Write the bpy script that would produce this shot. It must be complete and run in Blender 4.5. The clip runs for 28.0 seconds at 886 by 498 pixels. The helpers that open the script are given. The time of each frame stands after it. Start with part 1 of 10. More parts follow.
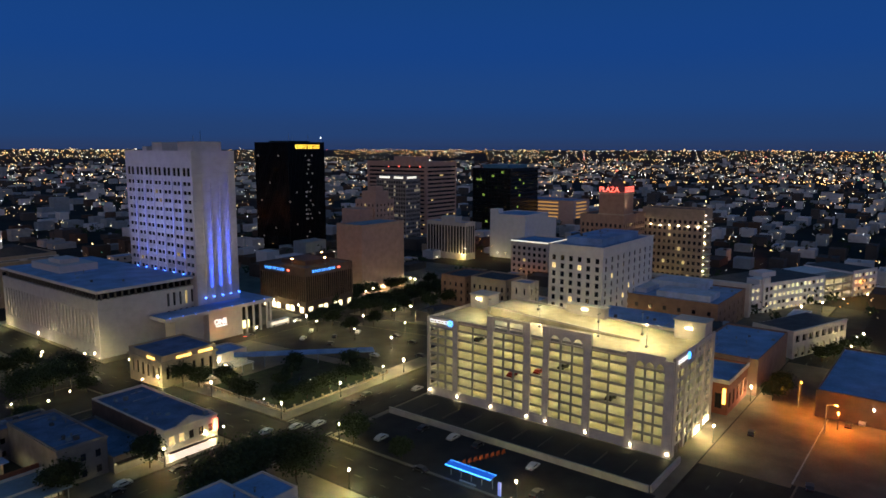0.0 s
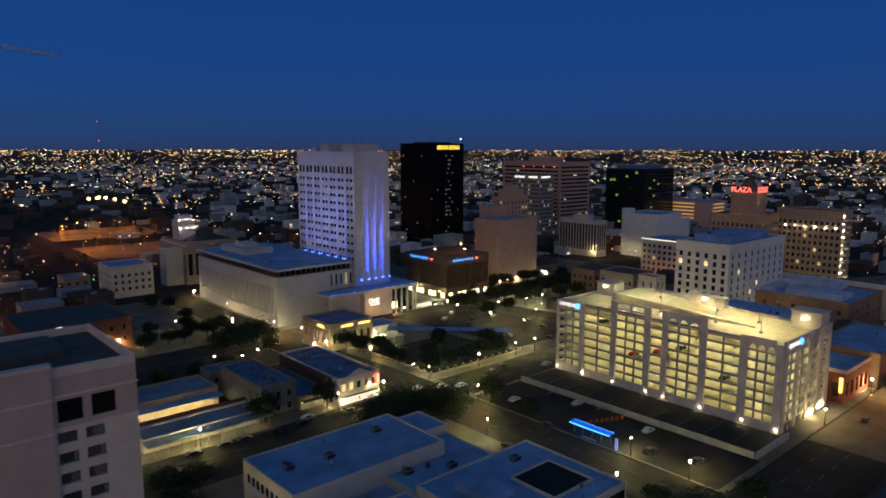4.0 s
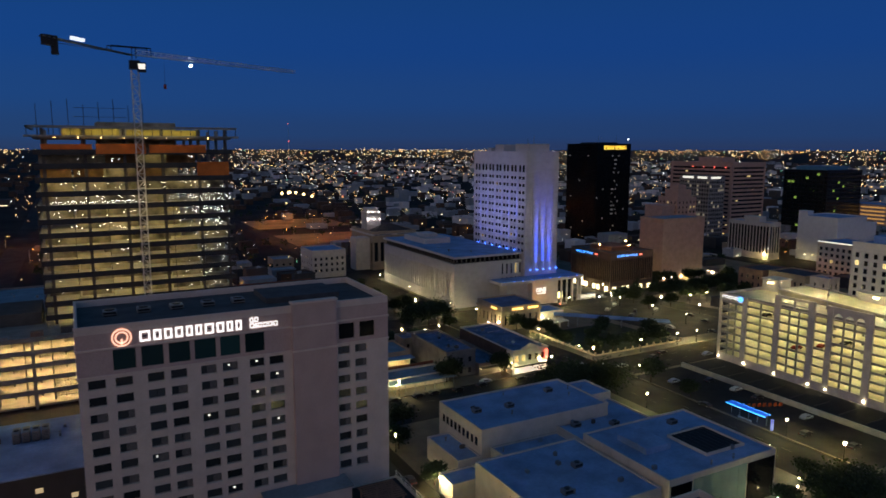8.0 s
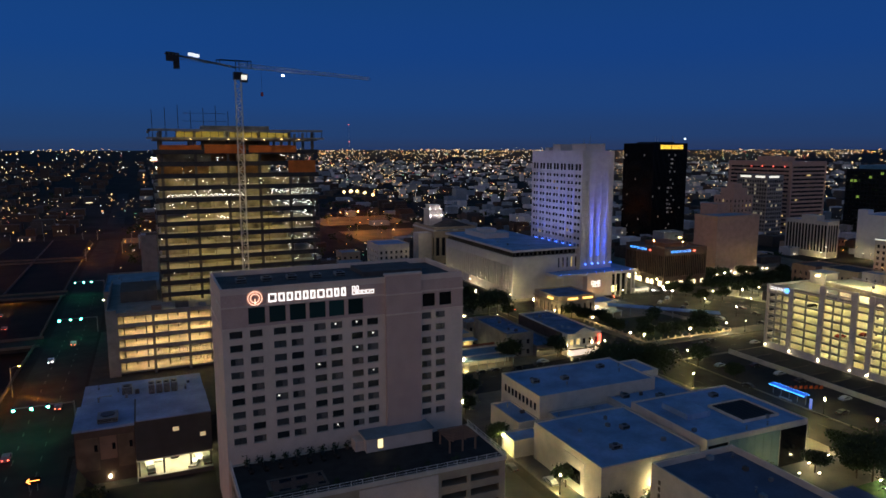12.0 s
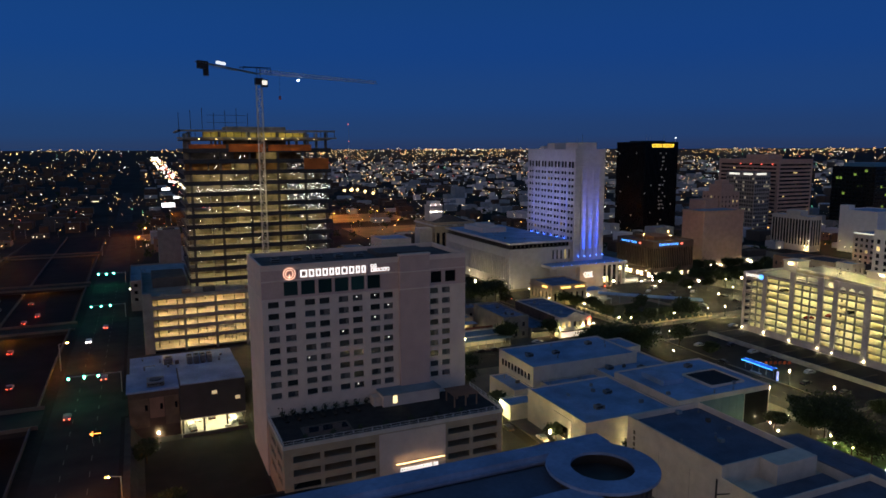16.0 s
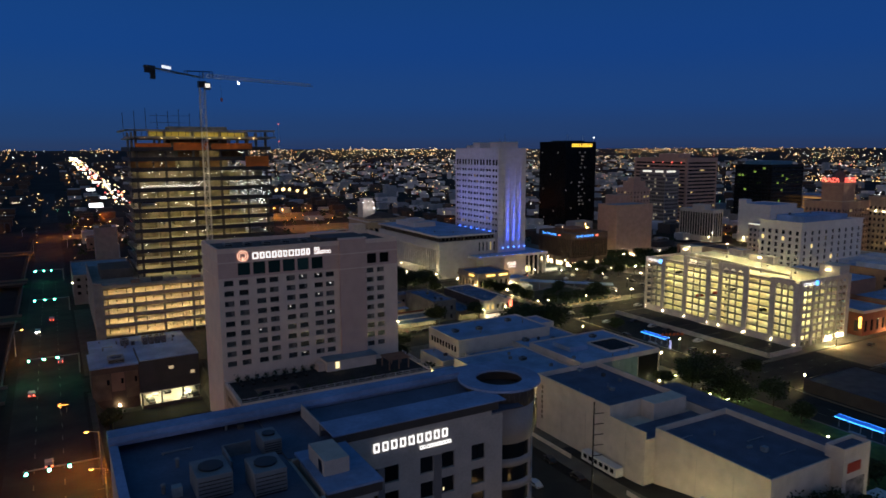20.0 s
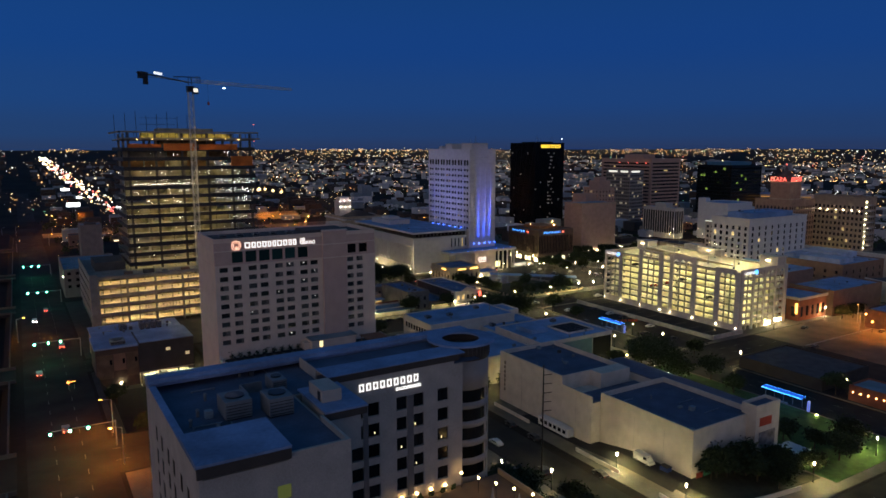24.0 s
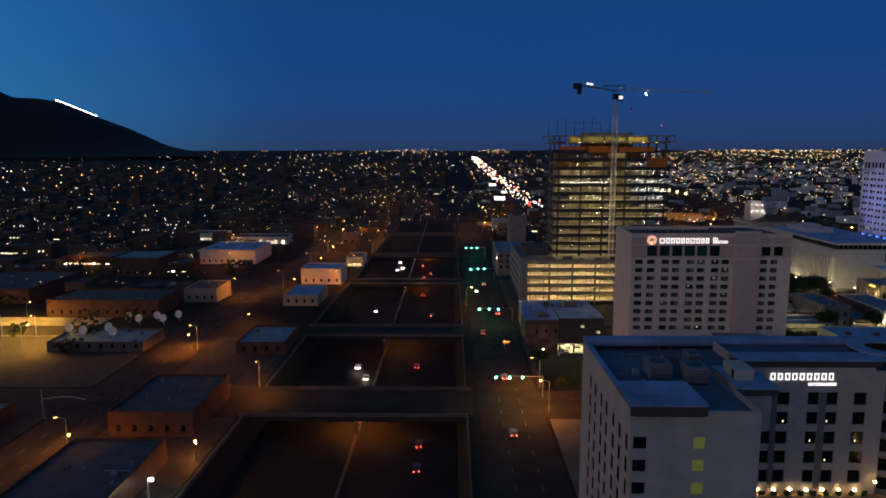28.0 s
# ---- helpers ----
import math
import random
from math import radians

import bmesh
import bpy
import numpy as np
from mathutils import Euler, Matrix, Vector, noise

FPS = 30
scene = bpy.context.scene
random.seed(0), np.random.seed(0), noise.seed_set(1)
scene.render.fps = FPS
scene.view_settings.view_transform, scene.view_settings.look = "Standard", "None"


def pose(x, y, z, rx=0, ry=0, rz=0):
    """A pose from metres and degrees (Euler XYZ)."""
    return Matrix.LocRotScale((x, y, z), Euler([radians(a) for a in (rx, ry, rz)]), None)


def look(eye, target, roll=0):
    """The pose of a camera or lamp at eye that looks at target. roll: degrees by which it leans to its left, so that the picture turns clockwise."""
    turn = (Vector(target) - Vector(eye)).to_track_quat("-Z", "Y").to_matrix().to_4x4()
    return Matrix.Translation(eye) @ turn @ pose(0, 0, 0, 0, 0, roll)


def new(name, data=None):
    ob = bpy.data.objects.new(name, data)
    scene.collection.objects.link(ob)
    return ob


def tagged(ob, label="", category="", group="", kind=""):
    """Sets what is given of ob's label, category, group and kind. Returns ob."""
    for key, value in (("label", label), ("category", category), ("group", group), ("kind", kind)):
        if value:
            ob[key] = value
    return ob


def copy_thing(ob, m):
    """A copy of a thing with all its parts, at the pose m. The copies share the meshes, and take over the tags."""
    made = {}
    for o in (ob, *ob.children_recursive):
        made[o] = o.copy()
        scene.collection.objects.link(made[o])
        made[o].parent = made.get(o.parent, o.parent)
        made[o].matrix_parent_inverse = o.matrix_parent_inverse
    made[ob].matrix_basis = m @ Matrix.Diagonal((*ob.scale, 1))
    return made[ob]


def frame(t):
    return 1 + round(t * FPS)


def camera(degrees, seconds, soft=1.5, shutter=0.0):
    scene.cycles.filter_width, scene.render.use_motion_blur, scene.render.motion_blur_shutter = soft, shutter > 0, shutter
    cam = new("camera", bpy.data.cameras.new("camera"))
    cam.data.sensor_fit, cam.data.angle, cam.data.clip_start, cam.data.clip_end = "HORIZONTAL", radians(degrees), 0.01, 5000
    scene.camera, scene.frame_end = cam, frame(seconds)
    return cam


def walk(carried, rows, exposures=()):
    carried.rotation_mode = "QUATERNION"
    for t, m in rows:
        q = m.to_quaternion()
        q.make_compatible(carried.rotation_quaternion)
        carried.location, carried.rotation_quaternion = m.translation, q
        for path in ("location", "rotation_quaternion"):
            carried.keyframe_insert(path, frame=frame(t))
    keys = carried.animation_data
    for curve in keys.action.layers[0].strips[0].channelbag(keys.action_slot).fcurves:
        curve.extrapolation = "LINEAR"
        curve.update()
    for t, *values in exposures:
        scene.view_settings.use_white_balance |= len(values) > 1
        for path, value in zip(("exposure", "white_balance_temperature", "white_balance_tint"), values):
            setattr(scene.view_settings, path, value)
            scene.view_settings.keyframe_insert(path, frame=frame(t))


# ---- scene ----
cam = camera(65.41, 28.0, soft=1.6, shutter=0.6)

# seconds, eye (x, y, z), heading, pitch and roll in degrees
PATH = [
    (0, 107.34, 74.40, 83.63, -52.486, -8.317, 0.114),
    (0.5, 104.20, 72.18, 83.52, -52.504, -8.326, 0.079),
    (1, 101.10, 69.75, 83.54, -52.479, -8.307, 0.104),
    (1.5, 97.97, 67.20, 83.50, -51.361, -8.324, 0.072),
    (2, 94.81, 64.52, 83.63, -48.926, -8.295, 0.086),
    (2.5, 91.49, 61.81, 83.74, -47.259, -8.320, 0.076),
    (3, 88.21, 59.14, 83.97, -45.322, -8.301, 0.078),
    (3.5, 85.12, 56.48, 84.01, -43.463, -8.294, 0.080),
    (4, 82.13, 53.87, 83.99, -41.512, -8.301, 0.076),
    (4.5, 79.11, 51.16, 83.96, -39.551, -8.293, 0.090),
    (6.5, 66.57, 39.55, 84.16, -32.641, -8.315, 0.105),
    (7, 64.27, 37.08, 84.12, -31.100, -8.323, 0.106),
    (7.5, 61.95, 34.60, 84.05, -29.531, -8.319, 0.087),
    (8, 59.78, 32.04, 83.99, -28.245, -8.320, 0.106),
    (8.5, 57.84, 29.65, 84.00, -26.986, -8.326, 0.079),
    (9, 55.93, 27.10, 83.95, -25.584, -8.338, 0.053),
    (9.5, 53.94, 24.44, 83.87, -24.215, -8.351, 0.040),
    (10, 52.01, 21.67, 83.77, -23.605, -8.343, 0.021),
    (10.5, 50.38, 18.91, 83.80, -23.613, -8.334, -0.009),
    (11, 48.79, 16.13, 83.81, -23.624, -8.332, -0.026),
    (12, 45.55, 11.11, 83.90, -23.657, -8.326, -0.021),
    (12.5, 44.04, 8.61, 83.90, -23.726, -8.345, -0.043),
    (14.5, 38.04, -1.85, 83.76, -23.864, -8.362, -0.107),
    (15, 36.68, -4.69, 83.67, -23.861, -8.356, -0.125),
    (16, 33.94, -10.72, 83.53, -23.833, -8.370, -0.155),
    (17, 30.95, -16.79, 83.57, -23.819, -8.396, -0.139),
    (18, 27.99, -23.15, 83.35, -23.826, -8.404, -0.135),
    (18.5, 26.54, -26.36, 83.23, -24.226, -8.398, -0.121),
    (19, 24.97, -29.55, 83.11, -26.850, -8.402, -0.167),
    (19.5, 23.58, -32.62, 82.98, -28.109, -8.393, -0.157),
    (20, 22.26, -35.57, 82.93, -29.487, -8.383, -0.161),
    (20.5, 20.96, -38.36, 82.94, -30.570, -8.381, -0.139),
    (21, 19.71, -41.07, 82.97, -31.281, -8.386, -0.128),
    (21.5, 18.33, -43.85, 82.96, -31.666, -8.372, -0.093),
    (23.5, 12.44, -54.28, 83.16, -31.627, -8.355, -0.042),
    (24, 11.09, -56.60, 83.20, -31.600, -8.349, -0.042),
    (25, 8.34, -61.09, 83.22, -31.595, -8.344, -0.006),
    (25.5, 6.99, -63.13, 83.23, -31.560, -8.344, 0.017),
    (26, 5.29, -65.33, 83.26, -29.617, -8.332, -0.015),
    (26.5, 3.80, -68.11, 83.41, -22.516, -8.329, -0.032),
    (27, 2.46, -70.78, 83.69, -14.681, -8.297, -0.065),
    (27.5, 0.93, -72.96, 83.97, -6.864, -8.266, -0.092),
    (27.8, 0.28, -74.25, 84.07, -2.37, -8.288, -0.066),
    (27.9, 0.07, -74.68, 84.10, -0.74, -8.293, -0.058),
    (28, -0.13, -75.10, 84.13, 0.735, -8.299, -0.050),
    (28.1, -0.13, -75.10, 84.13, 0.735, -8.299, -0.050),
]


def pose_from(x, y, z, heading, pitch, roll):
    a, p = radians(heading), radians(pitch)
    ahead = Vector((-math.sin(a) * math.cos(p), math.cos(a) * math.cos(p), math.sin(p)))
    eye = Vector((x, y, z))
    return look(eye, eye + ahead, roll)


walk(cam, [(r[0], pose_from(*r[1:])) for r in PATH], [(0, 0.37), (4, 0.34), (9, 0.27), (16, 0.27), (24, 0.26), (28, 0.25)])
# ---- dusk sky: dark towards the east, brighter overhead and in the west where the sun has set ----
world = bpy.data.worlds.new("dusk")
scene.world = world
world.use_nodes = True
wn, wl = world.node_tree.nodes, world.node_tree.links
wn.clear()
w_out = wn.new("ShaderNodeOutputWorld")
w_bg = wn.new("ShaderNodeBackground")
w_tc = wn.new("ShaderNodeTexCoord")
w_sep = wn.new("ShaderNodeSeparateXYZ")
wl.new(w_tc.outputs["Generated"], w_sep.inputs[0])
w_up = wn.new("ShaderNodeValToRGB")
w_up.color_ramp.interpolation = "EASE"
stops = [(0.0, (0.0165, 0.033, 0.094)), (0.02, (0.0132, 0.0388, 0.124)), (0.07, (0.0098, 0.0432, 0.161)),
         (0.14, (0.0064, 0.0408, 0.178)), (0.30, (0.0054, 0.0388, 0.132)), (1.0, (0.0058, 0.038, 0.077))]
ramp = w_up.color_ramp
while len(ramp.elements) < len(stops):
    ramp.elements.new(0.5)
for el, (p, c) in zip(ramp.elements, stops):
    el.position, el.color = p, (*c, 1)
wl.new(w_sep.outputs["Z"], w_up.inputs[0])
SUNSET = Vector((-0.83, -0.55, 0.0)).normalized()
w_dot = wn.new("ShaderNodeVectorMath")
w_dot.operation = "DOT_PRODUCT"
w_dot.inputs[1].default_value = SUNSET
wl.new(w_tc.outputs["Generated"], w_dot.inputs[0])
w_west = wn.new("ShaderNodeValToRGB")
w_west.color_ramp.interpolation = "EASE"
wr = w_west.color_ramp
while len(wr.elements) < 5:
    wr.elements.new(0.5)
for el, (p, c) in zip(wr.elements, [(0.0, (0, 0, 0)), (0.30, (0.000, 0.004, 0.008)), (0.55, (0.009, 0.080, 0.150)), (0.80, (0.185, 0.146, 0.108)), (1.0, (0.73, 0.53, 0.335))]):
    el.position, el.color = p, (*c, 1)
w_off = wn.new("ShaderNodeMath")
w_off.operation = "MULTIPLY_ADD"
w_off.inputs[1].default_value, w_off.inputs[2].default_value = 0.5, 0.5
wl.new(w_dot.outputs["Value"], w_off.inputs[0])
wl.new(w_off.outputs[0], w_west.inputs[0])
w_add = wn.new("ShaderNodeMix")
w_add.data_type, w_add.blend_type = "RGBA", "ADD"
w_add.inputs["Factor"].default_value = 1.0
wl.new(w_up.outputs[0], w_add.inputs[6])
w_low = wn.new("ShaderNodeMapRange")
w_low.inputs["From Min"].default_value, w_low.inputs["From Max"].default_value = 0.05, 0.55
w_low.inputs["To Min"].default_value, w_low.inputs["To Max"].default_value = 1.0, 0.12
wl.new(w_sep.outputs["Z"], w_low.inputs["Value"])
w_mul = wn.new("ShaderNodeMix")
w_mul.data_type, w_mul.blend_type = "RGBA", "MULTIPLY"
w_mul.inputs["Factor"].default_value = 1.0
wl.new(w_west.outputs[0], w_mul.inputs[6])
wl.new(w_low.outputs[0], w_mul.inputs[7])
wl.new(w_mul.outputs[2], w_add.inputs[7])
wl.new(w_add.outputs[2], w_bg.inputs[0])
w_bg.inputs[1].default_value = 1.0
wl.new(w_bg.outputs[0], w_out.inputs[0])
# ---- materials ----
MATS = {}


def mat(name, col, rough=0.8, metal=0.0, vary=0.25, scale=0.35, fine=6.0, bump=0.15, stain=None, spec=0.4):
    """A painted, mineral or metal surface with stains of metres and grain of centimetres."""
    if name in MATS:
        return MATS[name]
    m = bpy.data.materials.new(name)
    m.use_nodes = True
    n, l = m.node_tree.nodes, m.node_tree.links
    b = n["Principled BSDF"]
    b.inputs["Roughness"].default_value, b.inputs["Metallic"].default_value = rough, metal
    b.inputs["Specular IOR Level"].default_value = spec
    tc = n.new("ShaderNodeTexCoord")
    n1, n2 = n.new("ShaderNodeTexNoise"), n.new("ShaderNodeTexNoise")
    n1.inputs["Scale"].default_value, n1.inputs["Detail"].default_value = scale, 5
    n2.inputs["Scale"].default_value, n2.inputs["Detail"].default_value = fine, 4
    l.new(tc.outputs["Object"], n1.inputs["Vector"])
    l.new(tc.outputs["Object"], n2.inputs["Vector"])
    r1 = n.new("ShaderNodeMapRange")
    r1.inputs["From Min"].default_value, r1.inputs["From Max"].default_value = 0.3, 0.7
    l.new(n1.outputs["Fac"], r1.inputs["Value"])
    mix = n.new("ShaderNodeMix")
    mix.data_type = "RGBA"
    dark = stain if stain else tuple(c * (1 - vary) for c in col)
    mix.inputs[6].default_value, mix.inputs[7].default_value = (*dark, 1), (*col, 1)
    l.new(r1.outputs[0], mix.inputs[0])
    mul = n.new("ShaderNodeMix")
    mul.data_type, mul.blend_type = "RGBA", "OVERLAY"
    mul.inputs[0].default_value = 0.35
    l.new(mix.outputs[2], mul.inputs[6])
    l.new(n2.outputs["Color"], mul.inputs[7])
    grey = n.new("ShaderNodeRGBToBW")
    l.new(n2.outputs["Color"], grey.inputs[0])
    l.new(grey.outputs[0], mul.inputs[7])
    l.new(mul.outputs[2], b.inputs["Base Color"])
    if bump:
        bp = n.new("ShaderNodeBump")
        bp.inputs["Strength"].default_value, bp.inputs["Distance"].default_value = bump, 0.05
        l.new(n2.outputs["Fac"], bp.inputs["Height"])
        l.new(bp.outputs[0], b.inputs["Normal"])
    MATS[name] = m
    return m


def glow(name, col, strength, base=(0.8, 0.8, 0.8), lamp=True):
    """A surface that gives off light."""
    if name in MATS:
        return MATS[name]
    m = bpy.data.materials.new(name)
    m.use_nodes = True
    b = m.node_tree.nodes["Principled BSDF"]
    b.inputs["Base Color"].default_value = (*base, 1)
    b.inputs["Emission Color"].default_value = (*col, 1)
    b.inputs["Emission Strength"].default_value = strength
    if not lamp:
        m.cycles.emission_sampling = "NONE"
    MATS[name] = m
    return m


def window_glass(name, tint, rough=0.08, lit=0.0, warm=(1.0, 0.72, 0.30), power=0.9, spec=0.6):
    """Dark glazing; a share of the panes has a lamp on behind it."""
    if name in MATS:
        return MATS[name]
    m = bpy.data.materials.new(name)
    m.use_nodes = True
    n, l = m.node_tree.nodes, m.node_tree.links
    b = n["Principled BSDF"]
    b.inputs["Roughness"].default_value = rough
    b.inputs["Specular IOR Level"].default_value = spec
    info = n.new("ShaderNodeObjectInfo")
    geo = n.new("ShaderNodeNewGeometry")
    s = n.new("ShaderNodeMath")
    s.operation = "ADD"
    l.new(info.outputs["Random"], s.inputs[0])
    l.new(geo.outputs["Random Per Island"], s.inputs[1])
    fr = n.new("ShaderNodeMath")
    fr.operation = "FRACT"
    l.new(s.outputs[0], fr.inputs[0])
    cr = n.new("ShaderNodeValToRGB")
    cr.color_ramp.elements[0].color = (*[c * 0.45 for c in tint], 1)
    cr.color_ramp.elements[1].color = (*[c * 1.7 for c in tint], 1)
    l.new(fr.outputs[0], cr.inputs[0])
    l.new(cr.outputs[0], b.inputs["Base Color"])
    if lit > 0:
        st = n.new("ShaderNodeMath")
        st.operation = "LESS_THAN"
        st.inputs[1].default_value = lit
        l.new(fr.outputs[0], st.inputs[0])
        tc = n.new("ShaderNodeTexCoord")
        no = n.new("ShaderNodeTexNoise")
        no.inputs["Scale"].default_value = 0.9
        l.new(tc.outputs["Object"], no.inputs["Vector"])
        pw = n.new("ShaderNodeMath")
        pw.operation = "MULTIPLY"
        l.new(st.outputs[0], pw.inputs[0])
        l.new(no.outputs["Fac"], pw.inputs[1])
        p2 = n.new("ShaderNodeMath")
        p2.operation = "MULTIPLY"
        p2.inputs[1].default_value = power * 2
        l.new(pw.outputs[0], p2.inputs[0])
        b.inputs["Emission Color"].default_value = (*warm, 1)
        l.new(p2.outputs[0], b.inputs["Emission Strength"])
        m.cycles.emission_sampling = "NONE"
    MATS[name] = m
    return m


CONC = mat("concrete", (0.42, 0.40, 0.37), 0.9)
CONC_DK = mat("dark_concrete", (0.13, 0.12, 0.11), 0.93, spec=0.15)
ASPHALT = mat("asphalt", (0.050, 0.048, 0.045), 0.92, vary=0.45, scale=0.12, fine=9, spec=0.12)
PAVING = mat("pavement_concrete", (0.19, 0.165, 0.13), 0.9, vary=0.45, scale=0.13, fine=2.5)
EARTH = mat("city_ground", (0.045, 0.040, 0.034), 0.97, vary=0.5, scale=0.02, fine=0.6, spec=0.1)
LAWN = mat("lawn_grass", (0.055, 0.135, 0.026), 0.95, vary=0.5, scale=0.4, fine=12, bump=0.5)
STUCCO = mat("grey_stucco", (0.71, 0.59, 0.515), 0.9, vary=0.14)
STUCCO_W = mat("white_stucco", (0.64, 0.58, 0.51), 0.9, vary=0.2)
STUCCO_PINK = mat("pink_stucco", (0.55, 0.405, 0.365), 0.9, vary=0.12)
STUCCO_TAN = mat("tan_stucco", (0.44, 0.35, 0.25), 0.9, vary=0.2)
MARBLE = mat("white_marble_cladding", (0.56, 0.53, 0.53), 0.6, vary=0.16, scale=0.4)
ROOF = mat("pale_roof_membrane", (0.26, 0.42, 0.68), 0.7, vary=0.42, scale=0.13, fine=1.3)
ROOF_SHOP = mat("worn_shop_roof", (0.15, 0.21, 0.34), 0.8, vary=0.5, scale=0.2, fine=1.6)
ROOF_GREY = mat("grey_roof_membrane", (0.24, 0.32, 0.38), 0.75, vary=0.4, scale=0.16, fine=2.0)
ROOF_DK = mat("dark_gravel_roof", (0.10, 0.10, 0.105), 0.95, vary=0.4, scale=0.3)
BROWN = mat("brown_brick", (0.27, 0.17, 0.125), 0.9, vary=0.25)
BROWN_PINK = mat("salmon_stone", (0.52, 0.34, 0.27), 0.85, vary=0.2)
REDBRICK = mat("red_brick", (0.27, 0.10, 0.06), 0.9, vary=0.3)
BLACK = mat("black_metal", (0.012, 0.012, 0.014), 0.35, metal=0.3, vary=0.2, bump=0.02)
STEEL = mat("galvanised_steel", (0.40, 0.41, 0.42), 0.45, metal=0.8, vary=0.2, bump=0.03)
POLE = mat("dark_green_pole_paint", (0.02, 0.028, 0.024), 0.5, metal=0.2, vary=0.2, bump=0.02)
WHITE_METAL = mat("white_painted_metal", (0.70, 0.70, 0.70), 0.5, vary=0.15, bump=0.03)
HVAC = mat("grey_plant_metal", (0.22, 0.24, 0.26), 0.55, metal=0.3, vary=0.3, bump=0.05)
GLASS = window_glass("dark_window_glass", (0.022, 0.026, 0.032))
GLASS_DK = window_glass("black_window_glass", (0.010, 0.011, 0.013), 0.12, spec=0.22)
GLASS_TEAL = window_glass("teal_window_glass", (0.02, 0.055, 0.055), 0.06)
GLASS_FAR = window_glass("far_window_glass", (0.02, 0.022, 0.028), lit=0.025, power=0.4)
LIT_WARM = glow("warm_lit_window", (1.0, 0.78, 0.36), 1.3, lamp=False)
LIT_COOL = glow("white_lit_window", (1.0, 0.95, 0.80), 0.8, lamp=False)
SIGN_WHITE = glow("white_sign_face", (1.0, 0.97, 0.95), 1.25)
SIGN_YELLOW = glow("yellow_sign_face", (1.0, 0.62, 0.02), 1.9)
SIGN_RED = glow("red_sign_face", (1.0, 0.10, 0.05), 2.2)
SIGN_BLUE = glow("blue_sign_face", (0.03, 0.28, 1.0), 2.6)
SIGN_ORANGE = glow("orange_sign_face", (1.0, 0.52, 0.34), 1.3)
GLOBE = glow("warm_lamp_lens", (1.0, 0.83, 0.38), 7600.0)
GLOBE_OR = glow("sodium_lamp_lens", (1.0, 0.27, 0.022), 6500.0)
TUBE = glow("garage_lamp_tube", (1.0, 0.92, 0.46), 26.5)
FLOOD = glow("flood_lamp_face", (1.0, 0.86, 0.50), 110.0)
LED_BLUE = glow("blue_led_face", (0.03, 0.14, 1.0), 9.0)


# ---- builders ----
def box(bm, x0, x1, y0, y1, z0, z1):
    vs = [bm.verts.new(p) for p in ((x0, y0, z0), (x1, y0, z0), (x1, y1, z0), (x0, y1, z0), (x0, y0, z1), (x1, y0, z1), (x1, y1, z1), (x0, y1, z1))]
    for f in ((3, 2, 1, 0), (4, 5, 6, 7), (0, 1, 5, 4), (1, 2, 6, 5), (2, 3, 7, 6), (3, 0, 4, 7)):
        bm.faces.new([vs[i] for i in f])


def cyl(bm, x, y, z0, z1, r0, r1=None, n=12, dx=0.0, dy=0.0):
    r1 = r0 if r1 is None else r1
    a = [bm.verts.new((x + r0 * math.cos(2 * math.pi * i / n), y + r0 * math.sin(2 * math.pi * i / n), z0)) for i in range(n)]
    b = [bm.verts.new((x + dx + r1 * math.cos(2 * math.pi * i / n), y + dy + r1 * math.sin(2 * math.pi * i / n), z1)) for i in range(n)]
    for i in range(n):
        bm.faces.new((a[i], a[(i + 1) % n], b[(i + 1) % n], b[i]))
    bm.faces.new(a[::-1])
    bm.faces.new(b)


def strut(bm, p, q, w):
    """A square bar from p to q."""
    p, q = Vector(p), Vector(q)
    d = (q - p).normalized()
    s = d.cross(Vector((0, 0, 1)))
    s = s.normalized() if s.length > 0.05 else Vector((1, 0, 0))
    u = s.cross(d).normalized()
    s, u = s * w / 2, u * w / 2
    a = [bm.verts.new(p + i * s + j * u) for i, j in ((-1, -1), (1, -1), (1, 1), (-1, 1))]
    b = [bm.verts.new(q + i * s + j * u) for i, j in ((-1, -1), (1, -1), (1, 1), (-1, 1))]
    for i in range(4):
        bm.faces.new((a[i], a[(i + 1) % 4], b[(i + 1) % 4], b[i]))
    bm.faces.new(a[::-1])
    bm.faces.new(b)


def mesh_of(name, bm, material, smooth=False):
    bmesh.ops.recalc_face_normals(bm, faces=bm.faces) if len(bm.faces) < 4000 else None
    if name in ("wall", "attic", "coping", "parapet") and len(bm.faces) < 9000:
        bmesh.ops.remove_doubles(bm, verts=bm.verts, dist=0.002)
    me = bpy.data.meshes.new(name)
    bm.to_mesh(me)
    bm.free()
    if smooth:
        for p in me.polygons:
            p.use_smooth = True
    me.materials.append(material)
    return me


def part(name, bm, material, parent, label="", smooth=False):
    """Links a bmesh, given in the world's metres, as one mesh object under a thing or a part."""
    ob = new(name, mesh_of(name, bm, material, smooth))
    if parent:
        ob.parent = parent
        ob.matrix_parent_inverse = Matrix() if parent.parent else Matrix.Translation(-base_of(parent))
    return tagged(ob, label)


def base_of(ob):
    v = Vector(ob.location)
    while ob.parent:
        ob = ob.parent
        v = Vector(ob.location)
    return v


def thing(name, x, y, z, label, category, group="", kind=""):
    ob = new(name)
    ob.location = (x, y, z)
    return tagged(ob, label, category, group, kind)


def boxes(name, rows, material, parent, label=""):
    bm = bmesh.new()
    for r in rows:
        box(bm, *r)
    return part(name, bm, material, parent, label)


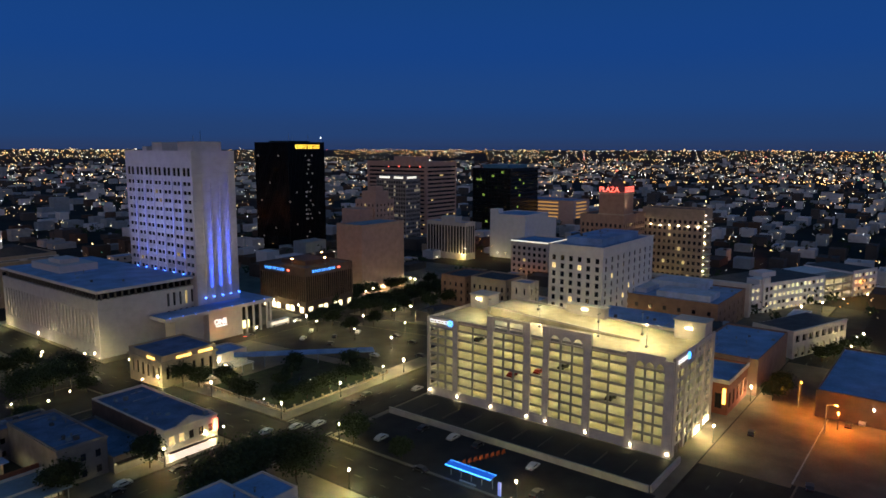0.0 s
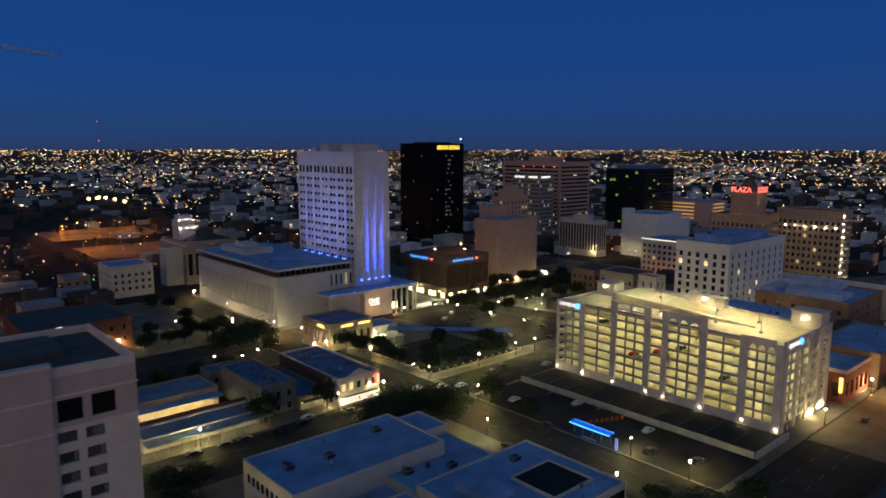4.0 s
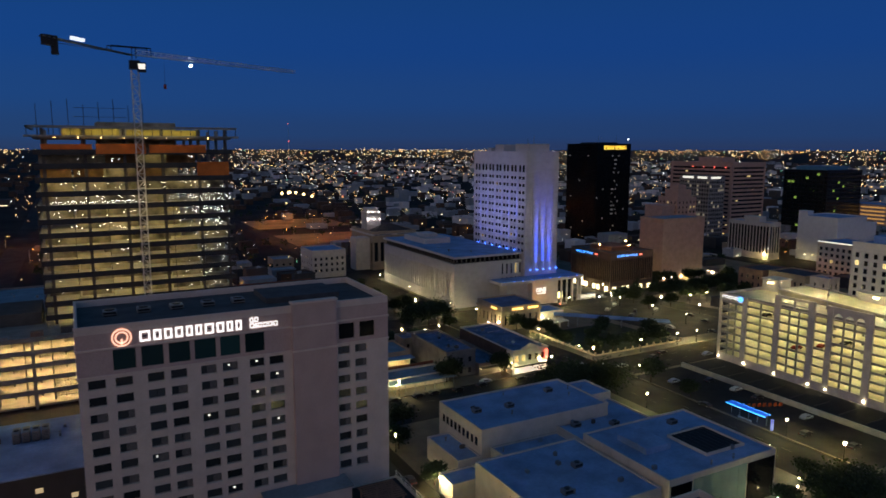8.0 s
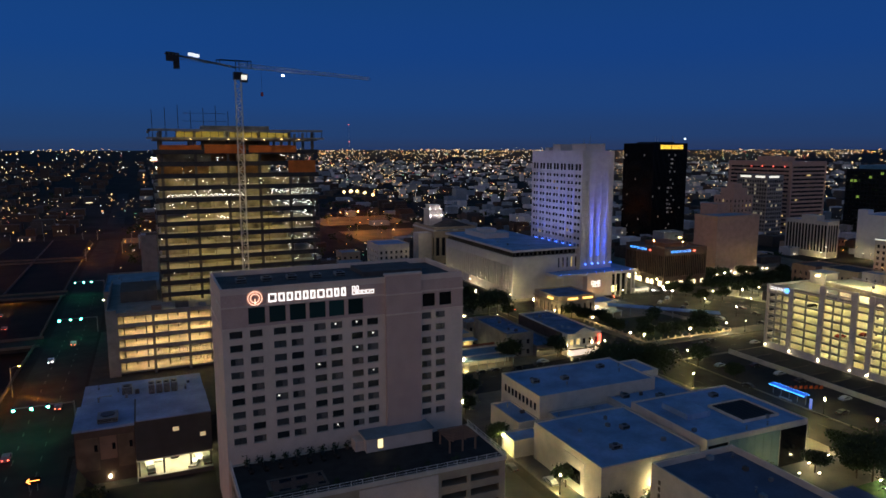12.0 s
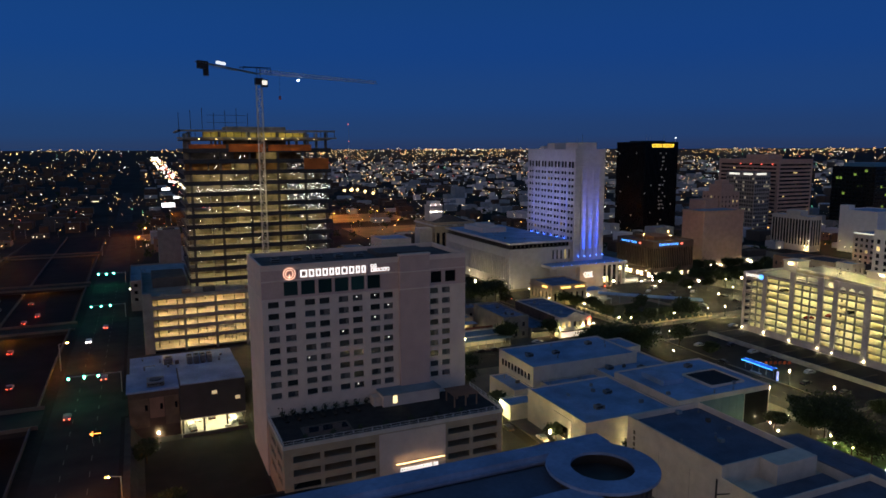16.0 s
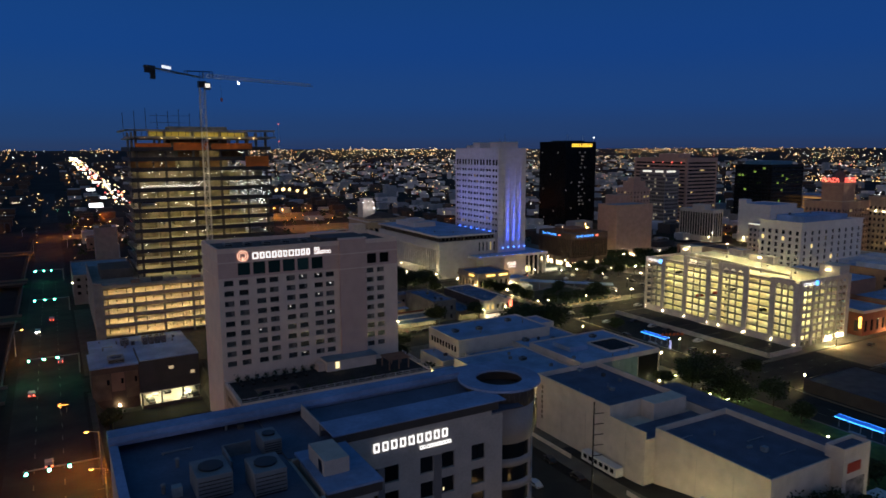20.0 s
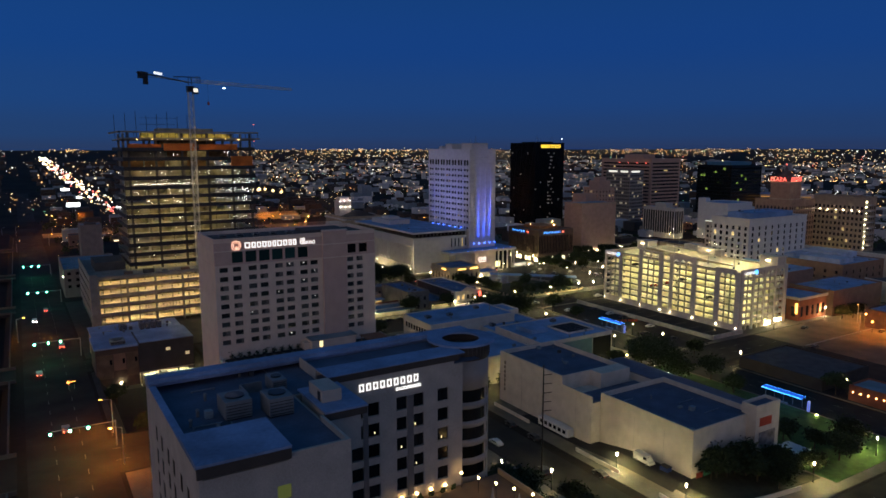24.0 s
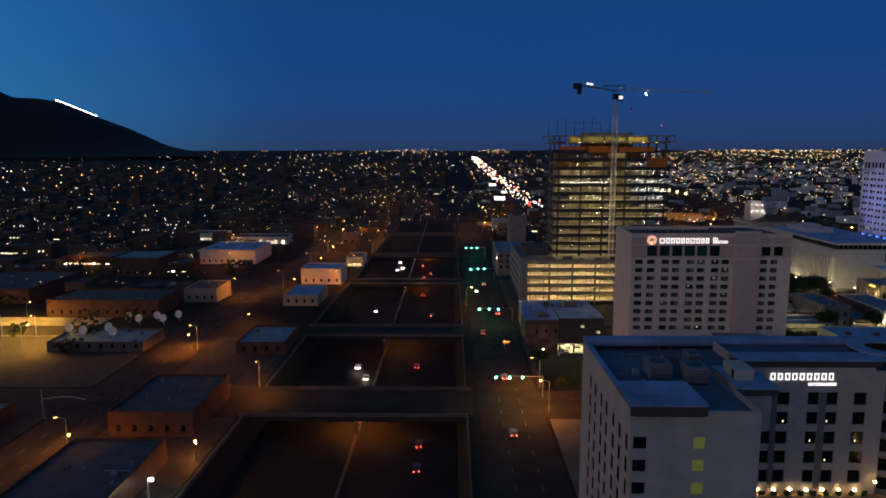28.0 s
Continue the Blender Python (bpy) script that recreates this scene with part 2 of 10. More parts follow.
def placed(name, me, loc, parent, rz=0.0):
    """A repeat that shares its mesh; loc is in the world's metres."""
    ob = new(name, me)
    ob.parent = parent
    ob.matrix_parent_inverse = Matrix.Translation(-base_of(parent))
    ob.location, ob.rotation_euler = loc, (0, 0, rz)
    return ob


def spans(a, b, n, w, margin=0.0):
    """n openings of width w evenly between a and b."""
    pitch = (b - a - 2 * margin) / n
    return [(a + margin + pitch * (i + 0.5) - w / 2, a + margin + pitch * (i + 0.5) + w / 2) for i in range(n)]


def facade(bm, face, at, a, b, z0, z1, cols, rows, d=0.35):
    """Wall of depth d, outer side at `at`, from a to b, with an opening at each column and row.
    face: S looks to -y, N to +y, W to -x, E to +x."""
    def put(u0, u1, c, e):
        if u1 - u0 < 1e-4 or e - c < 1e-4:
            return
        s = d if face in "SW" else -d
        lo, hi = min(at, at + s), max(at, at + s)
        if face in "SN":
            box(bm, u0, u1, lo, hi, c, e)
        else:
            box(bm, lo, hi, u0, u1, c, e)
    cols, rows = sorted(cols), sorted(rows)
    u = a
    for c0, c1 in cols:
        put(u, c0, z0, z1)
        z = z0
        for r0, r1 in rows:
            put(c0, c1, z, r0)
            z = r1
        put(c0, c1, z, z1)
        u = c1
    put(u, b, z0, z1)


PANE = {}


def pane_mesh(w, h, material):
    key = (round(w, 2), round(h, 2), material.name)
    if key not in PANE:
        bm = bmesh.new()
        box(bm, -w / 2, w / 2, -0.04, 0.04, -h / 2, h / 2)
        box(bm, -0.04, 0.04, -0.07, 0.07, -h / 2, h / 2)
        PANE[key] = mesh_of("window", bm, material)
    return PANE[key]


def panes(parent, face, at, cols, rows, material, d=0.35, lit=(), lit_mat=None, name="window", sill=None):
    """One window object for each opening, set back by d."""
    rz = {"S": 0, "N": 0, "W": math.pi / 2, "E": math.pi / 2}[face]
    s = (d - 0.06) if face in "SW" else -(d - 0.06)
    for i, (c0, c1) in enumerate(sorted(cols)):
        for j, (r0, r1) in enumerate(sorted(rows)):
            m = lit_mat if (i, j) in lit else material
            u, z = (c0 + c1) / 2, (r0 + r1) / 2
            loc = (u, at + s, z) if face in "SN" else (at + s, u, z)
            w = placed(name, pane_mesh(c1 - c0 - 0.02, r1 - r0 - 0.02, m), loc, parent, rz)
            if sill:
                key = ("sill", round(c1 - c0, 2), face)
                if key not in PANE:
                    bs = bmesh.new()
                    q = 1 if face in "SE" else -1
                    box(bs, -(c1 - c0) / 2 - 0.06, (c1 - c0) / 2 + 0.06, *sorted((-q * (d + 0.05), -q * (d - 0.16))), -0.13, 0.0)
                    PANE[key] = mesh_of("sill", bs, sill)
                so = new("sill", PANE[key])
                so.parent, so.location = w, (0, 0, -(r1 - r0) / 2)


def far_panes(parent, face, at, cols, rows, material, d=0.3):
    """All windows of a face that stays far off, joined."""
    if len(cols) * len(rows) <= 300:
        return panes(parent, face, at, cols, rows, material, d)
    bm = bmesh.new()
    s = (d - 0.05) if face in "SW" else -(d - 0.05)
    for c0, c1 in cols:
        for r0, r1 in rows:
            if face in "SN":
                box(bm, c0 + 0.01, c1 - 0.01, at + s - 0.04, at + s + 0.04, r0 + 0.01, r1 - 0.01)
            else:
                box(bm, at + s - 0.04, at + s + 0.04, c0 + 0.01, c1 - 0.01, r0 + 0.01, r1 - 0.01)
    ob = part("window_grid", bm, material, parent)
    return tagged(ob, kind="stuff")


def parapet(rows_bm, x0, x1, y0, y1, z0, z1, t=0.35):
    """A parapet ring along the edges of a roof."""
    box(rows_bm, x0, x1, y0, y0 + t, z0, z1)
    box(rows_bm, x0, x1, y1 - t, y1, z0, z1)
    box(rows_bm, x0, x0 + t, y0 + t, y1 - t, z0, z1)
    box(rows_bm, x1 - t, x1, y0 + t, y1 - t, z0, z1)


def shell(parent, x0, x1, y0, y1, z0, z1, wall, roof, rim=0.7, inset=0.36):
    """A plain block: walls with a parapet, and a roof sheet inside it."""
    bm = bmesh.new()
    box(bm, x0, x1, y0, y1, z0, z1 - rim)
    parapet(bm, x0, x1, y0, y1, z1 - rim, z1)
    w = part("wall", bm, wall, parent)
    r = boxes("roof", [(x0 + inset, x1 - inset, y0 + inset, y1 - inset, z1 - rim, z1 - rim + 0.08)], roof, parent)
    return w, r


FONT = None


def lettering(name, text, x, y, z, size, face, material, parent, depth=0.12, width=None, label=""):
    """Raised letters from the built-in font; (x, y, z) is their lower left corner."""
    cu = bpy.data.curves.new(name, "FONT")
    cu.body, cu.size, cu.extrude = text, size, depth
    ob = new("tmp_text", cu)
    me = bpy.data.meshes.new_from_object(ob.evaluated_get(bpy.context.evaluated_depsgraph_get()))
    bpy.data.objects.remove(ob)
    me.name = name
    co = np.empty(len(me.vertices) * 3)
    me.vertices.foreach_get("co", co)
    co = co.reshape(-1, 3)
    co[:, 0] -= co[:, 0].min()
    if width:
        co[:, 0] *= width / co[:, 0].max()
    flat = co.copy()
    if face == "S":
        flat[:, 0], flat[:, 1], flat[:, 2] = co[:, 0] + x, y - co[:, 2], co[:, 1] + z
    else:
        flat[:, 0], flat[:, 1], flat[:, 2] = x - co[:, 2], y - co[:, 0], co[:, 1] + z
    me.vertices.foreach_set("co", flat.ravel())
    me.materials.clear()
    me.materials.append(material)
    ob = new(name, me)
    ob.parent = parent
    ob.matrix_parent_inverse = Matrix.Translation(-base_of(parent))
    return tagged(ob, label)


def spot(name, at, to, col, watts, degrees, blend=0.6, r=0.3):
    la = bpy.data.lights.new(name, "SPOT")
    la.color, la.energy, la.spot_size, la.spot_blend, la.shadow_soft_size = col, watts, radians(degrees), blend, r
    ob = new(name, la)
    ob.matrix_world = look(at, to)
    return ob


def point(name, at, col, watts, r=0.4):
    la = bpy.data.lights.new(name, "POINT")
    la.color, la.energy, la.shadow_soft_size = col, watts, r
    ob = new(name, la)
    ob.location = at
    return ob


def roof_clutter(parent, x0, x1, y0, y1, z, n, seed):
    """Vents, hatches and pipes on a flat roof."""
    rnd = random.Random(seed)
    for k in range(n):
        x, y = rnd.uniform(x0 + 1, x1 - 1), rnd.uniform(y0 + 1, y1 - 1)
        q = rnd.random()
        bm = bmesh.new()
        if q < 0.4:
            cyl(bm, x, y, z - 0.05, z + rnd.uniform(0.5, 1.0), 0.22, 0.22, 8)
            cyl(bm, x, y, z + 1.0, z + 1.18, 0.36, 0.2, 8)
            part("roof_vent", bm, HVAC, parent)
        elif q < 0.75:
            w, d, h = rnd.uniform(0.6, 1.5), rnd.uniform(0.6, 1.3), rnd.uniform(0.5, 1.2)
            box(bm, x - w / 2, x + w / 2, y - d / 2, y + d / 2, z - 0.05, z + h)
            part("roof_hatch", bm, rnd.choice((HVAC, ROOF_GREY, ROOF_DK)), parent)
        else:
            l = rnd.uniform(2.5, 6)
            strut(bm, (x - l / 2, y, z + 0.25), (x + l / 2, y, z + 0.25), 0.16)
            for e in (-l / 2 + 0.2, l / 2 - 0.2):
                box(bm, x + e - 0.1, x + e + 0.1, y - 0.12, y + 0.12, z - 0.05, z + 0.18)
            part("roof_pipe", bm, STEEL, parent)


# ---- the lie of the land ----
def ease(a, b, x):
    u = min(1.0, max(0.0, (x - a) / (b - a)))
    return u * u * (3 - 2 * u)


def lay(x, y):
    """Height of the ground: the west side stands ten metres higher, and the far plain climbs to the horizon."""
    r = math.hypot(x - 150, y - 100)
    z = 10 * (1 - ease(60, 140, x)) * (1 - ease(400, 900, y)) - 4 * ease(230, 360, y)
    # sunken lot between the frontage street and the tower hotel
    if 28 < x < 64 and 131 < y < 207:
        z -= 4.6 * ease(28.5, 31.0, x) * (1 - ease(59.5, 63.5, x)) * ease(131.5, 136, y) * (1 - ease(201, 206, y))
    if r > 700:
        z += 74 * ((min(r, 4850) - 700) / 4150) ** 1.35
    return z


def edges(*runs):
    out = []
    for a, b, n in runs:
        out += [a + (b - a) * i / n for i in range(n)]
    return out + [runs[-1][1]]


TR_W, TR_E, TR_FLOOR = -58.0, 4.0, 3.0
BRIDGES = [(108, 130), (191, 207), (313, 327), (420, 433), (566, 582)]


def trench(x, y):
    return TR_W < x < TR_E and -160 < y < 700


def ground_sheet():
    xs = edges((-4880, -1200, 9), (-1200, -200, 10), (-200, TR_W, 8), (TR_W, TR_E, 4), (TR_E, 24, 2), (24, 66, 28), (66, 400, 28), (400, 1200, 10), (1200, 4880, 9))
    ys = edges((-2500, -700, 5), (-700, -160, 5), (-160, 126, 20), (126, 210, 42), (210, 400, 14), (400, 700, 10), (700, 1500, 8), (1500, 4880, 9))
    bm = bmesh.new()
    grid = [[None] * len(ys) for _ in xs]
    for i, x in enumerate(xs):
        for j, y in enumerate(ys):
            grid[i][j] = bm.verts.new((x, y, lay(x, y)))
    for i in range(len(xs) - 1):
        for j in range(len(ys) - 1):
            mx, my = (xs[i] + xs[i + 1]) / 2, (ys[j] + ys[j + 1]) / 2
            if not trench(mx, my):
                bm.faces.new((grid[i][j], grid[i + 1][j], grid[i + 1][j + 1], grid[i][j + 1]))
    # the cutting of the motorway belongs to the same sheet
    tj = [j for j, y in enumerate(ys) if -160.01 <= y <= 700.01]
    for side, i0 in ((0, xs.index(TR_W)), (1, min(range(len(xs)), key=lambda k: abs(xs[k] - TR_E)))):
        foot = [bm.verts.new((xs[i0] + (2.5 if side == 0 else -2.5), ys[j], TR_FLOOR)) for j in tj]
        for k in range(len(tj) - 1):
            bm.faces.new((grid[i0][tj[k]], grid[i0][tj[k + 1]], foot[k + 1], foot[k]))
        if side == 0:
            west = foot
    for k in range(len(tj) - 1):
        bm.faces.new((west[k], foot[k], foot[k + 1], west[k + 1]))
    return tagged(part("ground", bm, EARTH, None, "dark city ground reaching the horizon"), kind="structure", category="ground")


ground_sheet()


def rise(x, y):
    """The museum's forecourt stands a little above the street."""
    return 2.6 * ease(137, 143, x) * (1 - ease(150, 181, x)) * (1 - ease(62, 84, y)) * ease(28, 36, y)


def sheet(name, x0, x1, y0, y1, dz, material, label, category, thick=0.0, step=9.0):
    """A sheet laid on the ground; thick makes it a raised kerb block."""
    nx, ny = max(1, int(abs(x1 - x0) / step)), max(1, int(abs(y1 - y0) / step))
    bm = bmesh.new()
    g = [[bm.verts.new((x0 + (x1 - x0) * i / nx, y0 + (y1 - y0) * j / ny, 0)) for j in range(ny + 1)] for i in range(nx + 1)]
    for col in g:
        for v in col:
            v.co.z = lay(v.co.x, v.co.y) + rise(v.co.x, v.co.y) + dz + thick
    for i in range(nx):
        for j in range(ny):
            bm.faces.new((g[i][j], g[i + 1][j], g[i + 1][j + 1], g[i][j + 1]))
    if thick:
        rim = [g[i][0] for i in range(nx + 1)] + [g[nx][j] for j in range(1, ny + 1)] + [g[i][ny] for i in range(nx - 1, -1, -1)] + [g[0][j] for j in range(ny - 1, 0, -1)]
        low = [bm.verts.new((v.co.x, v.co.y, v.co.z - thick - 0.4)) for v in rim]
        for k in range(len(rim)):
            bm.faces.new((rim[k], low[k], low[(k + 1) % len(rim)], rim[(k + 1) % len(rim)]))
    return tagged(part(name, bm, material, None, label), kind="structure", category=category)


ROADS = [(8, 26, -300, 1400), (115, 133, -150, 330), (221, 238, -200, 900), (-112, -95, -200, 900),
         (26, 115, 108, 130), (-300, -95, 108, 130), (133, 221, 216, 236), (238, 520, 219, 236), (133, 221, 286, 298), (238, 520, 332, 349), (133, 221, 332, 349),
         (238, 288, 109, 126), (400, 520, 109, 126), (26, 115, 192, 206), (-300, -112, 192, 206), (-300, -112, 312, 326), (133, 221, 12, 26), (238, 520, 12, 26), (360, 374, 126, 219), (345, 359, 236, 332), (345, 359, 349, 700)]
for x0, x1, y0, y1 in ROADS:
    sheet("road", x0, x1, y0, y1, 0.06 if x1 - x0 > y1 - y0 else 0.068, ASPHALT, "worn dark asphalt city street", "road", step=1.5 if (x0, y0) == (26, 192) else 9.0)
BLOCKS = [(27, 114, 131, 190), (27, 114, 208, 330), (27, 114, -60, 107), (134, 220, 237, 285), (134, 220, 27, 215), (239, 344, 237, 331),
          (239, 358, 127, 218), (134, 220, 299, 331), (239, 344, 350, 460), (134, 220, 350, 460), (239, 400, 27, 103), (134, 220, -60, 11),
          (375, 520, 127, 218), (360, 520, 237, 331), (360, 520, 350, 560), (-92, -60, 30, 107), (-92, -60, 131, 190), (-150, -113, 30, 107), (-190, -113, 131, 190)]
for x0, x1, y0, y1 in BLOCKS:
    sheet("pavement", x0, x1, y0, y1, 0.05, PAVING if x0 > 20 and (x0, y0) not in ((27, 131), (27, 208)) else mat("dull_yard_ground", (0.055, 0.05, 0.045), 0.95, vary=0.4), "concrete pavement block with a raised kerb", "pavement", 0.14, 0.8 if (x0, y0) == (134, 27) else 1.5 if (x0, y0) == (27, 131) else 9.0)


def markings():
    """Lane dashes and crossing bars."""
    bm = bmesh.new()
    def dash(x0, x1, y0, y1):
        bm.faces.new([bm.verts.new((x, y, lay(x, y) + 0.085)) for x, y in ((x0, y0), (x1, y0), (x1, y1), (x0, y1))])
    for x0, x1, y0, y1 in ROADS:
        if x1 - x0 < y1 - y0:
            for k in (1, 2) if x1 - x0 > 15 else (1.5,):
                u = x0 + (x1 - x0) * k / 3
                y = max(y0, -60)
                while y < min(y1, 420):
                    dash(u - 0.08, u + 0.08, y, y + 3)
                    y += 9
        else:
            for k in (1, 2):
                u = y0 + (y1 - y0) * k / 3
                x = max(x0, -115)
                while x < min(x1, 420):
                    dash(x, x + 3, u - 0.08, u + 0.08)
                    x += 9
    for cx in (221, 238):
        for cy in (216, 236):
            for k in range(9):
                dash(cx - 4 if cx == 221 else cx + 1, cx - 1 if cx == 221 else cx + 4, cy - 10 + k * 1.6, cy - 9.2 + k * 1.6)
    return tagged(part("road_marking", bm, mat("road_paint", (0.24, 0.235, 0.21), 0.9, vary=0.6, scale=0.5), None, "white painted lane dashes on the streets"), kind="stuff", category="road marking")


markings()

# ---- motorway cutting: carriageway, median wall, bridges with piers ----
tagged(boxes("road", [(TR_W + 3, TR_E - 3, -158, 698, TR_FLOOR, TR_FLOOR + 0.06)], mat("dark_motorway_asphalt", (0.028, 0.028, 0.028), 0.95, vary=0.3, scale=0.1, spec=0.08), None, "asphalt motorway in a cutting"), category="road", kind="structure")
tagged(boxes("median_wall", [(-27.3, -26.7, -158, 698, TR_FLOOR + 0.06, TR_FLOOR + 1.1)], CONC_DK, None, "low concrete barrier between the carriageways"), category="barrier")
for k, (y0, y1) in enumerate(BRIDGES):
    zt = lay(0, (y0 + y1) / 2)
    br = thing("bridge", -27, (y0 + y1) / 2, TR_FLOOR + 0.06, "concrete street bridge over the sunken motorway", "bridge", "motorway bridges")
    boxes("deck", [(TR_W - 2, TR_E + 2, y0, y1, zt - 1.1, zt + 0.12)], ASPHALT, br)
    for y in (y0, y1 - 0.35):
        boxes("guard_wall", [(TR_W - 2, TR_E + 2, y, y + 0.35, zt + 0.12, zt + 1.15)], CONC_DK, br)
    boxes("pier_cap", [(-27.6, -26.4, y0 + 1, y1 - 1, zt - 2.0, zt - 1.1)], CONC, br)
    for j in range(4):
        bm = bmesh.new()
        y = y0 + 2.5 + (y1 - y0 - 5) * j / 3
        cyl(bm, -27, y, TR_FLOOR + 0.06, zt - 2.0, 0.5, n=14)
        part("pier", bm, CONC_DK, br)
    for x in (-23.5, -30.5) if k == 0 else (-19.5,) if k < 4 else ():
        boxes("bridge_lamp", [(x - 0.5, x + 0.5, y0 + 6, y0 + 6.4, zt - 1.32, zt - 1.105)], glow("bridge_lamp_glow", (1.0, 0.27, 0.03), 650.0), br, "orange lamp under the bridge deck")
for x, side in ((TR_W - 0.4, "west"), (TR_E, "east")):
    ys = [-150] + [v for b in BRIDGES for v in b] + [690]
    for a, b in zip(ys[::2], ys[1::2]):
        bm = bmesh.new()
        n = max(1, int((b - a) / 12))
        for i in range(n):
            ya, yb = a + (b - a) * i / n, a + (b - a) * (i + 1) / n
            z = lay(x, (ya + yb) / 2)
            box(bm, x, x + 0.4, ya, yb, z - 1.5, z + 1.0)
        tagged(part("guard_wall", bm, CONC_DK, None, "low concrete wall along the motorway cutting"), category="wall", kind="structure")


def hvac(parent_name, x0, x1, y0, y1, z0, z1, label="grey rooftop air-conditioning unit"):
    t = thing("rooftop_unit", (x0 + x1) / 2, (y0 + y1) / 2, z0, label, "air conditioner", parent_name)
    bmc = bmesh.new()
    box(bmc, x0, x1, y0, y1, z0 + 0.15, z1)
    bmesh.ops.bevel(bmc, geom=bmc.edges[:], offset=0.07, segments=1, affect="EDGES")
    part("casing", bmc, HVAC, t)
    boxes("skid", [(x0 + 0.1, x1 - 0.1, y0 + 0.1, y1 - 0.1, z0, z0 + 0.15)], BLACK, t)
    for k in range(2 if x1 - x0 > 1.8 else 0):
        boxes("side_panel", [(x0 + 0.2 + k * (x1 - x0) / 2, x0 + (k + 1) * (x1 - x0) / 2 - 0.2, y1, y1 + 0.03, z0 + 0.3, z1 - 0.15)], STEEL, t)
    bm = bmesh.new()
    cyl(bm, (x0 + x1) / 2, (y0 + y1) / 2, z1, z1 + 0.18, min(x1 - x0, y1 - y0) * 0.36, n=14)
    part("fan_hood", bm, BLACK, t)
    n = 5
    for k in range(n):
        z = z0 + 0.4 + (z1 - z0 - 0.6) * k / n
        boxes("louvre", [(x0 + 0.15, x1 - 0.15, y0 - 0.05, y0, z, z + 0.08)], BLACK, t)


# ---- tower hotel with a tree emblem, on a car-park podium ----
def sign_blocks(name, x, y, z, h, widths, face, material, parent, gap=0.16, depth=0.14, label="", stroke=0.15):
    """A brand's name as a row of plain hollow blocks of its letters' sizes, each a part of the sign's rail."""
    total = sum(abs(w) + gap for w in widths) - gap
    bm = bmesh.new()
    if face == "S":
        box(bm, x, x + total, y - 0.05, y - 0.003, z + h * 0.46, z + h * 0.54)
    else:
        box(bm, x - 0.05, x - 0.003, y - total, y, z + h * 0.46, z + h * 0.54)
    rail = part(name, bm, BLACK, parent, label)
    u = 0.0
    for w in widths:
        if w > 0:
            t = stroke * h
            bm = bmesh.new()
            for a, b, c, e in ((0, t, 0, h), (w - t, w, 0, h), (t, w - t, h - t, h), (t, w - t, 0, t)):
                if face == "S":
                    box(bm, x + u + a, x + u + b, y - depth, y - 0.052, z + c, z + e)
                else:
                    box(bm, x - depth, x - 0.052, y - u - b, y - u - a, z + c, z + e)
            part("letter_block", bm, material, rail)
        u += abs(w) + gap
    return rail


def ring_xz(bm, x, y, z, r, w, n=28):
    """A flat ring on a wall that looks south."""
    q = []
    for i in range(n):
        c, s = math.cos(2 * math.pi * i / n), math.sin(2 * math.pi * i / n)
        q.append([bm.verts.new((x + k * c, v, z + k * s)) for k, v in ((r, y - 0.01), (r, y - 0.14), (r - w, y - 0.14), (r - w, y - 0.01))])
    for i in range(n):
        a, b = q[i], q[(i + 1) % n]
        for k in range(4):
            bm.faces.new((a[k], b[k], b[(k + 1) % 4], a[(k + 1) % 4]))


HOTEL_GLASS = window_glass("hotel_window_glass", (0.045, 0.05, 0.052), 0.12)


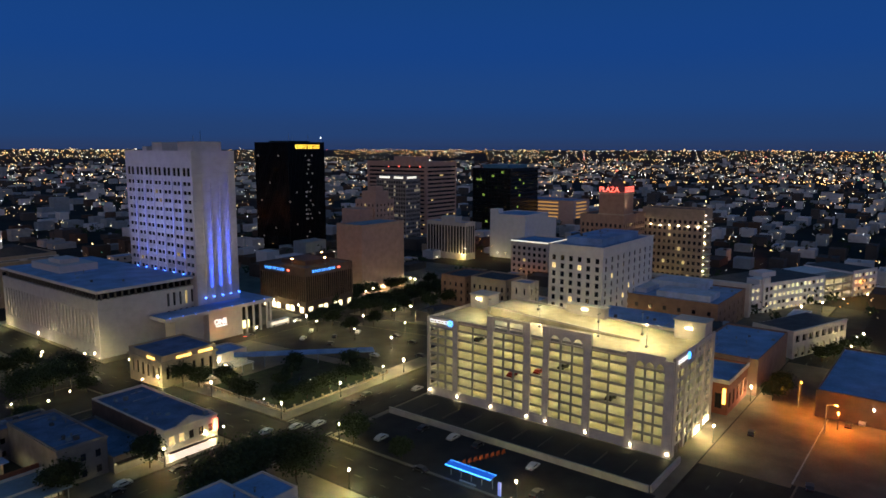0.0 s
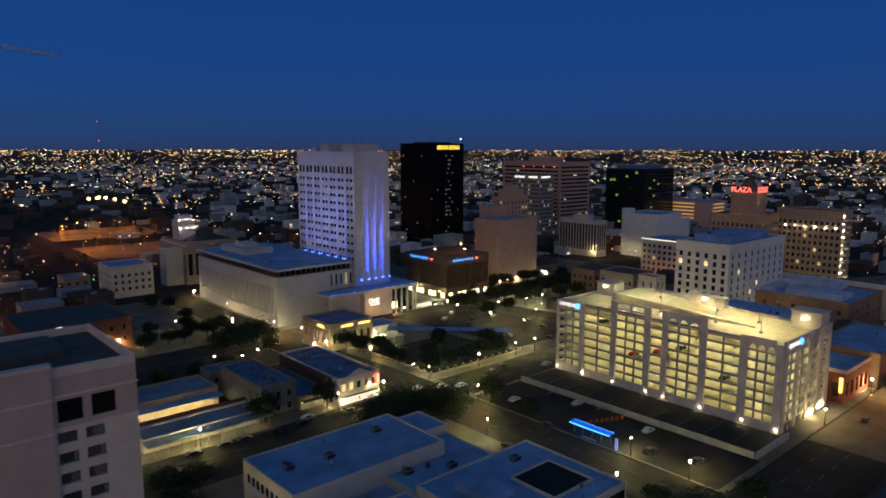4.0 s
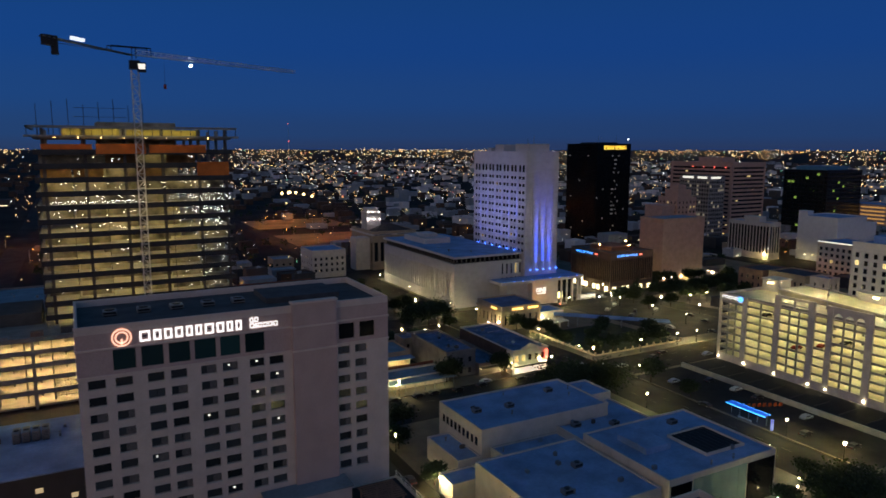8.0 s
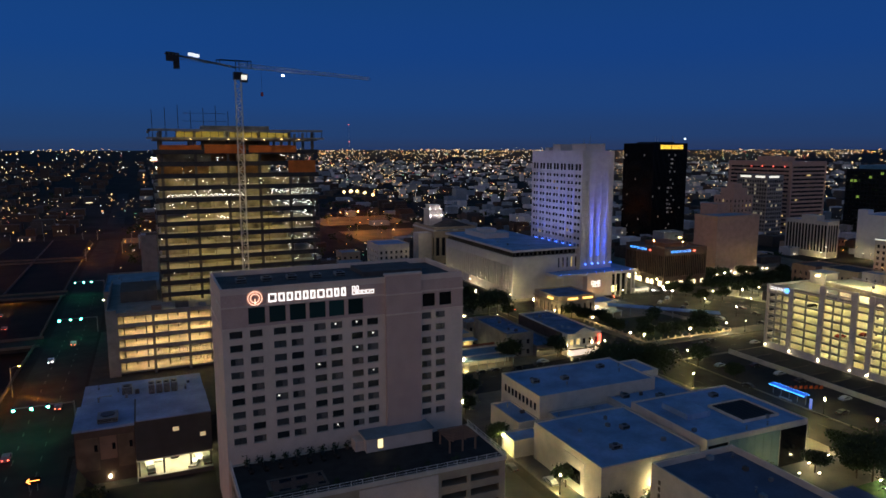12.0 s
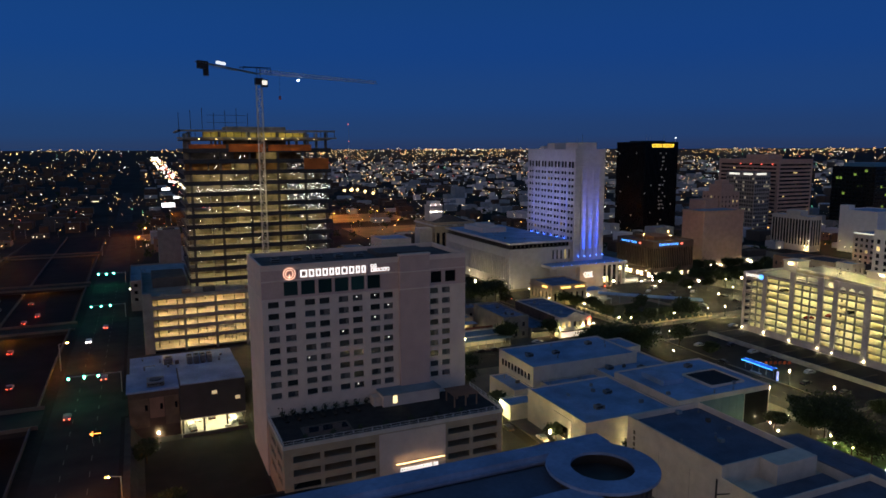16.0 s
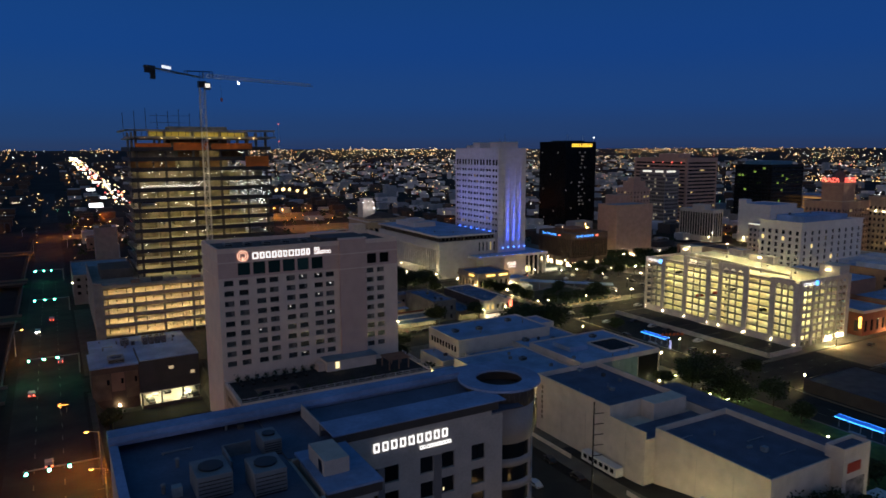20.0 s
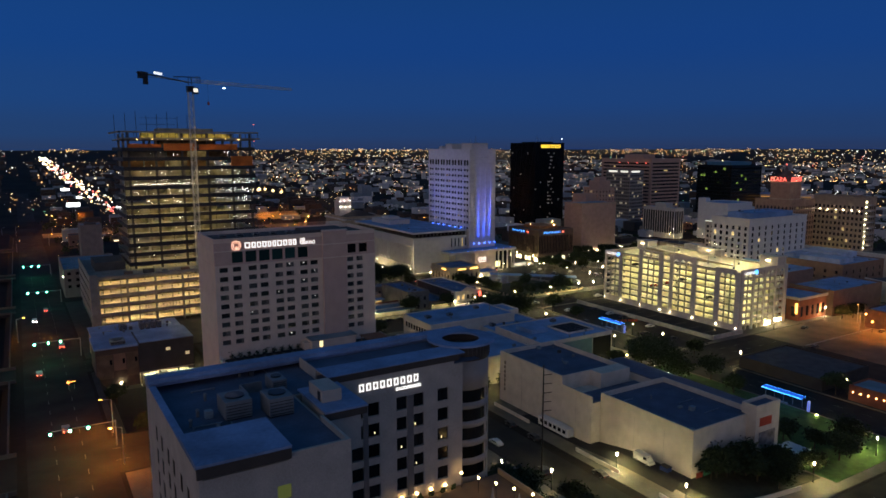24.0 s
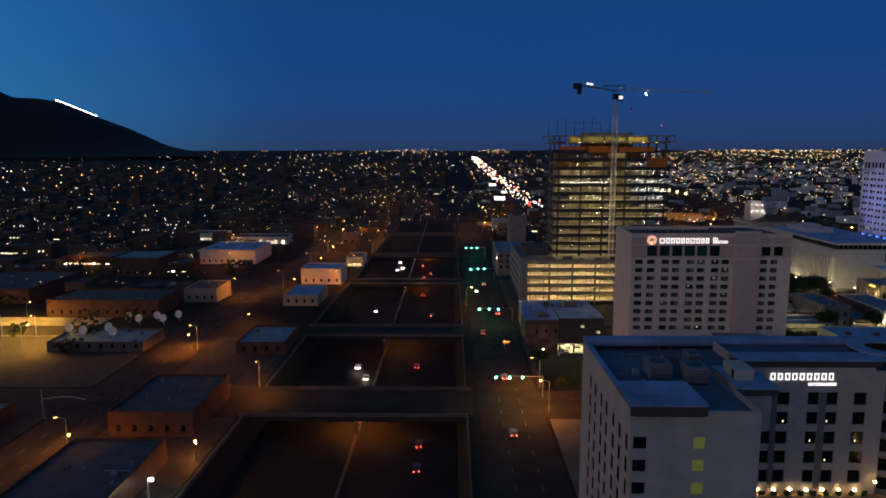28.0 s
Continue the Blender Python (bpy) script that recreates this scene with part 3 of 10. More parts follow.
def tower_hotel():
    x0, x1, y0, y1 = 58.6, 110.6, 148.6, 170.2
    t = thing("hotel_tower", 84, 160, lay(84, 150), "tall pinkish-grey stucco hotel tower with a lit white sign", "hotel")
    pair = [61.2, 65.1, 69.8, 73.3, 78.0, 81.5, 86.0, 89.4]
    cols = [(c - 1.25, c + 1.25) for c in pair]
    cols_r = [(100.7, 103.0), (104.0, 106.3)]
    pitch = 2.76
    rows = [(25.2 + pitch * k - 0.70, 25.2 + pitch * k + 0.76) for k in range(9)]
    bm = bmesh.new()
    facade(bm, "S", y0, x0, 92.2, 20.0, 48.4, cols, rows, 0.4)
    facade(bm, "S", y0, 100.2, x1, 20.0, 48.4, cols_r, rows, 0.4)
    box(bm, x0, x1, y0 + 0.4, y1, lay(84, 170) - 3, 55.4)
    part("wall", bm, STUCCO, t)
    # upper band with the large windows and the sign
    big = [(63.7, 67.0), (67.8, 71.1), (71.9, 75.2), (75.9, 79.3), (80.0, 83.3), (84.1, 87.4)]
    for a, b, ops, lo, hi in ((x0, 92.2, big, 49.25, 52.6), (100.2, x1, [(100.9, 103.9), (104.9, 107.9)], 49.35, 52.3)):
        boxes("upper_band", [(a, b, y0, y0 + 0.4, hi, 55.395)], STUCCO_PINK, t, "pinkish upper wall band")
        boxes("lower_band", [(a, b, y0, y0 + 0.4, 48.702, lo)], STUCCO_PINK, t)
        edges_ = [a] + [v for o in ops for v in o] + [b]
        for c0, c1 in zip(edges_[::2], edges_[1::2]):
            boxes("window_pier", [(c0, c1, y0, y0 + 0.4, lo, hi)], STUCCO_PINK, t)
    boxes("stair_bay", [(92.2, 100.2, y0 - 0.9, y0 + 0.4, 20.0, 57.0)], STUCCO_PINK, t, "plain projecting pinkish bay")
    bm = bmesh.new()
    for z, h in ((48.4, 0.3), (52.75, 0.28)):
        box(bm, x0 - 0.15, 92.1, y0 - 0.18, y0, z, z + h)
        box(bm, 100.3, x1 + 0.15, y0 - 0.18, y0, z, z + h)
        box(bm, 92.0, 100.4, y0 - 1.1, y0 - 0.9, z, z + h)
        box(bm, x0 - 0.18, x0 - 0.002, y0, y1, z, z + h)
    part("cornice", bm, STUCCO, t, "pale moulded cornice bands")
    bm = bmesh.new()
    parapet(bm, x0, x1, y0, y1, 55.4, 56.6, 0.45)
    box(bm, x0 - 0.2, 92.2, y0 - 0.25, y0 - 0.003, 56.3, 56.75)
    box(bm, 92.0, 100.4, y0 - 1.1, y0 + 0.4, 57.003, 57.4)
    part("parapet", bm, STUCCO, t)
    boxes("roof", [(x0 + 0.46, x1 - 0.46, y0 + 0.46, y1 - 0.46, 55.4, 55.48)], ROOF_DK, t)
    boxes("plant_room", [(90, 104, 157, 167, 55.48, 56.5)], ROOF_DK, t)
    for k in range(5):
        hvac("rooftop units of the tower hotel", 63 + 5.4 * k, 65.2 + 5.4 * k, 160, 162.4, 55.48, 56.35)
    lit = {(4, 5), (6, 8), (7, 7), (6, 6), (7, 4), (2, 3), (5, 0), (5, 8)}
    panes(t, "S", y0, cols, rows, HOTEL_GLASS, 0.4, sill=STUCCO_W)
    panes(t, "S", y0, cols_r, rows, HOTEL_GLASS, 0.4, sill=STUCCO_W)
    panes(t, "S", y0, big, [(49.25, 52.6)], GLASS_TEAL, 0.4)
    panes(t, "S", y0, [(100.9, 103.9), (104.9, 107.9)], [(49.35, 52.3)], GLASS_DK, 0.4)
    crnd = random.Random(77)
    for j, r in enumerate(rows):
        for c in cols + cols_r:
            q = crnd.random()
            if q < 0.42:
                w = 0.5 + 1.1 * crnd.random()
                boxes("curtain", [(c[1] - w, c[1] - 0.08, y0 + 0.27, y0 + 0.29, r[0] + 0.06, r[1] - 0.05)], mat("grey_curtain", (0.16, 0.15, 0.145), 0.9, vary=0.3, scale=2.0), t, "half-drawn grey curtain")
    for i, j in sorted(lit):
        c, r = cols[i], rows[j]
        boxes("lit_blind", [(c[0] + 0.25 + 0.13 * i, c[0] + 0.6 + 0.13 * i, y0 + 0.24, y0 + 0.26, r[0] + 0.75, r[1] - 0.35)], LIT_COOL, t, "window with a lamp on behind it")
    # sign: emblem and two words as plain blocks
    bm = bmesh.new()
    for r in (1.45, 0.95):
        ring_xz(bm, 65.1, y0, 54.45, r, 0.17)
    em = part("emblem", bm, SIGN_ORANGE, t, "round pale orange glowing emblem")
    boxes("emblem_stem", [(65.0, 65.2, y0 - 0.14, y0 - 0.02, 53.2, 54.3)], SIGN_ORANGE, em)
    sign_blocks("sign_name", 67.7, y0, 53.45, 1.7, [1.55, 1.15, 1.15, 1.15, 1.0, 0.95, 1.4, 1.15, 0.95, 0.95], "S", SIGN_WHITE, t, 0.5, label="white glowing name as plain blocks")
    sign_blocks("sign_small", 85.0, y0, 54.5, 0.8, [0.6, 0.6], "S", SIGN_WHITE, t, 0.2)
    sign_blocks("sign_small", 85.0, y0, 53.5, 0.8, [0.7, 0.3, 0.6, 0.7, 0.7, 0.7], "S", SIGN_WHITE, t, 0.2)
    # podium: open parking floors below a pool deck
    p = thing("hotel_podium", 85, 139, lay(85, 139), "low stucco car-park podium with a railed pool deck", "car park")
    px0, px1, py0, py1 = 59.0, 112.0, 130.4, 148.55
    gr = 5.0
    bays = [(61.0, 67.0), (67.8, 74.0), (74.8, 79.6), (97.5, 103.2), (104, 110.6)]
    lv = [(10.2, 11.7), (13.3, 14.8), (16.4, 17.9)]
    bm = bmesh.new()
    facade(bm, "S", py0, px0, px1, gr, 20.2, bays, lv, 0.5)
    facade(bm, "W", px0, py0 + 0.5, py1, gr, 20.2, [(133, 138), (140, 146)], lv, 0.5)
    box(bm, px1 - 0.5, px1, py0 + 0.5, py1, gr, 20.2)
    for z in (9.6, 12.6, 15.7, 18.9):
        box(bm, px0 + 0.5, px1 - 0.5, py0 + 0.5, py1, z, z + 0.35)
    box(bm, px0 + 0.5, px1 - 0.5, py0 + 9.2, py0 + 9.5, gr, 18.9)
    part("wall", bm, STUCCO_TAN, p)
    boxes("blank_panel", [(80.4, 96.7, py0 - 0.25, py0 - 0.003, 9.5, 19.4)], STUCCO, p, "plain stucco panel")
    sign_blocks("sign_name", 85.4, py0 - 0.25, 9.7, 0.8, [0.7, 0.55, 0.55, 0.55, 0.5, 0.5, 0.6, 0.5, 0.5, 0.5, 0, 0.4, 0.4], "S", SIGN_WHITE, p, 0.25)
    boxes("sign_lamp", [(84.0, 96.0, py0 - 1.3, py0 - 1.1, 12.0, 12.12)], glow("sign_wash_lamp", (1.0, 0.6, 0.25), 4.5), p, "lamp bar over the wall sign")
    for x in (84.2, 95.8):
        boxes("lamp_bracket", [(x - 0.05, x + 0.05, py0 - 1.2, py0 - 0.25, 12.12, 12.2)], BLACK, p)
    boxes("deck", [(px0 + 0.02, px1 - 0.02, py0 + 0.3, py1, 20.2, 20.3)], mat("dark_deck_paving", (0.035, 0.035, 0.036), 0.9, vary=0.5, scale=0.4), p)
    bm = bmesh.new()
    parapet(bm, px0 - 0.2, px1 + 0.2, py0 - 0.2, py1, 19.7, 20.55, 0.45)
    part("coping", bm, STUCCO_W, p)
    for (ax, ay, bx, by) in ((px0, py0, px1, py0), (px0, py0, px0, py1), (px1, py0, px1, py1)):
        n = int(math.hypot(bx - ax, by - ay) / 2.2)
        for i in range(n + 1):
            x, y = ax + (bx - ax) * i / n, ay + (by - ay) * i / n
            boxes("rail_post", [(x - 0.05, x + 0.05, y - 0.05, y + 0.05, 20.55, 21.6)], WHITE_METAL, p)
        for z in (21.0, 21.55):
            bm = bmesh.new()
            strut(bm, (ax, ay, z), (bx, by, z), 0.07)
            part("rail", bm, WHITE_METAL, p)
    boxes("pool", [(65, 75, 134, 139, 20.3, 20.36)], window_glass("pool_water", (0.01, 0.03, 0.05), 0.02), p, "dark pool water")
    boxes("pool_coping", [(64.5, 65, 133.5, 139.5, 20.3, 20.45), (75, 75.5, 133.5, 139.5, 20.3, 20.45), (65, 75, 133.5, 134, 20.3, 20.45), (65, 75, 139, 139.5, 20.3, 20.45)], CONC_DK, p)
    # deck house and pergola
    d = thing("deck_house", 96, 145, 20.3, "small pale stucco deck house with a lit window", "pavilion")
    boxes("wall", [(86, 101, 143.5, 148.2, 20.3, 23.3), (84, 86, 145, 148.2, 20.3, 22.5)], STUCCO, d)
    boxes("roof", [(85.7, 101.3, 143.2, 148.3, 23.3, 23.6)], ROOF_GREY, d)
    boxes("window", [(88.5, 89.6, 143.45, 143.52, 21.0, 22.9)], LIT_WARM, d, "warm lit window")
    g = thing("pergola", 105, 139, 20.3, "dark timber pergola on the pool deck", "pergola")
    for x in (102, 105, 108):
        for y in (136.5, 141.5):
            boxes("post", [(x - 0.15, x + 0.15, y - 0.15, y + 0.15, 20.3, 23.2)], BROWN, g)
    for k in range(9):
        boxes("slat", [(101.5, 108.5, 136 + k * 0.75, 136.15 + k * 0.75, 23.2, 23.45)], BROWN, g)
    # planting along the deck
    rnd = random.Random(8)
    for k in range(16):
        x, y = (62 + k * 2.6, 147.3) if k < 9 else (64 + (k - 9) * 6.2, 131.6)
        b = thing("deck_shrub", x, y, 20.3, "dark planted shrub in a pot on the pool deck", "shrub", "potted shrubs on the pool deck")
        bm = bmesh.new()
        cyl(bm, x, y, 20.3, 20.8, 0.3, 0.4, 10)
        part("pot", bm, CONC_DK, b)
        bm = bmesh.new()
        for _ in range(60):
            o = Vector((x + rnd.gauss(0, 0.36), y + rnd.gauss(0, 0.3), 20.9 + abs(rnd.gauss(0.5, 0.4))))
            d = Vector((rnd.uniform(-1, 1), rnd.uniform(-1, 1), rnd.uniform(-0.4, 1))).normalized() * rnd.uniform(0.15, 0.35)
            e = d.orthogonal().normalized() * 0.12
            bm.faces.new([bm.verts.new(q) for q in (o - d, o + e, o + d, o - e)])
        part("leaves", bm, mat("dark_shrub_leaf", (0.03, 0.05, 0.02), 0.9, vary=0.5), b)
    # deck furniture seen as dark rows along the wall
    for k in range(7):
        l = thing("sun_lounger", 62.5 + k * 2.9, 144.5, 20.3, "dark sun lounger on the pool deck", "lounger", "sun loungers on the pool deck")
        x = 62.5 + k * 2.9
        boxes("seat", [(x - 0.35, x + 0.35, 143.3, 145.3, 20.6, 20.75)], BLACK, l)
        bm = bmesh.new()
        strut(bm, (x, 145.3, 20.7), (x, 145.9, 21.3), 0.6)
        part("backrest", bm, BLACK, l)
        for fy in (143.6, 145.0):
            boxes("leg", [(x - 0.3, x + 0.3, fy - 0.05, fy + 0.05, 20.3, 20.6)], BLACK, l)


tower_hotel()


# ---- lit parking garage ----
def arch_fill(bm, face, at, u0, u1, z0, z1, d, n=8):
    """Wall above a round-headed opening between u0 and u1 that springs at z0."""
    r = (u1 - u0) / 2
    c = (u0 + u1) / 2
    for i in range(n):
        a0, a1 = math.pi * i / n, math.pi * (i + 1) / n
        ua, ub = c + r * math.cos(a1), c + r * math.cos(a0)
        za = z0 + r * min(math.sin(a0), math.sin(a1))
        if face == "W":
            box(bm, at, at + d, ua, ub, za + 0.001, z1)
        else:
            box(bm, ua, ub, at, at + d, za + 0.001, z1)


def garage():
    X0, X1, Y0, Y1 = 285.4, 321.0, 133.4, 217.6
    t = thing("parking_garage", 303, 175, 0, "brightly lit cream concrete parking garage of eight levels", "parking garage")
    zs = [2.3 + 3.1 * k for k in range(9)]
    top = 27.1
    for k, z in enumerate(zs[:8]):
        boxes("floor_slab", [(X0 + 0.55, X1 - 0.55, Y0 + 0.55, Y1 - 0.55, z - 0.25, z)], mat("cream_garage_paint", (0.62, 0.58, 0.42), 0.8), t)
    boxes("ground_slab", [(X0 + 0.5, X1 - 0.5, Y0 + 0.5, Y1 - 0.5, -0.3, 0.15)], CONC, t)
    roof = boxes("roof_deck", [(X0 + 0.5, X1 - 0.5, Y0 + 0.5, Y1 - 0.5, 26.0, 26.25)], mat("pale_deck_concrete", (0.52, 0.47, 0.33), 0.85, vary=0.25), t, "pale concrete top parking deck")
    # piers of the west face
    piers = [(Y0, Y0 + 2.4), (144.2, 146.6), (157.3, 159.7), (171.0, 173.0), (177.4, 179.8), (191.0, 193.2), (204.9, 206.9), (Y1 - 1.0, Y1)]
    for a, b in piers:
        boxes("pier", [(X0 - 0.25, X0 + 0.5, a, b, -1.5, 27.3 if a < 135 or a > 200 else 28.2)], STUCCO_W, t)
    bays = [(piers[i][1], piers[i + 1][0]) for i in range(7)]
    for i, (a, b) in enumerate(bays):
        for k, z in enumerate(zs):
            if k == 0:
                boxes("spandrel", [(X0, X0 + 0.3, a, b, -1.5, z + 0.75)], STUCCO_W, t)
            else:
                h = 0.5 if i in (0, 2, 4, 6) else 0.42
                boxes("spandrel", [(X0 + 0.12, X0 + 0.36, a, b, z - 0.3, z + h)], CONC, t)
        nm = {0: 2, 1: 1, 2: 2, 3: 0, 4: 2, 5: 1, 6: 2}[i]
        for m in range(nm):
            u = a + (b - a) * (m + 1) / (nm + 1)
            boxes("mullion", [(X0 + 0.05, X0 + 0.45, u - 0.28, u + 0.28, zs[0] + 0.75, 26.3)], CONC, t)
    # raised attics with openings or arches over bays 1.. of the face
    for i, (za, zb, n, arched) in {0: (24.2, 28.3, 3, True), 2: (26.4, 30.9, 3, True), 4: (26.4, 31.0, 3, False), 6: (24.4, 27.4, 3, True)}.items():
        a, b = bays[i]
        bm = bmesh.new()
        ops = spans(a, b, n, (b - a) / n - 0.7)
        if arched:
            facade(bm, "W", X0 - 0.1, a, b, za, zb, ops, [(za + 0.3, zb - 1.0)], 0.45)
            for u0, u1 in ops:
                arch_fill(bm, "W", X0 - 0.1, u0, u1, za + 0.3 + 0.6, zb - 1.0 + 0.001, 0.45)
        else:
            facade(bm, "W", X0 - 0.1, a, b, za, zb, spans(a, b, 2, (b - a) / 2 - 0.8), [(za + 0.4, za + 1.7), (za + 2.2, zb - 0.9)], 0.45)
        part("attic", bm, STUCCO_W, t, "raised wall panel with openings")
        for a2, b2 in ((a - 2.2, a), (b, b + 2.2)):
            if i in (2, 4):
                boxes("pier_head", [(X0 - 0.25, X0 + 0.45, a2, b2, 28.2, zb)], STUCCO_W, t)
    # south face
    sp = [(X0 + 0.5, X0 + 2.6), (294.6, 296.0), (303.0, 304.2), (311.4, 312.6), (X1 - 2.4, X1)]
    for a, b in sp:
        boxes("pier", [(a, b, Y0 - 0.25, Y0 + 0.5, -1.5, 28.2)], STUCCO_W, t)
    for a, b in [(sp[i][1], sp[i + 1][0]) for i in range(4)]:
        for k, z in enumerate(zs):
            if k == 0:
                boxes("spandrel", [(a, b, Y0 + 0.1, Y0 + 0.4, z + 0.2, z + 0.8)], STUCCO_W, t)
            else:
                boxes("spandrel", [(a, b, Y0 + 0.1, Y0 + 0.4, z - 0.4, z + 0.75)], STUCCO_W, t)
        u = (a + b) / 2
        boxes("mullion", [(u - 0.25, u + 0.25, Y0 + 0.05, Y0 + 0.45, -1, 26.3)], CONC, t)
    bm = bmesh.new()
    facade(bm, "S", Y0 - 0.1, X0 + 0.5, X1, 25.2, 28.4, spans(X0 + 2.6, X1 - 2.4, 9, 2.0), [(25.5, 27.2)], 0.4)
    part("attic", bm, STUCCO_W, t)
    # north and east faces, plain with openings
    bm = bmesh.new()
    facade(bm, "N", Y1, X0, X1, -1.5, 27.1, spans(X0, X1, 5, 5.6), [(z + 0.75, z + 2.5) for z in zs[:8]], 0.4)
    facade(bm, "E", X1, Y0, Y1, -1.5, 27.1, spans(Y0, Y1, 11, 6.2), [(z + 0.75, z + 2.5) for z in zs[:8]], 0.4)
    part("rear_wall", bm, STUCCO_W, t)
    # parapet and ramps of the top deck
    bm = bmesh.new()
    parapet(bm, X0 + 0.5, X1, Y0 + 0.5, Y1, 26.25, 27.2, 0.3)
    part("parapet", bm, STUCCO_W, t)
    bm = bmesh.new()
    v = [bm.verts.new(p) for p in ((303, 150, 26.25), (320, 150, 26.25), (320, 205, 29.0), (303, 205, 29.0), (303, 205, 26.25), (320, 205, 26.25))]
    for f in ((0, 1, 2, 3), (0, 3, 4), (1, 5, 2), (2, 5, 4, 3), (0, 4, 5, 1)):
        bm.faces.new([v[i] for i in f])
    part("ramp", bm, MATS["pale_deck_concrete"], t, "sloping pale concrete deck")
    bm = bmesh.new()
    for x in (302.7, 320.0):
        strut(bm, (x, 150, 26.6), (x, 205, 29.45), 0.55)
    part("ramp_wall", bm, STUCCO_W, t)
    # stair and lift houses
    for x0, x1, y0, y1, z1 in ((309, 316.5, 209, 216.5, 31.0), (314.0, 320.8, 134.2, 143.5, 31.8), (317.5, 320.8, 168, 182, 30.6)):
        boxes("stair_house", [(x0, x1, y0, y1, 26.25, z1)], STUCCO_W, t)
        boxes("stair_roof", [(x0 - 0.4, x1 + 0.4, y0 - 0.4, y1 + 0.4, z1, z1 + 0.35)], STUCCO_W, t)
    # inner columns, back wall, lamp rows
    for k in range(8):
        z = zs[k]
        for x in (296.5, 300.5, 312.5):
            h = z + 2.62 if k < 7 else 25.72
            boxes("lamp_row", [(x - 0.12, x + 0.12, Y0 + 3, Y1 - 3, h, h + 0.1)], TUBE, t, "row of ceiling lamps")
    boxes("lamp_row", [(303 - 0.12, 303.12, Y0 + 3, Y1 - 3, 1.82, 1.95)], TUBE, t)
    cm = bmesh.new()
    box(cm, -0.3, 0.3, -0.3, 0.3, 0.15, 25.9)
    cme = mesh_of("column", cm, CONC)
    for y in [140, 152, 165, 175, 185, 199, 211]:
        for x in (293.5, 303, 312.5):
            placed("column", cme, (x, y, 0), t)
    boxes("core_wall", [(305.0, 305.3, Y0 + 8, Y1 - 8, 0.15, 25.9)], mat("cream_garage_paint", (0.62, 0.58, 0.42), 0.8), t, "cream painted inner wall")
    # signs in bars
    sign_blocks("sign_name", X0 - 0.1, 216.3, 25.6, 1.0, [1.3, 1.3, 1.3, 1.2, 1.2], "W", SIGN_WHITE, t, 0.25)
    sign_blocks("sign_name", 287.6, Y0 - 0.25, 26.2, 1.0, [1.3, 1.3, 1.3, 1.2, 1.2], "S", SIGN_WHITE, t, 0.25)
    for f in ("W", "S"):
        bm = bmesh.new()
        for k in range(8):
            a0, a1 = 2 * math.pi * k / 8, 2 * math.pi * (k + 1) / 8
            c = (X0 - 0.2, 207.9, 26.1) if f == "W" else (296.3, Y0 - 0.35, 26.8)
            p = [(c[0], c[1] + 0.8 * math.cos(a), c[2] + 0.8 * math.sin(a)) if f == "W" else (c[0] + 0.8 * math.cos(a), c[1], c[2] + 0.8 * math.sin(a)) for a in (a0, a1)]
            strut(bm, p[0], p[1], 0.45)
        part("sign_ring", bm, SIGN_BLUE, t, "blue glowing eight-sided ring")
    for y in (216.6, 204.9, 191.6, 178.2, 171.6, 158.3, 144.6, 134.2):
        w = boxes("wall_lamp", [(X0 - 0.55, X0 - 0.27, y - 0.11, y + 0.11, 1.4, 1.62)], FLOOD, t, "bright wall lamp")
    for a, b, c, e in ((305, 309.5, 0.6, 2.2), (313, 318, 1.2, 2.4)):
        boxes("entrance_lamp", [(a, b, Y0 - 0.35, Y0 - 0.27, c, e)], glow("entrance_light", (1.0, 0.84, 0.42), 22.0), t, "glaring entrance lamp")
    # deck lamp posts; the glow of their lenses is added to light the deck
    for y, x in ((200, 297), (182, 299), (162, 300), (146, 298), (190, 312), (168, 313), (152, 310)):
        p = thing("deck_lamp_post", x, y, 26.25 if x < 303 else 26.25 + max(0, (y - 150) * 0.05), "slim lamp post on the top parking deck", "lamp post", "lamp posts on the parking deck")
        z = 26.2 if x < 303 else 26.25 + max(0, (y - 150) * 0.05)
        bm = bmesh.new()
        cyl(bm, x, y, z, z + 7.2, 0.11, 0.07, 8)
        part("pole", bm, STEEL, p)
        boxes("base", [(x - 0.35, x + 0.35, y - 0.35, y + 0.35, z, z + 0.8)], CONC, p)
        boxes("head", [(x - 0.7, x + 0.7, y - 0.15, y + 0.15, z + 7.2, z + 7.38)], BLACK, p)
        boxes("lens", [(x - 0.62, x + 0.62, y - 0.12, y + 0.12, z + 7.185, z + 7.196)], glow("deck_lamp_lens", (1.0, 0.82, 0.38), 1900.0), p)
    # added fill lights under the edge of the stair roofs brighten the top deck
    for x, y in ((308.6, 212.5), (313.5, 139.0), (317.0, 175.0)):
        boxes("deck_flood", [(x - 0.25, x - 0.1, y - 1.0, y + 1.0, 29.7, 30.0)], glow("deck_fill_glow", (1.0, 0.84, 0.42), 22.0), t, "added fill light for the top deck by the stair house")


garage()


# ---- near hotel with a round corner tower ----
def ring(bm, x, y, r0, r1, z0, z1, n=36, a0=0.0, a1=2 * math.pi):
    """An annular band."""
    full = a1 - a0 > 6.28
    m = n if full else n + 1
    q = []
    for i in range(m):
        a = a0 + (a1 - a0) * i / n
        c, s = math.cos(a), math.sin(a)
        q.append([bm.verts.new((x + r * c, y + r * s, z)) for r, z in ((r1, z0), (r1, z1), (r0, z1), (r0, z0))])
    for i in range(n):
        a, b = q[i], q[(i + 1) % m]
        for k in range(4):
            bm.faces.new((a[k], b[k], b[(k + 1) % 4], a[(k + 1) % 4]))
    if not full:
        bm.faces.new(q[0][::-1])
        bm.faces.new(q[-1])


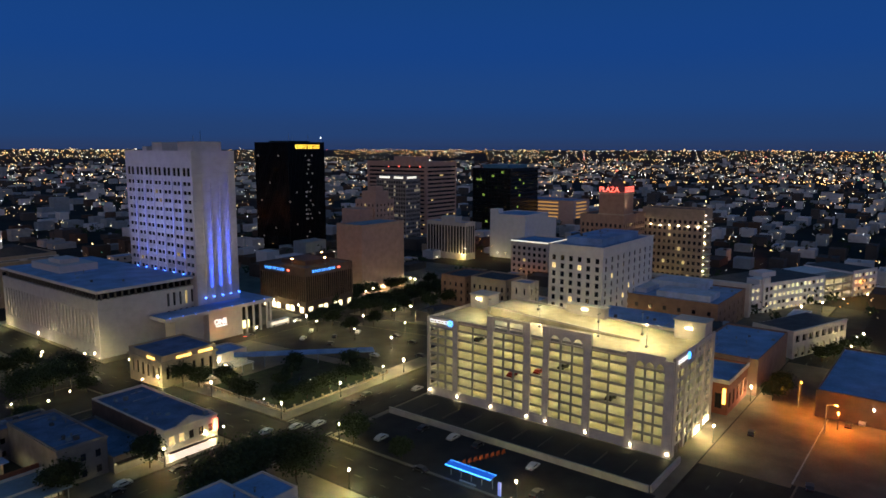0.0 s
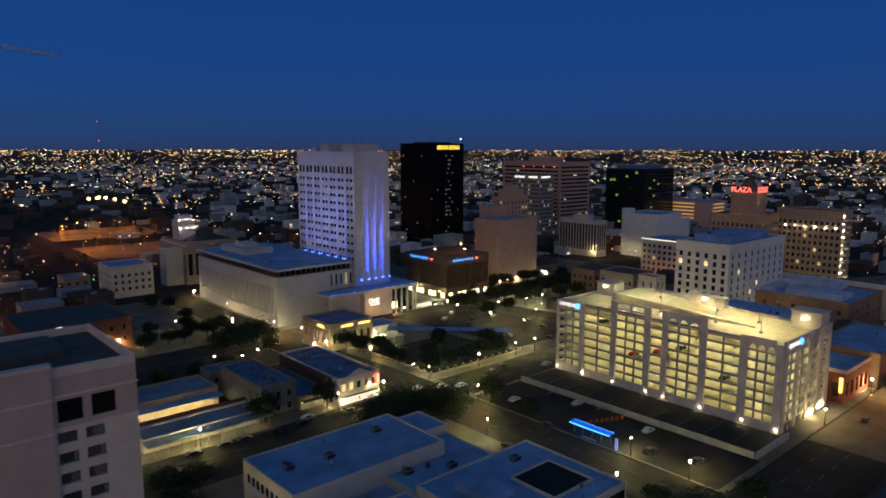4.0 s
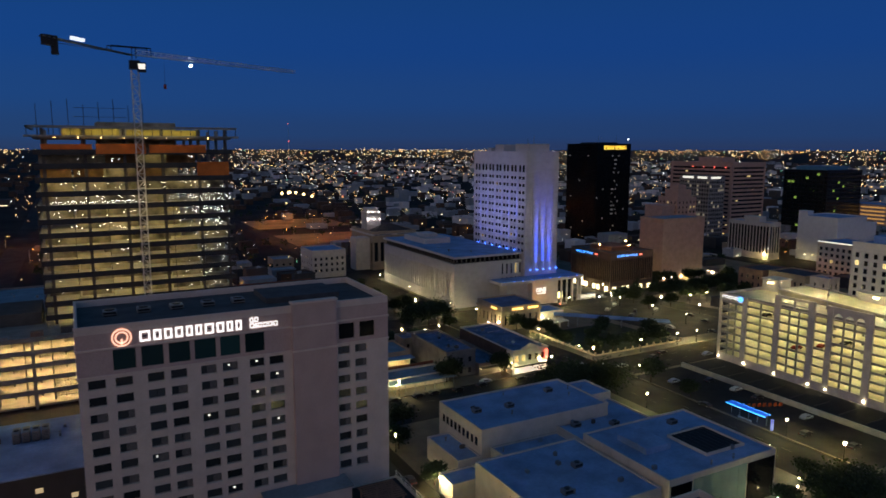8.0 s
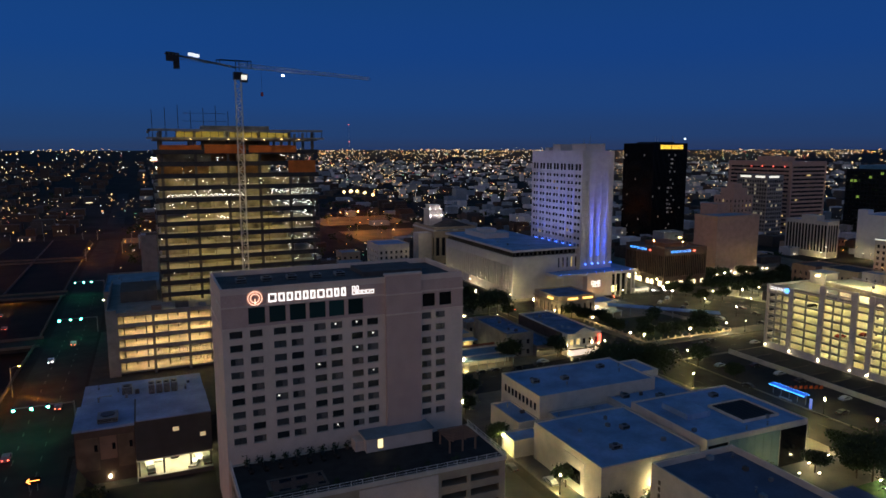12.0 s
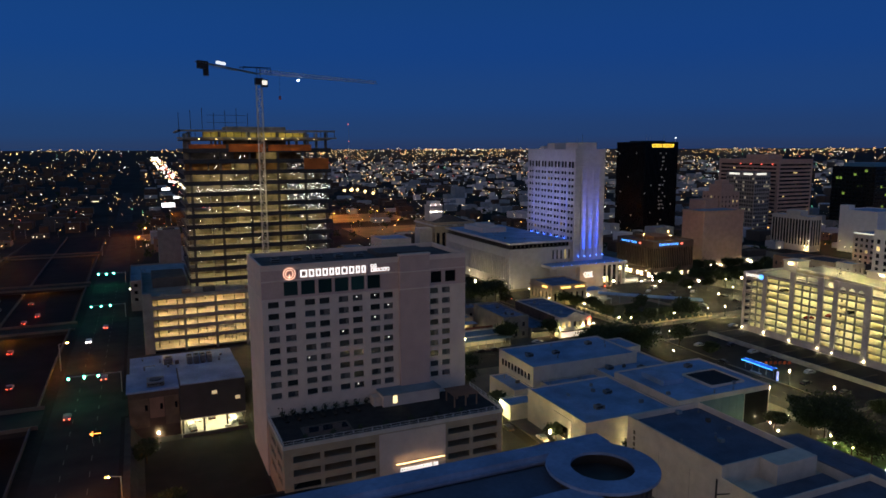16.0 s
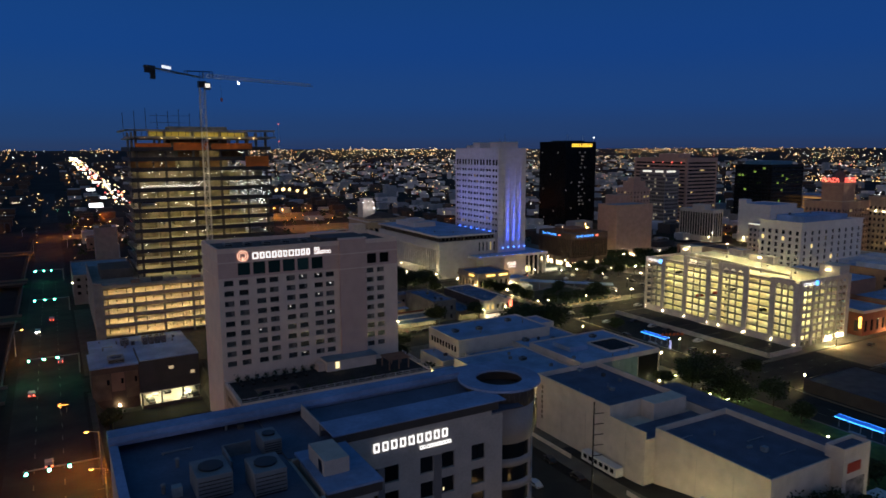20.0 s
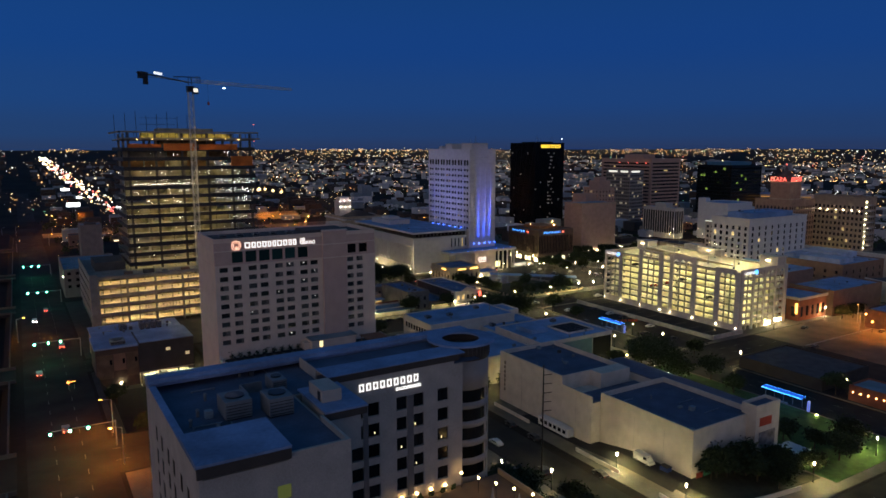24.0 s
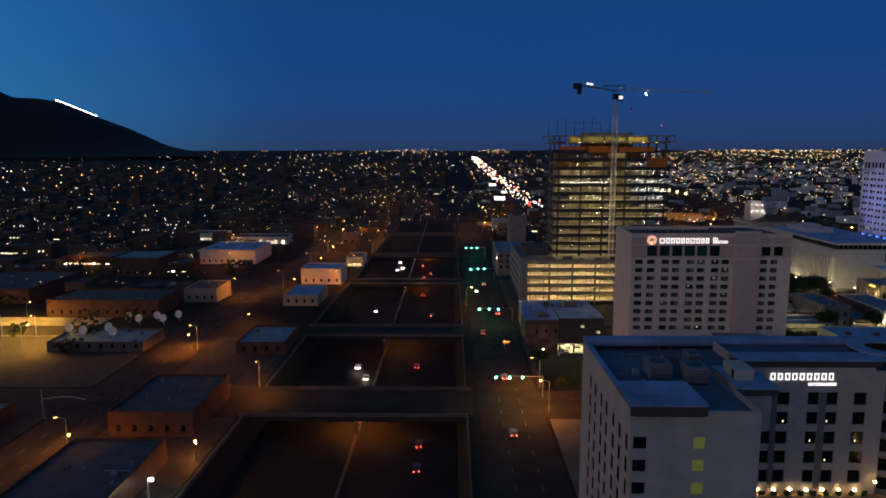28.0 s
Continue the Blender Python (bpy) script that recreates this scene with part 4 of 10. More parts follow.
HOTEL_STUCCO = mat("pale_grey_hotel_stucco", (0.47, 0.435, 0.40), 0.9, vary=0.2)


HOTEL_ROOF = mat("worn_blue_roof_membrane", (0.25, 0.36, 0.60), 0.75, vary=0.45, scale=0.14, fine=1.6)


mat("dark_roof_felt", (0.115, 0.14, 0.215), 0.8, vary=0.35, scale=0.2, fine=2)


def corner_hotel():
    t = thing("corner_hotel", 55, 45, lay(55, 45), "pale grey stucco hotel with a round corner tower", "hotel")
    base = 6.0
    # west wing
    wx0, wx1, wy0, wy1, wz = 26.2, 45.2, 21.6, 59.0, 45.2
    rows = [(40.4 - 3.6 * k - 1.2, 40.4 - 3.6 * k + 1.2) for k in range(9)]
    wc = [(50.0, 51.6), (45.6, 47.2), (40.6, 42.2), (36.6, 38.2), (31.6, 33.2), (27.4, 29.0), (23.2, 24.6)]
    srows = [(41.2 - 3.55 * k - 0.95, 41.2 - 3.55 * k + 0.95) for k in range(9)]
    bm = bmesh.new()
    facade(bm, "W", wx0, wy0, wy1, base, wz, wc, rows, 0.35)
    facade(bm, "S", wy0, wx0 + 0.35, wx1, base, wz, [(26.6, 28.6), (35.4, 37.2)], srows, 0.35)
    box(bm, wx0 + 0.35, wx1, wy0 + 0.35, wy1, base, wz)
    # main bar
    mx0, mx1, my0, my1, mz = 45.2, 76.0, 42.3, 59.0, 45.4
    mc = [(54.4, 56.5), (57.4, 59.5), (62.7, 64.7), (66.0, 68.0), (70.8, 73.0)]
    mrows = [(40.4 - 3.62 * k - 1.15, 40.4 - 3.62 * k + 1.15) for k in range(5)]
    facade(bm, "S", my0, mx0, mx1, base, mz, mc, mrows, 0.35)
    box(bm, mx0, mx1, my0 + 0.35, my1, base, mz)
    part("wall", bm, HOTEL_STUCCO, t)
    panes(t, "W", wx0, wc, rows, window_glass("dull_dark_glass", (0.008, 0.009, 0.010), 0.4, spec=0.03), 0.16)
    panes(t, "S", wy0, [(26.6, 28.6)], srows, GLASS_DK, 0.35)
    panes(t, "S", wy0, [(35.4, 37.2)], srows, glow("dim_green_window", (0.30, 0.36, 0.06), 0.16, base=(0.1, 0.1, 0.08), lamp=False), 0.35)
    panes(t, "S", my0, mc, mrows, GLASS_DK, 0.35, sill=HOTEL_STUCCO)
    for c, r, m in ((3, 1, 0.3), (2, 2, 0.9), (3, 3, 0.5), (1, 1, 1.2), (4, 2, 0.8)):
        boxes("lit_blind", [(mc[c][0] + m, mc[c][0] + m + 0.2, my0 + 0.2, my0 + 0.22, mrows[r][0] + 0.3, mrows[r][0] + 0.75)], LIT_WARM, t, "lamp behind a dark window")
    # dark spandrel strips between paired windows
    for a, b in ((56.5, 57.4), (64.75, 65.95)):
        boxes("dark_strip", [(a, b, my0 - 0.06, my0 - 0.002, 23.5, 41.5)], mat("dark_panel", (0.20, 0.19, 0.19), 0.7), t, "dark vertical panel strip")
    # parapets and roofs
    bm = bmesh.new()
    box(bm, wx0, wx0 + 0.5, wy0, wy1, wz, wz + 1.2)
    box(bm, wx0 + 0.5, 81, wy1 - 0.5, wy1, wz, wz + 1.2)
    box(bm, 37.0, wx1, wy0, wy0 + 0.4, wz, wz + 0.9)
    box(bm, wx1 - 0.4, wx1, wy0 + 0.4, 31.0, wz, wz + 0.9)
    box(bm, 50.6, 74.2, my0, my0 + 0.45, mz, 46.09)
    part("parapet", bm, HOTEL_STUCCO, t)
    boxes("front_fascia", [(50.6, 75.2, my0 - 0.12, my0 + 0.6, 46.1, 47.25)], mat("dark_fascia", (0.07, 0.06, 0.055), 0.7), t, "dark fascia under the roof edge")
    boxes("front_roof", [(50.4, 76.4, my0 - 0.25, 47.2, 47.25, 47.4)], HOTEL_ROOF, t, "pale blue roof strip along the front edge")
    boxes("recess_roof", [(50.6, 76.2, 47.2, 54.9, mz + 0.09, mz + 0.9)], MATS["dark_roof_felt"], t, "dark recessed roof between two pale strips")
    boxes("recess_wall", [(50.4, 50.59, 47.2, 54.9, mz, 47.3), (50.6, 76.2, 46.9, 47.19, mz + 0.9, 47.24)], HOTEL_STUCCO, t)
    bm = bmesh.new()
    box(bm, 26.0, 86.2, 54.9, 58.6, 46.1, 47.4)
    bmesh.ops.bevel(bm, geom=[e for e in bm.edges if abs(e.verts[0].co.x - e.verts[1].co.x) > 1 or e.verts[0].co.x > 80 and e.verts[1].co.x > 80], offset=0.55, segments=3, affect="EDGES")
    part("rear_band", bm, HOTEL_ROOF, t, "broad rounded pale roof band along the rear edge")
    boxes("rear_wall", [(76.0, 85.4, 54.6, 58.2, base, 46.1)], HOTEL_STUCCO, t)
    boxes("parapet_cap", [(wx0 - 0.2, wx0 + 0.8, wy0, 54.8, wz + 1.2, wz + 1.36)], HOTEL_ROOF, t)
    boxes("roof", [(wx0 + 0.5, wx1 - 0.4, wy0 + 0.4, wy1 - 0.5, wz, wz + 0.08), (wx1 - 0.39, 80, my0 + 0.46, wy1 - 0.5, mz, mz + 0.08)], MATS["dark_roof_felt"], t, "dark felt roof")
    boxes("canopy_wall", [(26.4, 36.8, 22.0, 31.0, wz + 0.08, 47.0)], HOTEL_STUCCO, t)
    boxes("canopy_roof", [(25.9, 37.2, 21.0, 31.4, 47.0, 47.35)], HOTEL_ROOF, t, "pale overhanging roof slab")
    boxes("canopy_band", [(25.95, 37.15, 21.05, 21.58, 45.6, 46.999)], mat("dark_fascia", (0.07, 0.06, 0.055), 0.7), t, "dark fascia band")
    boxes("stair_head", [(46.0, 51.2, 31.5, 41.9, 40.0, 46.2)], HOTEL_STUCCO, t)
    boxes("stair_head_roof", [(45.4, 52.0, 30.6, 42.0, 46.2, 46.5)], HOTEL_ROOF, t)
    boxes("stair_fascia", [(45.5, 51.9, 30.7, 31.45, 45.1, 46.19)], MATS["dark_fascia"], t, "dark fascia under the stair roof")
    sign_blocks("sign_name", 55.9, my0 - 0.002, 43.85, 1.2, [0.80] * 9, "S", SIGN_WHITE, t, 0.47, stroke=0.13, label="white glowing name as plain blocks")
    sign_blocks("sign_small", 62.6, my0 - 0.002, 42.85, 0.45, [0.4, 0.35, 0, 0.45, 0.4, 0.4, 0.4, 0.2, 0.4, 0.4, 0.4], "S", SIGN_WHITE, t, 0.1)
    # round tower
    cx, cy, r = 80.3, 49.6, 5.3
    bm = bmesh.new()
    cyl(bm, cx, cy, base, 45.6, r - 0.5, n=40)
    zs = [base] + [v for k in range(7, -1, -1) for v in (37.9 - 3.62 * k - 1.25, 37.9 - 3.62 * k + 1.15)] + [44.6]
    for z0, z1 in zip(zs[::2], zs[1::2]):
        br = bmesh.new()
        ring(br, cx, cy, r - 0.45, r, z0, z1)
        part("wall_ring", br, mat("mid_grey_stucco", (0.36, 0.34, 0.33), 0.85, vary=0.12), t, "grey curved wall band", True)
    part("tower_wall", bm, mat("mid_grey_stucco", (0.36, 0.34, 0.33), 0.85, vary=0.12), t, "round grey tower wall", True)
    gm = []
    for k in range(8):
        z = 37.9 - 3.62 * k
        for a0, a1 in ((200, 232), (236, 300), (304, 330)):
            bm = bmesh.new()
            ring(bm, cx, cy, r - 0.5, r - 0.22, z - 1.24, z + 1.14, 8, radians(a0), radians(a1))
            part("window", bm, GLASS_DK, t)
    for a in (199, 234, 302, 332, 20, 60, 100, 140, 170):
        bm = bmesh.new()
        x, y = cx + (r - 0.25) * math.cos(radians(a)), cy + (r - 0.25) * math.sin(radians(a))
        cyl(bm, x, y, base, 44.6, 0.28, n=8)
        part("tower_pier", bm, MATS["mid_grey_stucco"], t)
    for k in range(40):
        a = radians(9 * k)
        bm = bmesh.new()
        x, y = cx + (r + 0.16) * math.cos(a), cy + (r + 0.16) * math.sin(a)
        cyl(bm, x, y, 44.9, 47.2, 0.07, n=5)
        part("louvre", bm, CONC_DK, t)
    bm = bmesh.new()
    ring(bm, cx, cy, r - 0.45, r + 0.12, 44.6, 47.4)
    part("tower_drum", bm, MATS["dark_fascia"], t, "dark louvred drum above the round tower", True)
    bm = bmesh.new()
    ring(bm, cx, cy, 3.6, r + 1.1, 47.4, 47.75)
    part("tower_cap", bm, HOTEL_ROOF, t, "pale overhanging ring roof")
    bm = bmesh.new()
    cyl(bm, cx, cy, 45.6, 45.75, 4.8, n=32)
    part("tower_well", bm, ROOF_DK, t, "dark roof well inside the ring")
    # roof plant
    hvac("rooftop units of the near hotel", 33.4, 37.2, 37.6, 42.4, wz + 0.08, wz + 2.8)
    hvac("rooftop units of the near hotel", 39.0, 42.6, 35.5, 40.0, wz + 0.08, wz + 2.9, "pale boxed rooftop air-conditioning unit")
    hvac("rooftop units of the near hotel", 42.5, 44.8, 45.0, 49.0, wz + 0.08, wz + 2.2)
    hvac("rooftop units of the near hotel", 31.5, 33.5, 33.0, 35.0, wz + 0.08, wz + 1.2)
    roof_clutter(t, 27, 44, 33, 57, wz + 0.08, 9, 71)
    boxes("roof_house", [(46.4, 49.4, 34.2, 39.6, 46.5, 48.3)], HOTEL_STUCCO, t, "small pale stair house on the roof")
    boxes("roof_house_door", [(46.35, 46.399, 35.0, 36.0, 46.55, 48.0)], BLACK, t)
    boxes("screen_wall", [(38.0, 38.2, 42.5, 47.5, wz + 0.08, wz + 1.7), (38.2, 41.5, 47.3, 47.5, wz + 0.08, wz + 1.7)], HVAC, t, "grey plant screen")
    # terrace with festoon lamps and wall lamps
    p = thing("hotel_terrace", 70, 30, base, "raised hotel terrace with warm festoon lamps", "terrace")
    boxes("wall", [(45.6, 84.0, 20.0, 41.9, base, 22.6)], STUCCO_TAN, p)
    boxes("deck", [(45.6, 84.0, 20.0, 41.9, 22.6, 22.75)], mat("terrace_paving", (0.22, 0.16, 0.11), 0.8), p)
    boxes("parapet", [(45.6, 84.0, 20.0, 20.3, 22.75, 23.8), (83.7, 84.0, 20.3, 41.9, 22.75, 23.8)], STUCCO_TAN, p)
    for k in range(7):
        x = 54.6 + k * 2.9
        boxes("wall_lamp", [(x, x + 0.4, my0 - 0.42, my0 - 0.05, 23.3, 23.6)], glow("festoon_lamp", (1.0, 0.62, 0.22), 22.0), p, "warm lamp at the foot of the wall")
    for k in range(6):
        x, y = 75.0 + k * 1.5, 41 - k * 3.2
        bm = bmesh.new()
        cyl(bm, x, y, 22.75, 25.4, 0.05, n=6)
        part("lamp_pole", bm, BLACK, p)
        bm = bmesh.new()
        bmesh.ops.create_icosphere(bm, subdivisions=1, radius=0.26, matrix=Matrix.Translation((x, y, 25.5)))
        part("lamp_bulb", bm, MATS["festoon_lamp"], p)
    for k in range(3):
        u = thing("parasol", 76.5 + k * 2.6, 33.5 - k * 4.0, 22.75, "closed pale parasol on the terrace", "parasol", "closed parasols on the terrace")
        x, y = 76.5 + k * 2.6, 33.5 - k * 4.0
        bm = bmesh.new()
        cyl(bm, x, y, 22.75, 25.6, 0.05, n=6)
        part("pole", bm, STEEL, u)
        bm = bmesh.new()
        cyl(bm, x, y, 23.6, 25.6, 0.38, 0.06, 8)
        part("cover", bm, HOTEL_STUCCO, u)
    for k in range(9):
        b = thing("shrub", 55 + k * 2.3, 41.0, 22.75, "small planter shrub lit from below", "shrub", "shrubs along the terrace wall")
        x = 55 + k * 2.3
        bm = bmesh.new()
        rnd = random.Random(k)
        for _ in range(26):
            a, q = rnd.uniform(0, 6.28), rnd.uniform(0, 0.55)
            s = rnd.uniform(0.12, 0.26)
            bmesh.ops.create_icosphere(bm, subdivisions=1, radius=s, matrix=Matrix.Translation((x + q * math.cos(a), 41.0 + q * 0.6 * math.sin(a), 22.95 + rnd.uniform(0, 0.7))))
        part("leaves", bm, mat("shrub_leaf", (0.05, 0.09, 0.025), 0.9, vary=0.4, fine=9), b)


corner_hotel()


# ---- history museum: blank pale walls, dark blue roofs ----
def history_museum():
    t = thing("history_museum", 158, 85, 0, "windowless pale stucco museum block with blue roofs", "museum")
    b = -2.5
    boxes("front_hall", [(146.4, 172.0, 47.2, 78.6, b, 13.6)], STUCCO_W, t)
    boxes("middle_hall", [(143.0, 168.0, 78.6, 91.0, b, 12.4)], STUCCO_W, t)
    boxes("rear_hall", [(143.0, 166.0, 91.0, 121.6, b, 15.4)], STUCCO_W, t)
    bm = bmesh.new()
    parapet(bm, 146.4, 172.0, 47.2, 78.6, 13.6, 15.1, 0.4)
    part("parapet", bm, STUCCO_W, t)
    bm = bmesh.new()
    parapet(bm, 143.0, 166.0, 91.0, 121.6, 15.4, 16.9, 0.4)
    part("parapet", bm, STUCCO_W, t)
    boxes("parapet", [(143.0, 143.4, 78.6, 91.0, 12.4, 14.4)], STUCCO_W, t)
    boxes("bay_wall", [(154.0, 165.9, 86.4, 90.9, 12.4, 16.9)], STUCCO_W, t)
    dkblue = mat("dark_roof_felt", (0.115, 0.14, 0.215), 0.8, vary=0.35, scale=0.2, fine=2)
    boxes("roof", [(146.8, 171.6, 47.6, 78.2, 13.6, 13.7)], dkblue, t)
    boxes("roof", [(143.4, 165.6, 91.4, 121.2, 15.4, 15.5)], dkblue, t)
    boxes("roof", [(143.4, 167.9, 78.7, 86.3, 12.4, 12.5)], dkblue, t)
    boxes("side_wing", [(172.05, 176.9, 48.85, 100.0, b, 14.6), (168.05, 172.0, 79, 100, b, 14.6)], STUCCO_W, t)
    boxes("side_roof", [(172.1, 176.8, 48.9, 99.9, 14.6, 14.9), (168.1, 172.0, 79.1, 99.9, 14.6, 14.9)], dkblue, t)
    boxes("entry_tower", [(167.1, 177.0, 44.5, 47.18, b, 15.12), (167.1, 177.0, 44.5, 48.8, 15.12, 17.1)], STUCCO_W, t, "pale entry tower")
    bm = bmesh.new()
    parapet(bm, 167.1, 177.0, 44.5, 48.8, 17.1, 18.0, 0.35)
    part("tower_parapet", bm, STUCCO_W, t)
    boxes("tower_roof", [(167.5, 176.6, 44.9, 48.4, 17.1, 17.2)], dkblue, t)
    boxes("banner", [(168.6, 173.6, 44.40, 44.49, 12.2, 14.5)], mat("red_banner", (0.45, 0.06, 0.03), 0.7), t, "red rectangular banner")
    boxes("mural", [(168.6, 175.4, 44.40, 44.49, 3.0, 10.6)], mat("grey_mural", (0.30, 0.28, 0.27), 0.8, vary=0.7, scale=0.7, fine=3), t, "grey painted mural panel")
    for y in (56, 66, 85, 100, 110):
        boxes("wall_joint", [(146.36 if y < 80 else 142.96, 146.399 if y < 80 else 142.999, y, y + 0.06, b, 12.3)], CONC, t)
    bm = bmesh.new()
    for k in range(7):
        box(bm, 142.94, 142.999, 118.6, 119.3, 4 + k * 1.5, 5.0 + k * 1.5)
    part("wall_letters", bm, mat("dull_bronze", (0.10, 0.08, 0.06), 0.6), t, "vertical row of small bronze bars")


history_museum()
HM = bpy.data.objects["history_museum"]
roof_clutter(HM, 147, 171, 48, 78, 13.7, 7, 1)
roof_clutter(HM, 144, 165, 92, 121, 15.5, 7, 2)
boxes("entry_canopy", [(177.2, 185.8, 40.3, 46.8, 3.3, 3.6)], WHITE_METAL, HM, "white flat entry canopy")
for cx, cy in ((177.7, 40.8), (185.3, 40.8), (185.3, 46.3)):
    boxes("canopy_post", [(cx - 0.1, cx + 0.1, cy - 0.1, cy + 0.1, -0.2, 3.3)], WHITE_METAL, HM)


# ---- art museum: cluster of flat pale roofs ----
def block(name, x0, x1, y0, y1, z1, wall, roof, label, category, z0=None, rim=0.6):
    t = thing(name, (x0 + x1) / 2, (y0 + y1) / 2, lay((x0 + x1) / 2, (y0 + y1) / 2), label, category)
    shell(t, x0, x1, y0, y1, min(lay(x0, y0), lay(x1, y1)) - 1.5 if z0 is None else z0, z1, wall, roof, rim)
    return t


def art_museum():
    t = thing("art_museum", 170, 165, 0, "pale stucco art museum under flat blue-white roofs", "museum")
    b = -2.0
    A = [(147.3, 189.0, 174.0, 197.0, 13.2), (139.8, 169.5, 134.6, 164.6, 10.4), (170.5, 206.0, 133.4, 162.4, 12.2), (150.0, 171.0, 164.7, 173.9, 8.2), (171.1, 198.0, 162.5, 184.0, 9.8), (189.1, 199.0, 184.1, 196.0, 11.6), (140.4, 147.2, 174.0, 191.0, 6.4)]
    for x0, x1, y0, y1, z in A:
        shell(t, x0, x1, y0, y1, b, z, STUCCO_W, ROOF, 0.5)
    # row of small windows on the west wall, dark glass on the south
    for k in range(9):
        boxes("window", [(147.22, 147.28, 176 + k * 2.2, 177.1 + k * 2.2, 8.3, 10.4)], GLASS_DK, t)
    for g0, g1 in ((171.0, 177.5), (196.0, 205.6)):
        boxes("dark_glazing", [(g0, g1, 133.3, 133.38, 0.2, 10.6)], GLASS_DK, t, "tall dark glazed wall")
    # greenish reflection of the glazed wall, put on as pale teal panels
    for k in range(6):
        boxes("teal_panel", [(178.0 + 2.95 * k, 180.85 + 2.95 * k, 133.28, 133.38, 0.2, 10.8)], mat("teal_reflection_tint", (0.16, 0.27, 0.28), 0.4, vary=0.2, bump=0.03), t, "pale teal panel for the greenish reflection in the glazing")
    boxes("dark_glazing", [(206.02, 206.1, 134.0, 146.0, 0.2, 10.6)], GLASS_DK, t)
    # the court's dark depth is a near-black slab at roof level
    boxes("light_court", [(188.5, 201.0, 139.0, 151.0, 11.72, 12.05)], mat("court_depth_black", (0.02, 0.02, 0.022), 0.8), t, "near-black slab at roof level for the depth of the light court")
    bm = bmesh.new()
    parapet(bm, 188.2, 201.3, 138.7, 151.3, 11.78, 12.5, 0.3)
    part("court_rim", bm, STUCCO_W, t)
    for k in range(8):
        boxes("court_beam", [(188.5 + k * 1.6, 188.7 + k * 1.6, 139.0, 151.0, 12.051, 12.2)], BLACK, t)
    boxes("roof_light", [(176, 184, 146, 156, 11.78, 13.3)], ROOF, t)
    boxes("roof_light_glazing", [(184.01, 184.07, 147, 155, 12.0, 13.1)], GLASS_DK, t)
    boxes("step_wall", [(139.6, 146.0, 141.0, 150.0, b, 8.6)], STUCCO_W, t)
    boxes("west_window", [(139.5, 139.58, 142.5, 148.5, 2.5, 6.0)], GLASS_DK, t)
    for x, y in ((150, 143), (160, 152), (163, 185), (180, 190), (176, 172), (186, 168), (153, 186), (196, 157)):
        z = [q[4] for q in A if q[0] < x < q[1] and q[2] < y < q[3]]
        hvac("rooftop units of the art museum", x - 1.2, x + 1.2, y - 0.9, y + 0.9, z[0] - 0.42, z[0] + 0.7)
    for i, (x0, x1, y0, y1, z) in enumerate(A):
        roof_clutter(t, x0, x1, y0, y1, z - 0.42, 5 if i < 5 else 2, 40 + i)
    s = block("small_annexe", 131.5 + 3, 144.5, 166.0, 173.0, 5.2, STUCCO_W, ROOF, "small pale flat-roofed service building", "annexe")


art_museum()


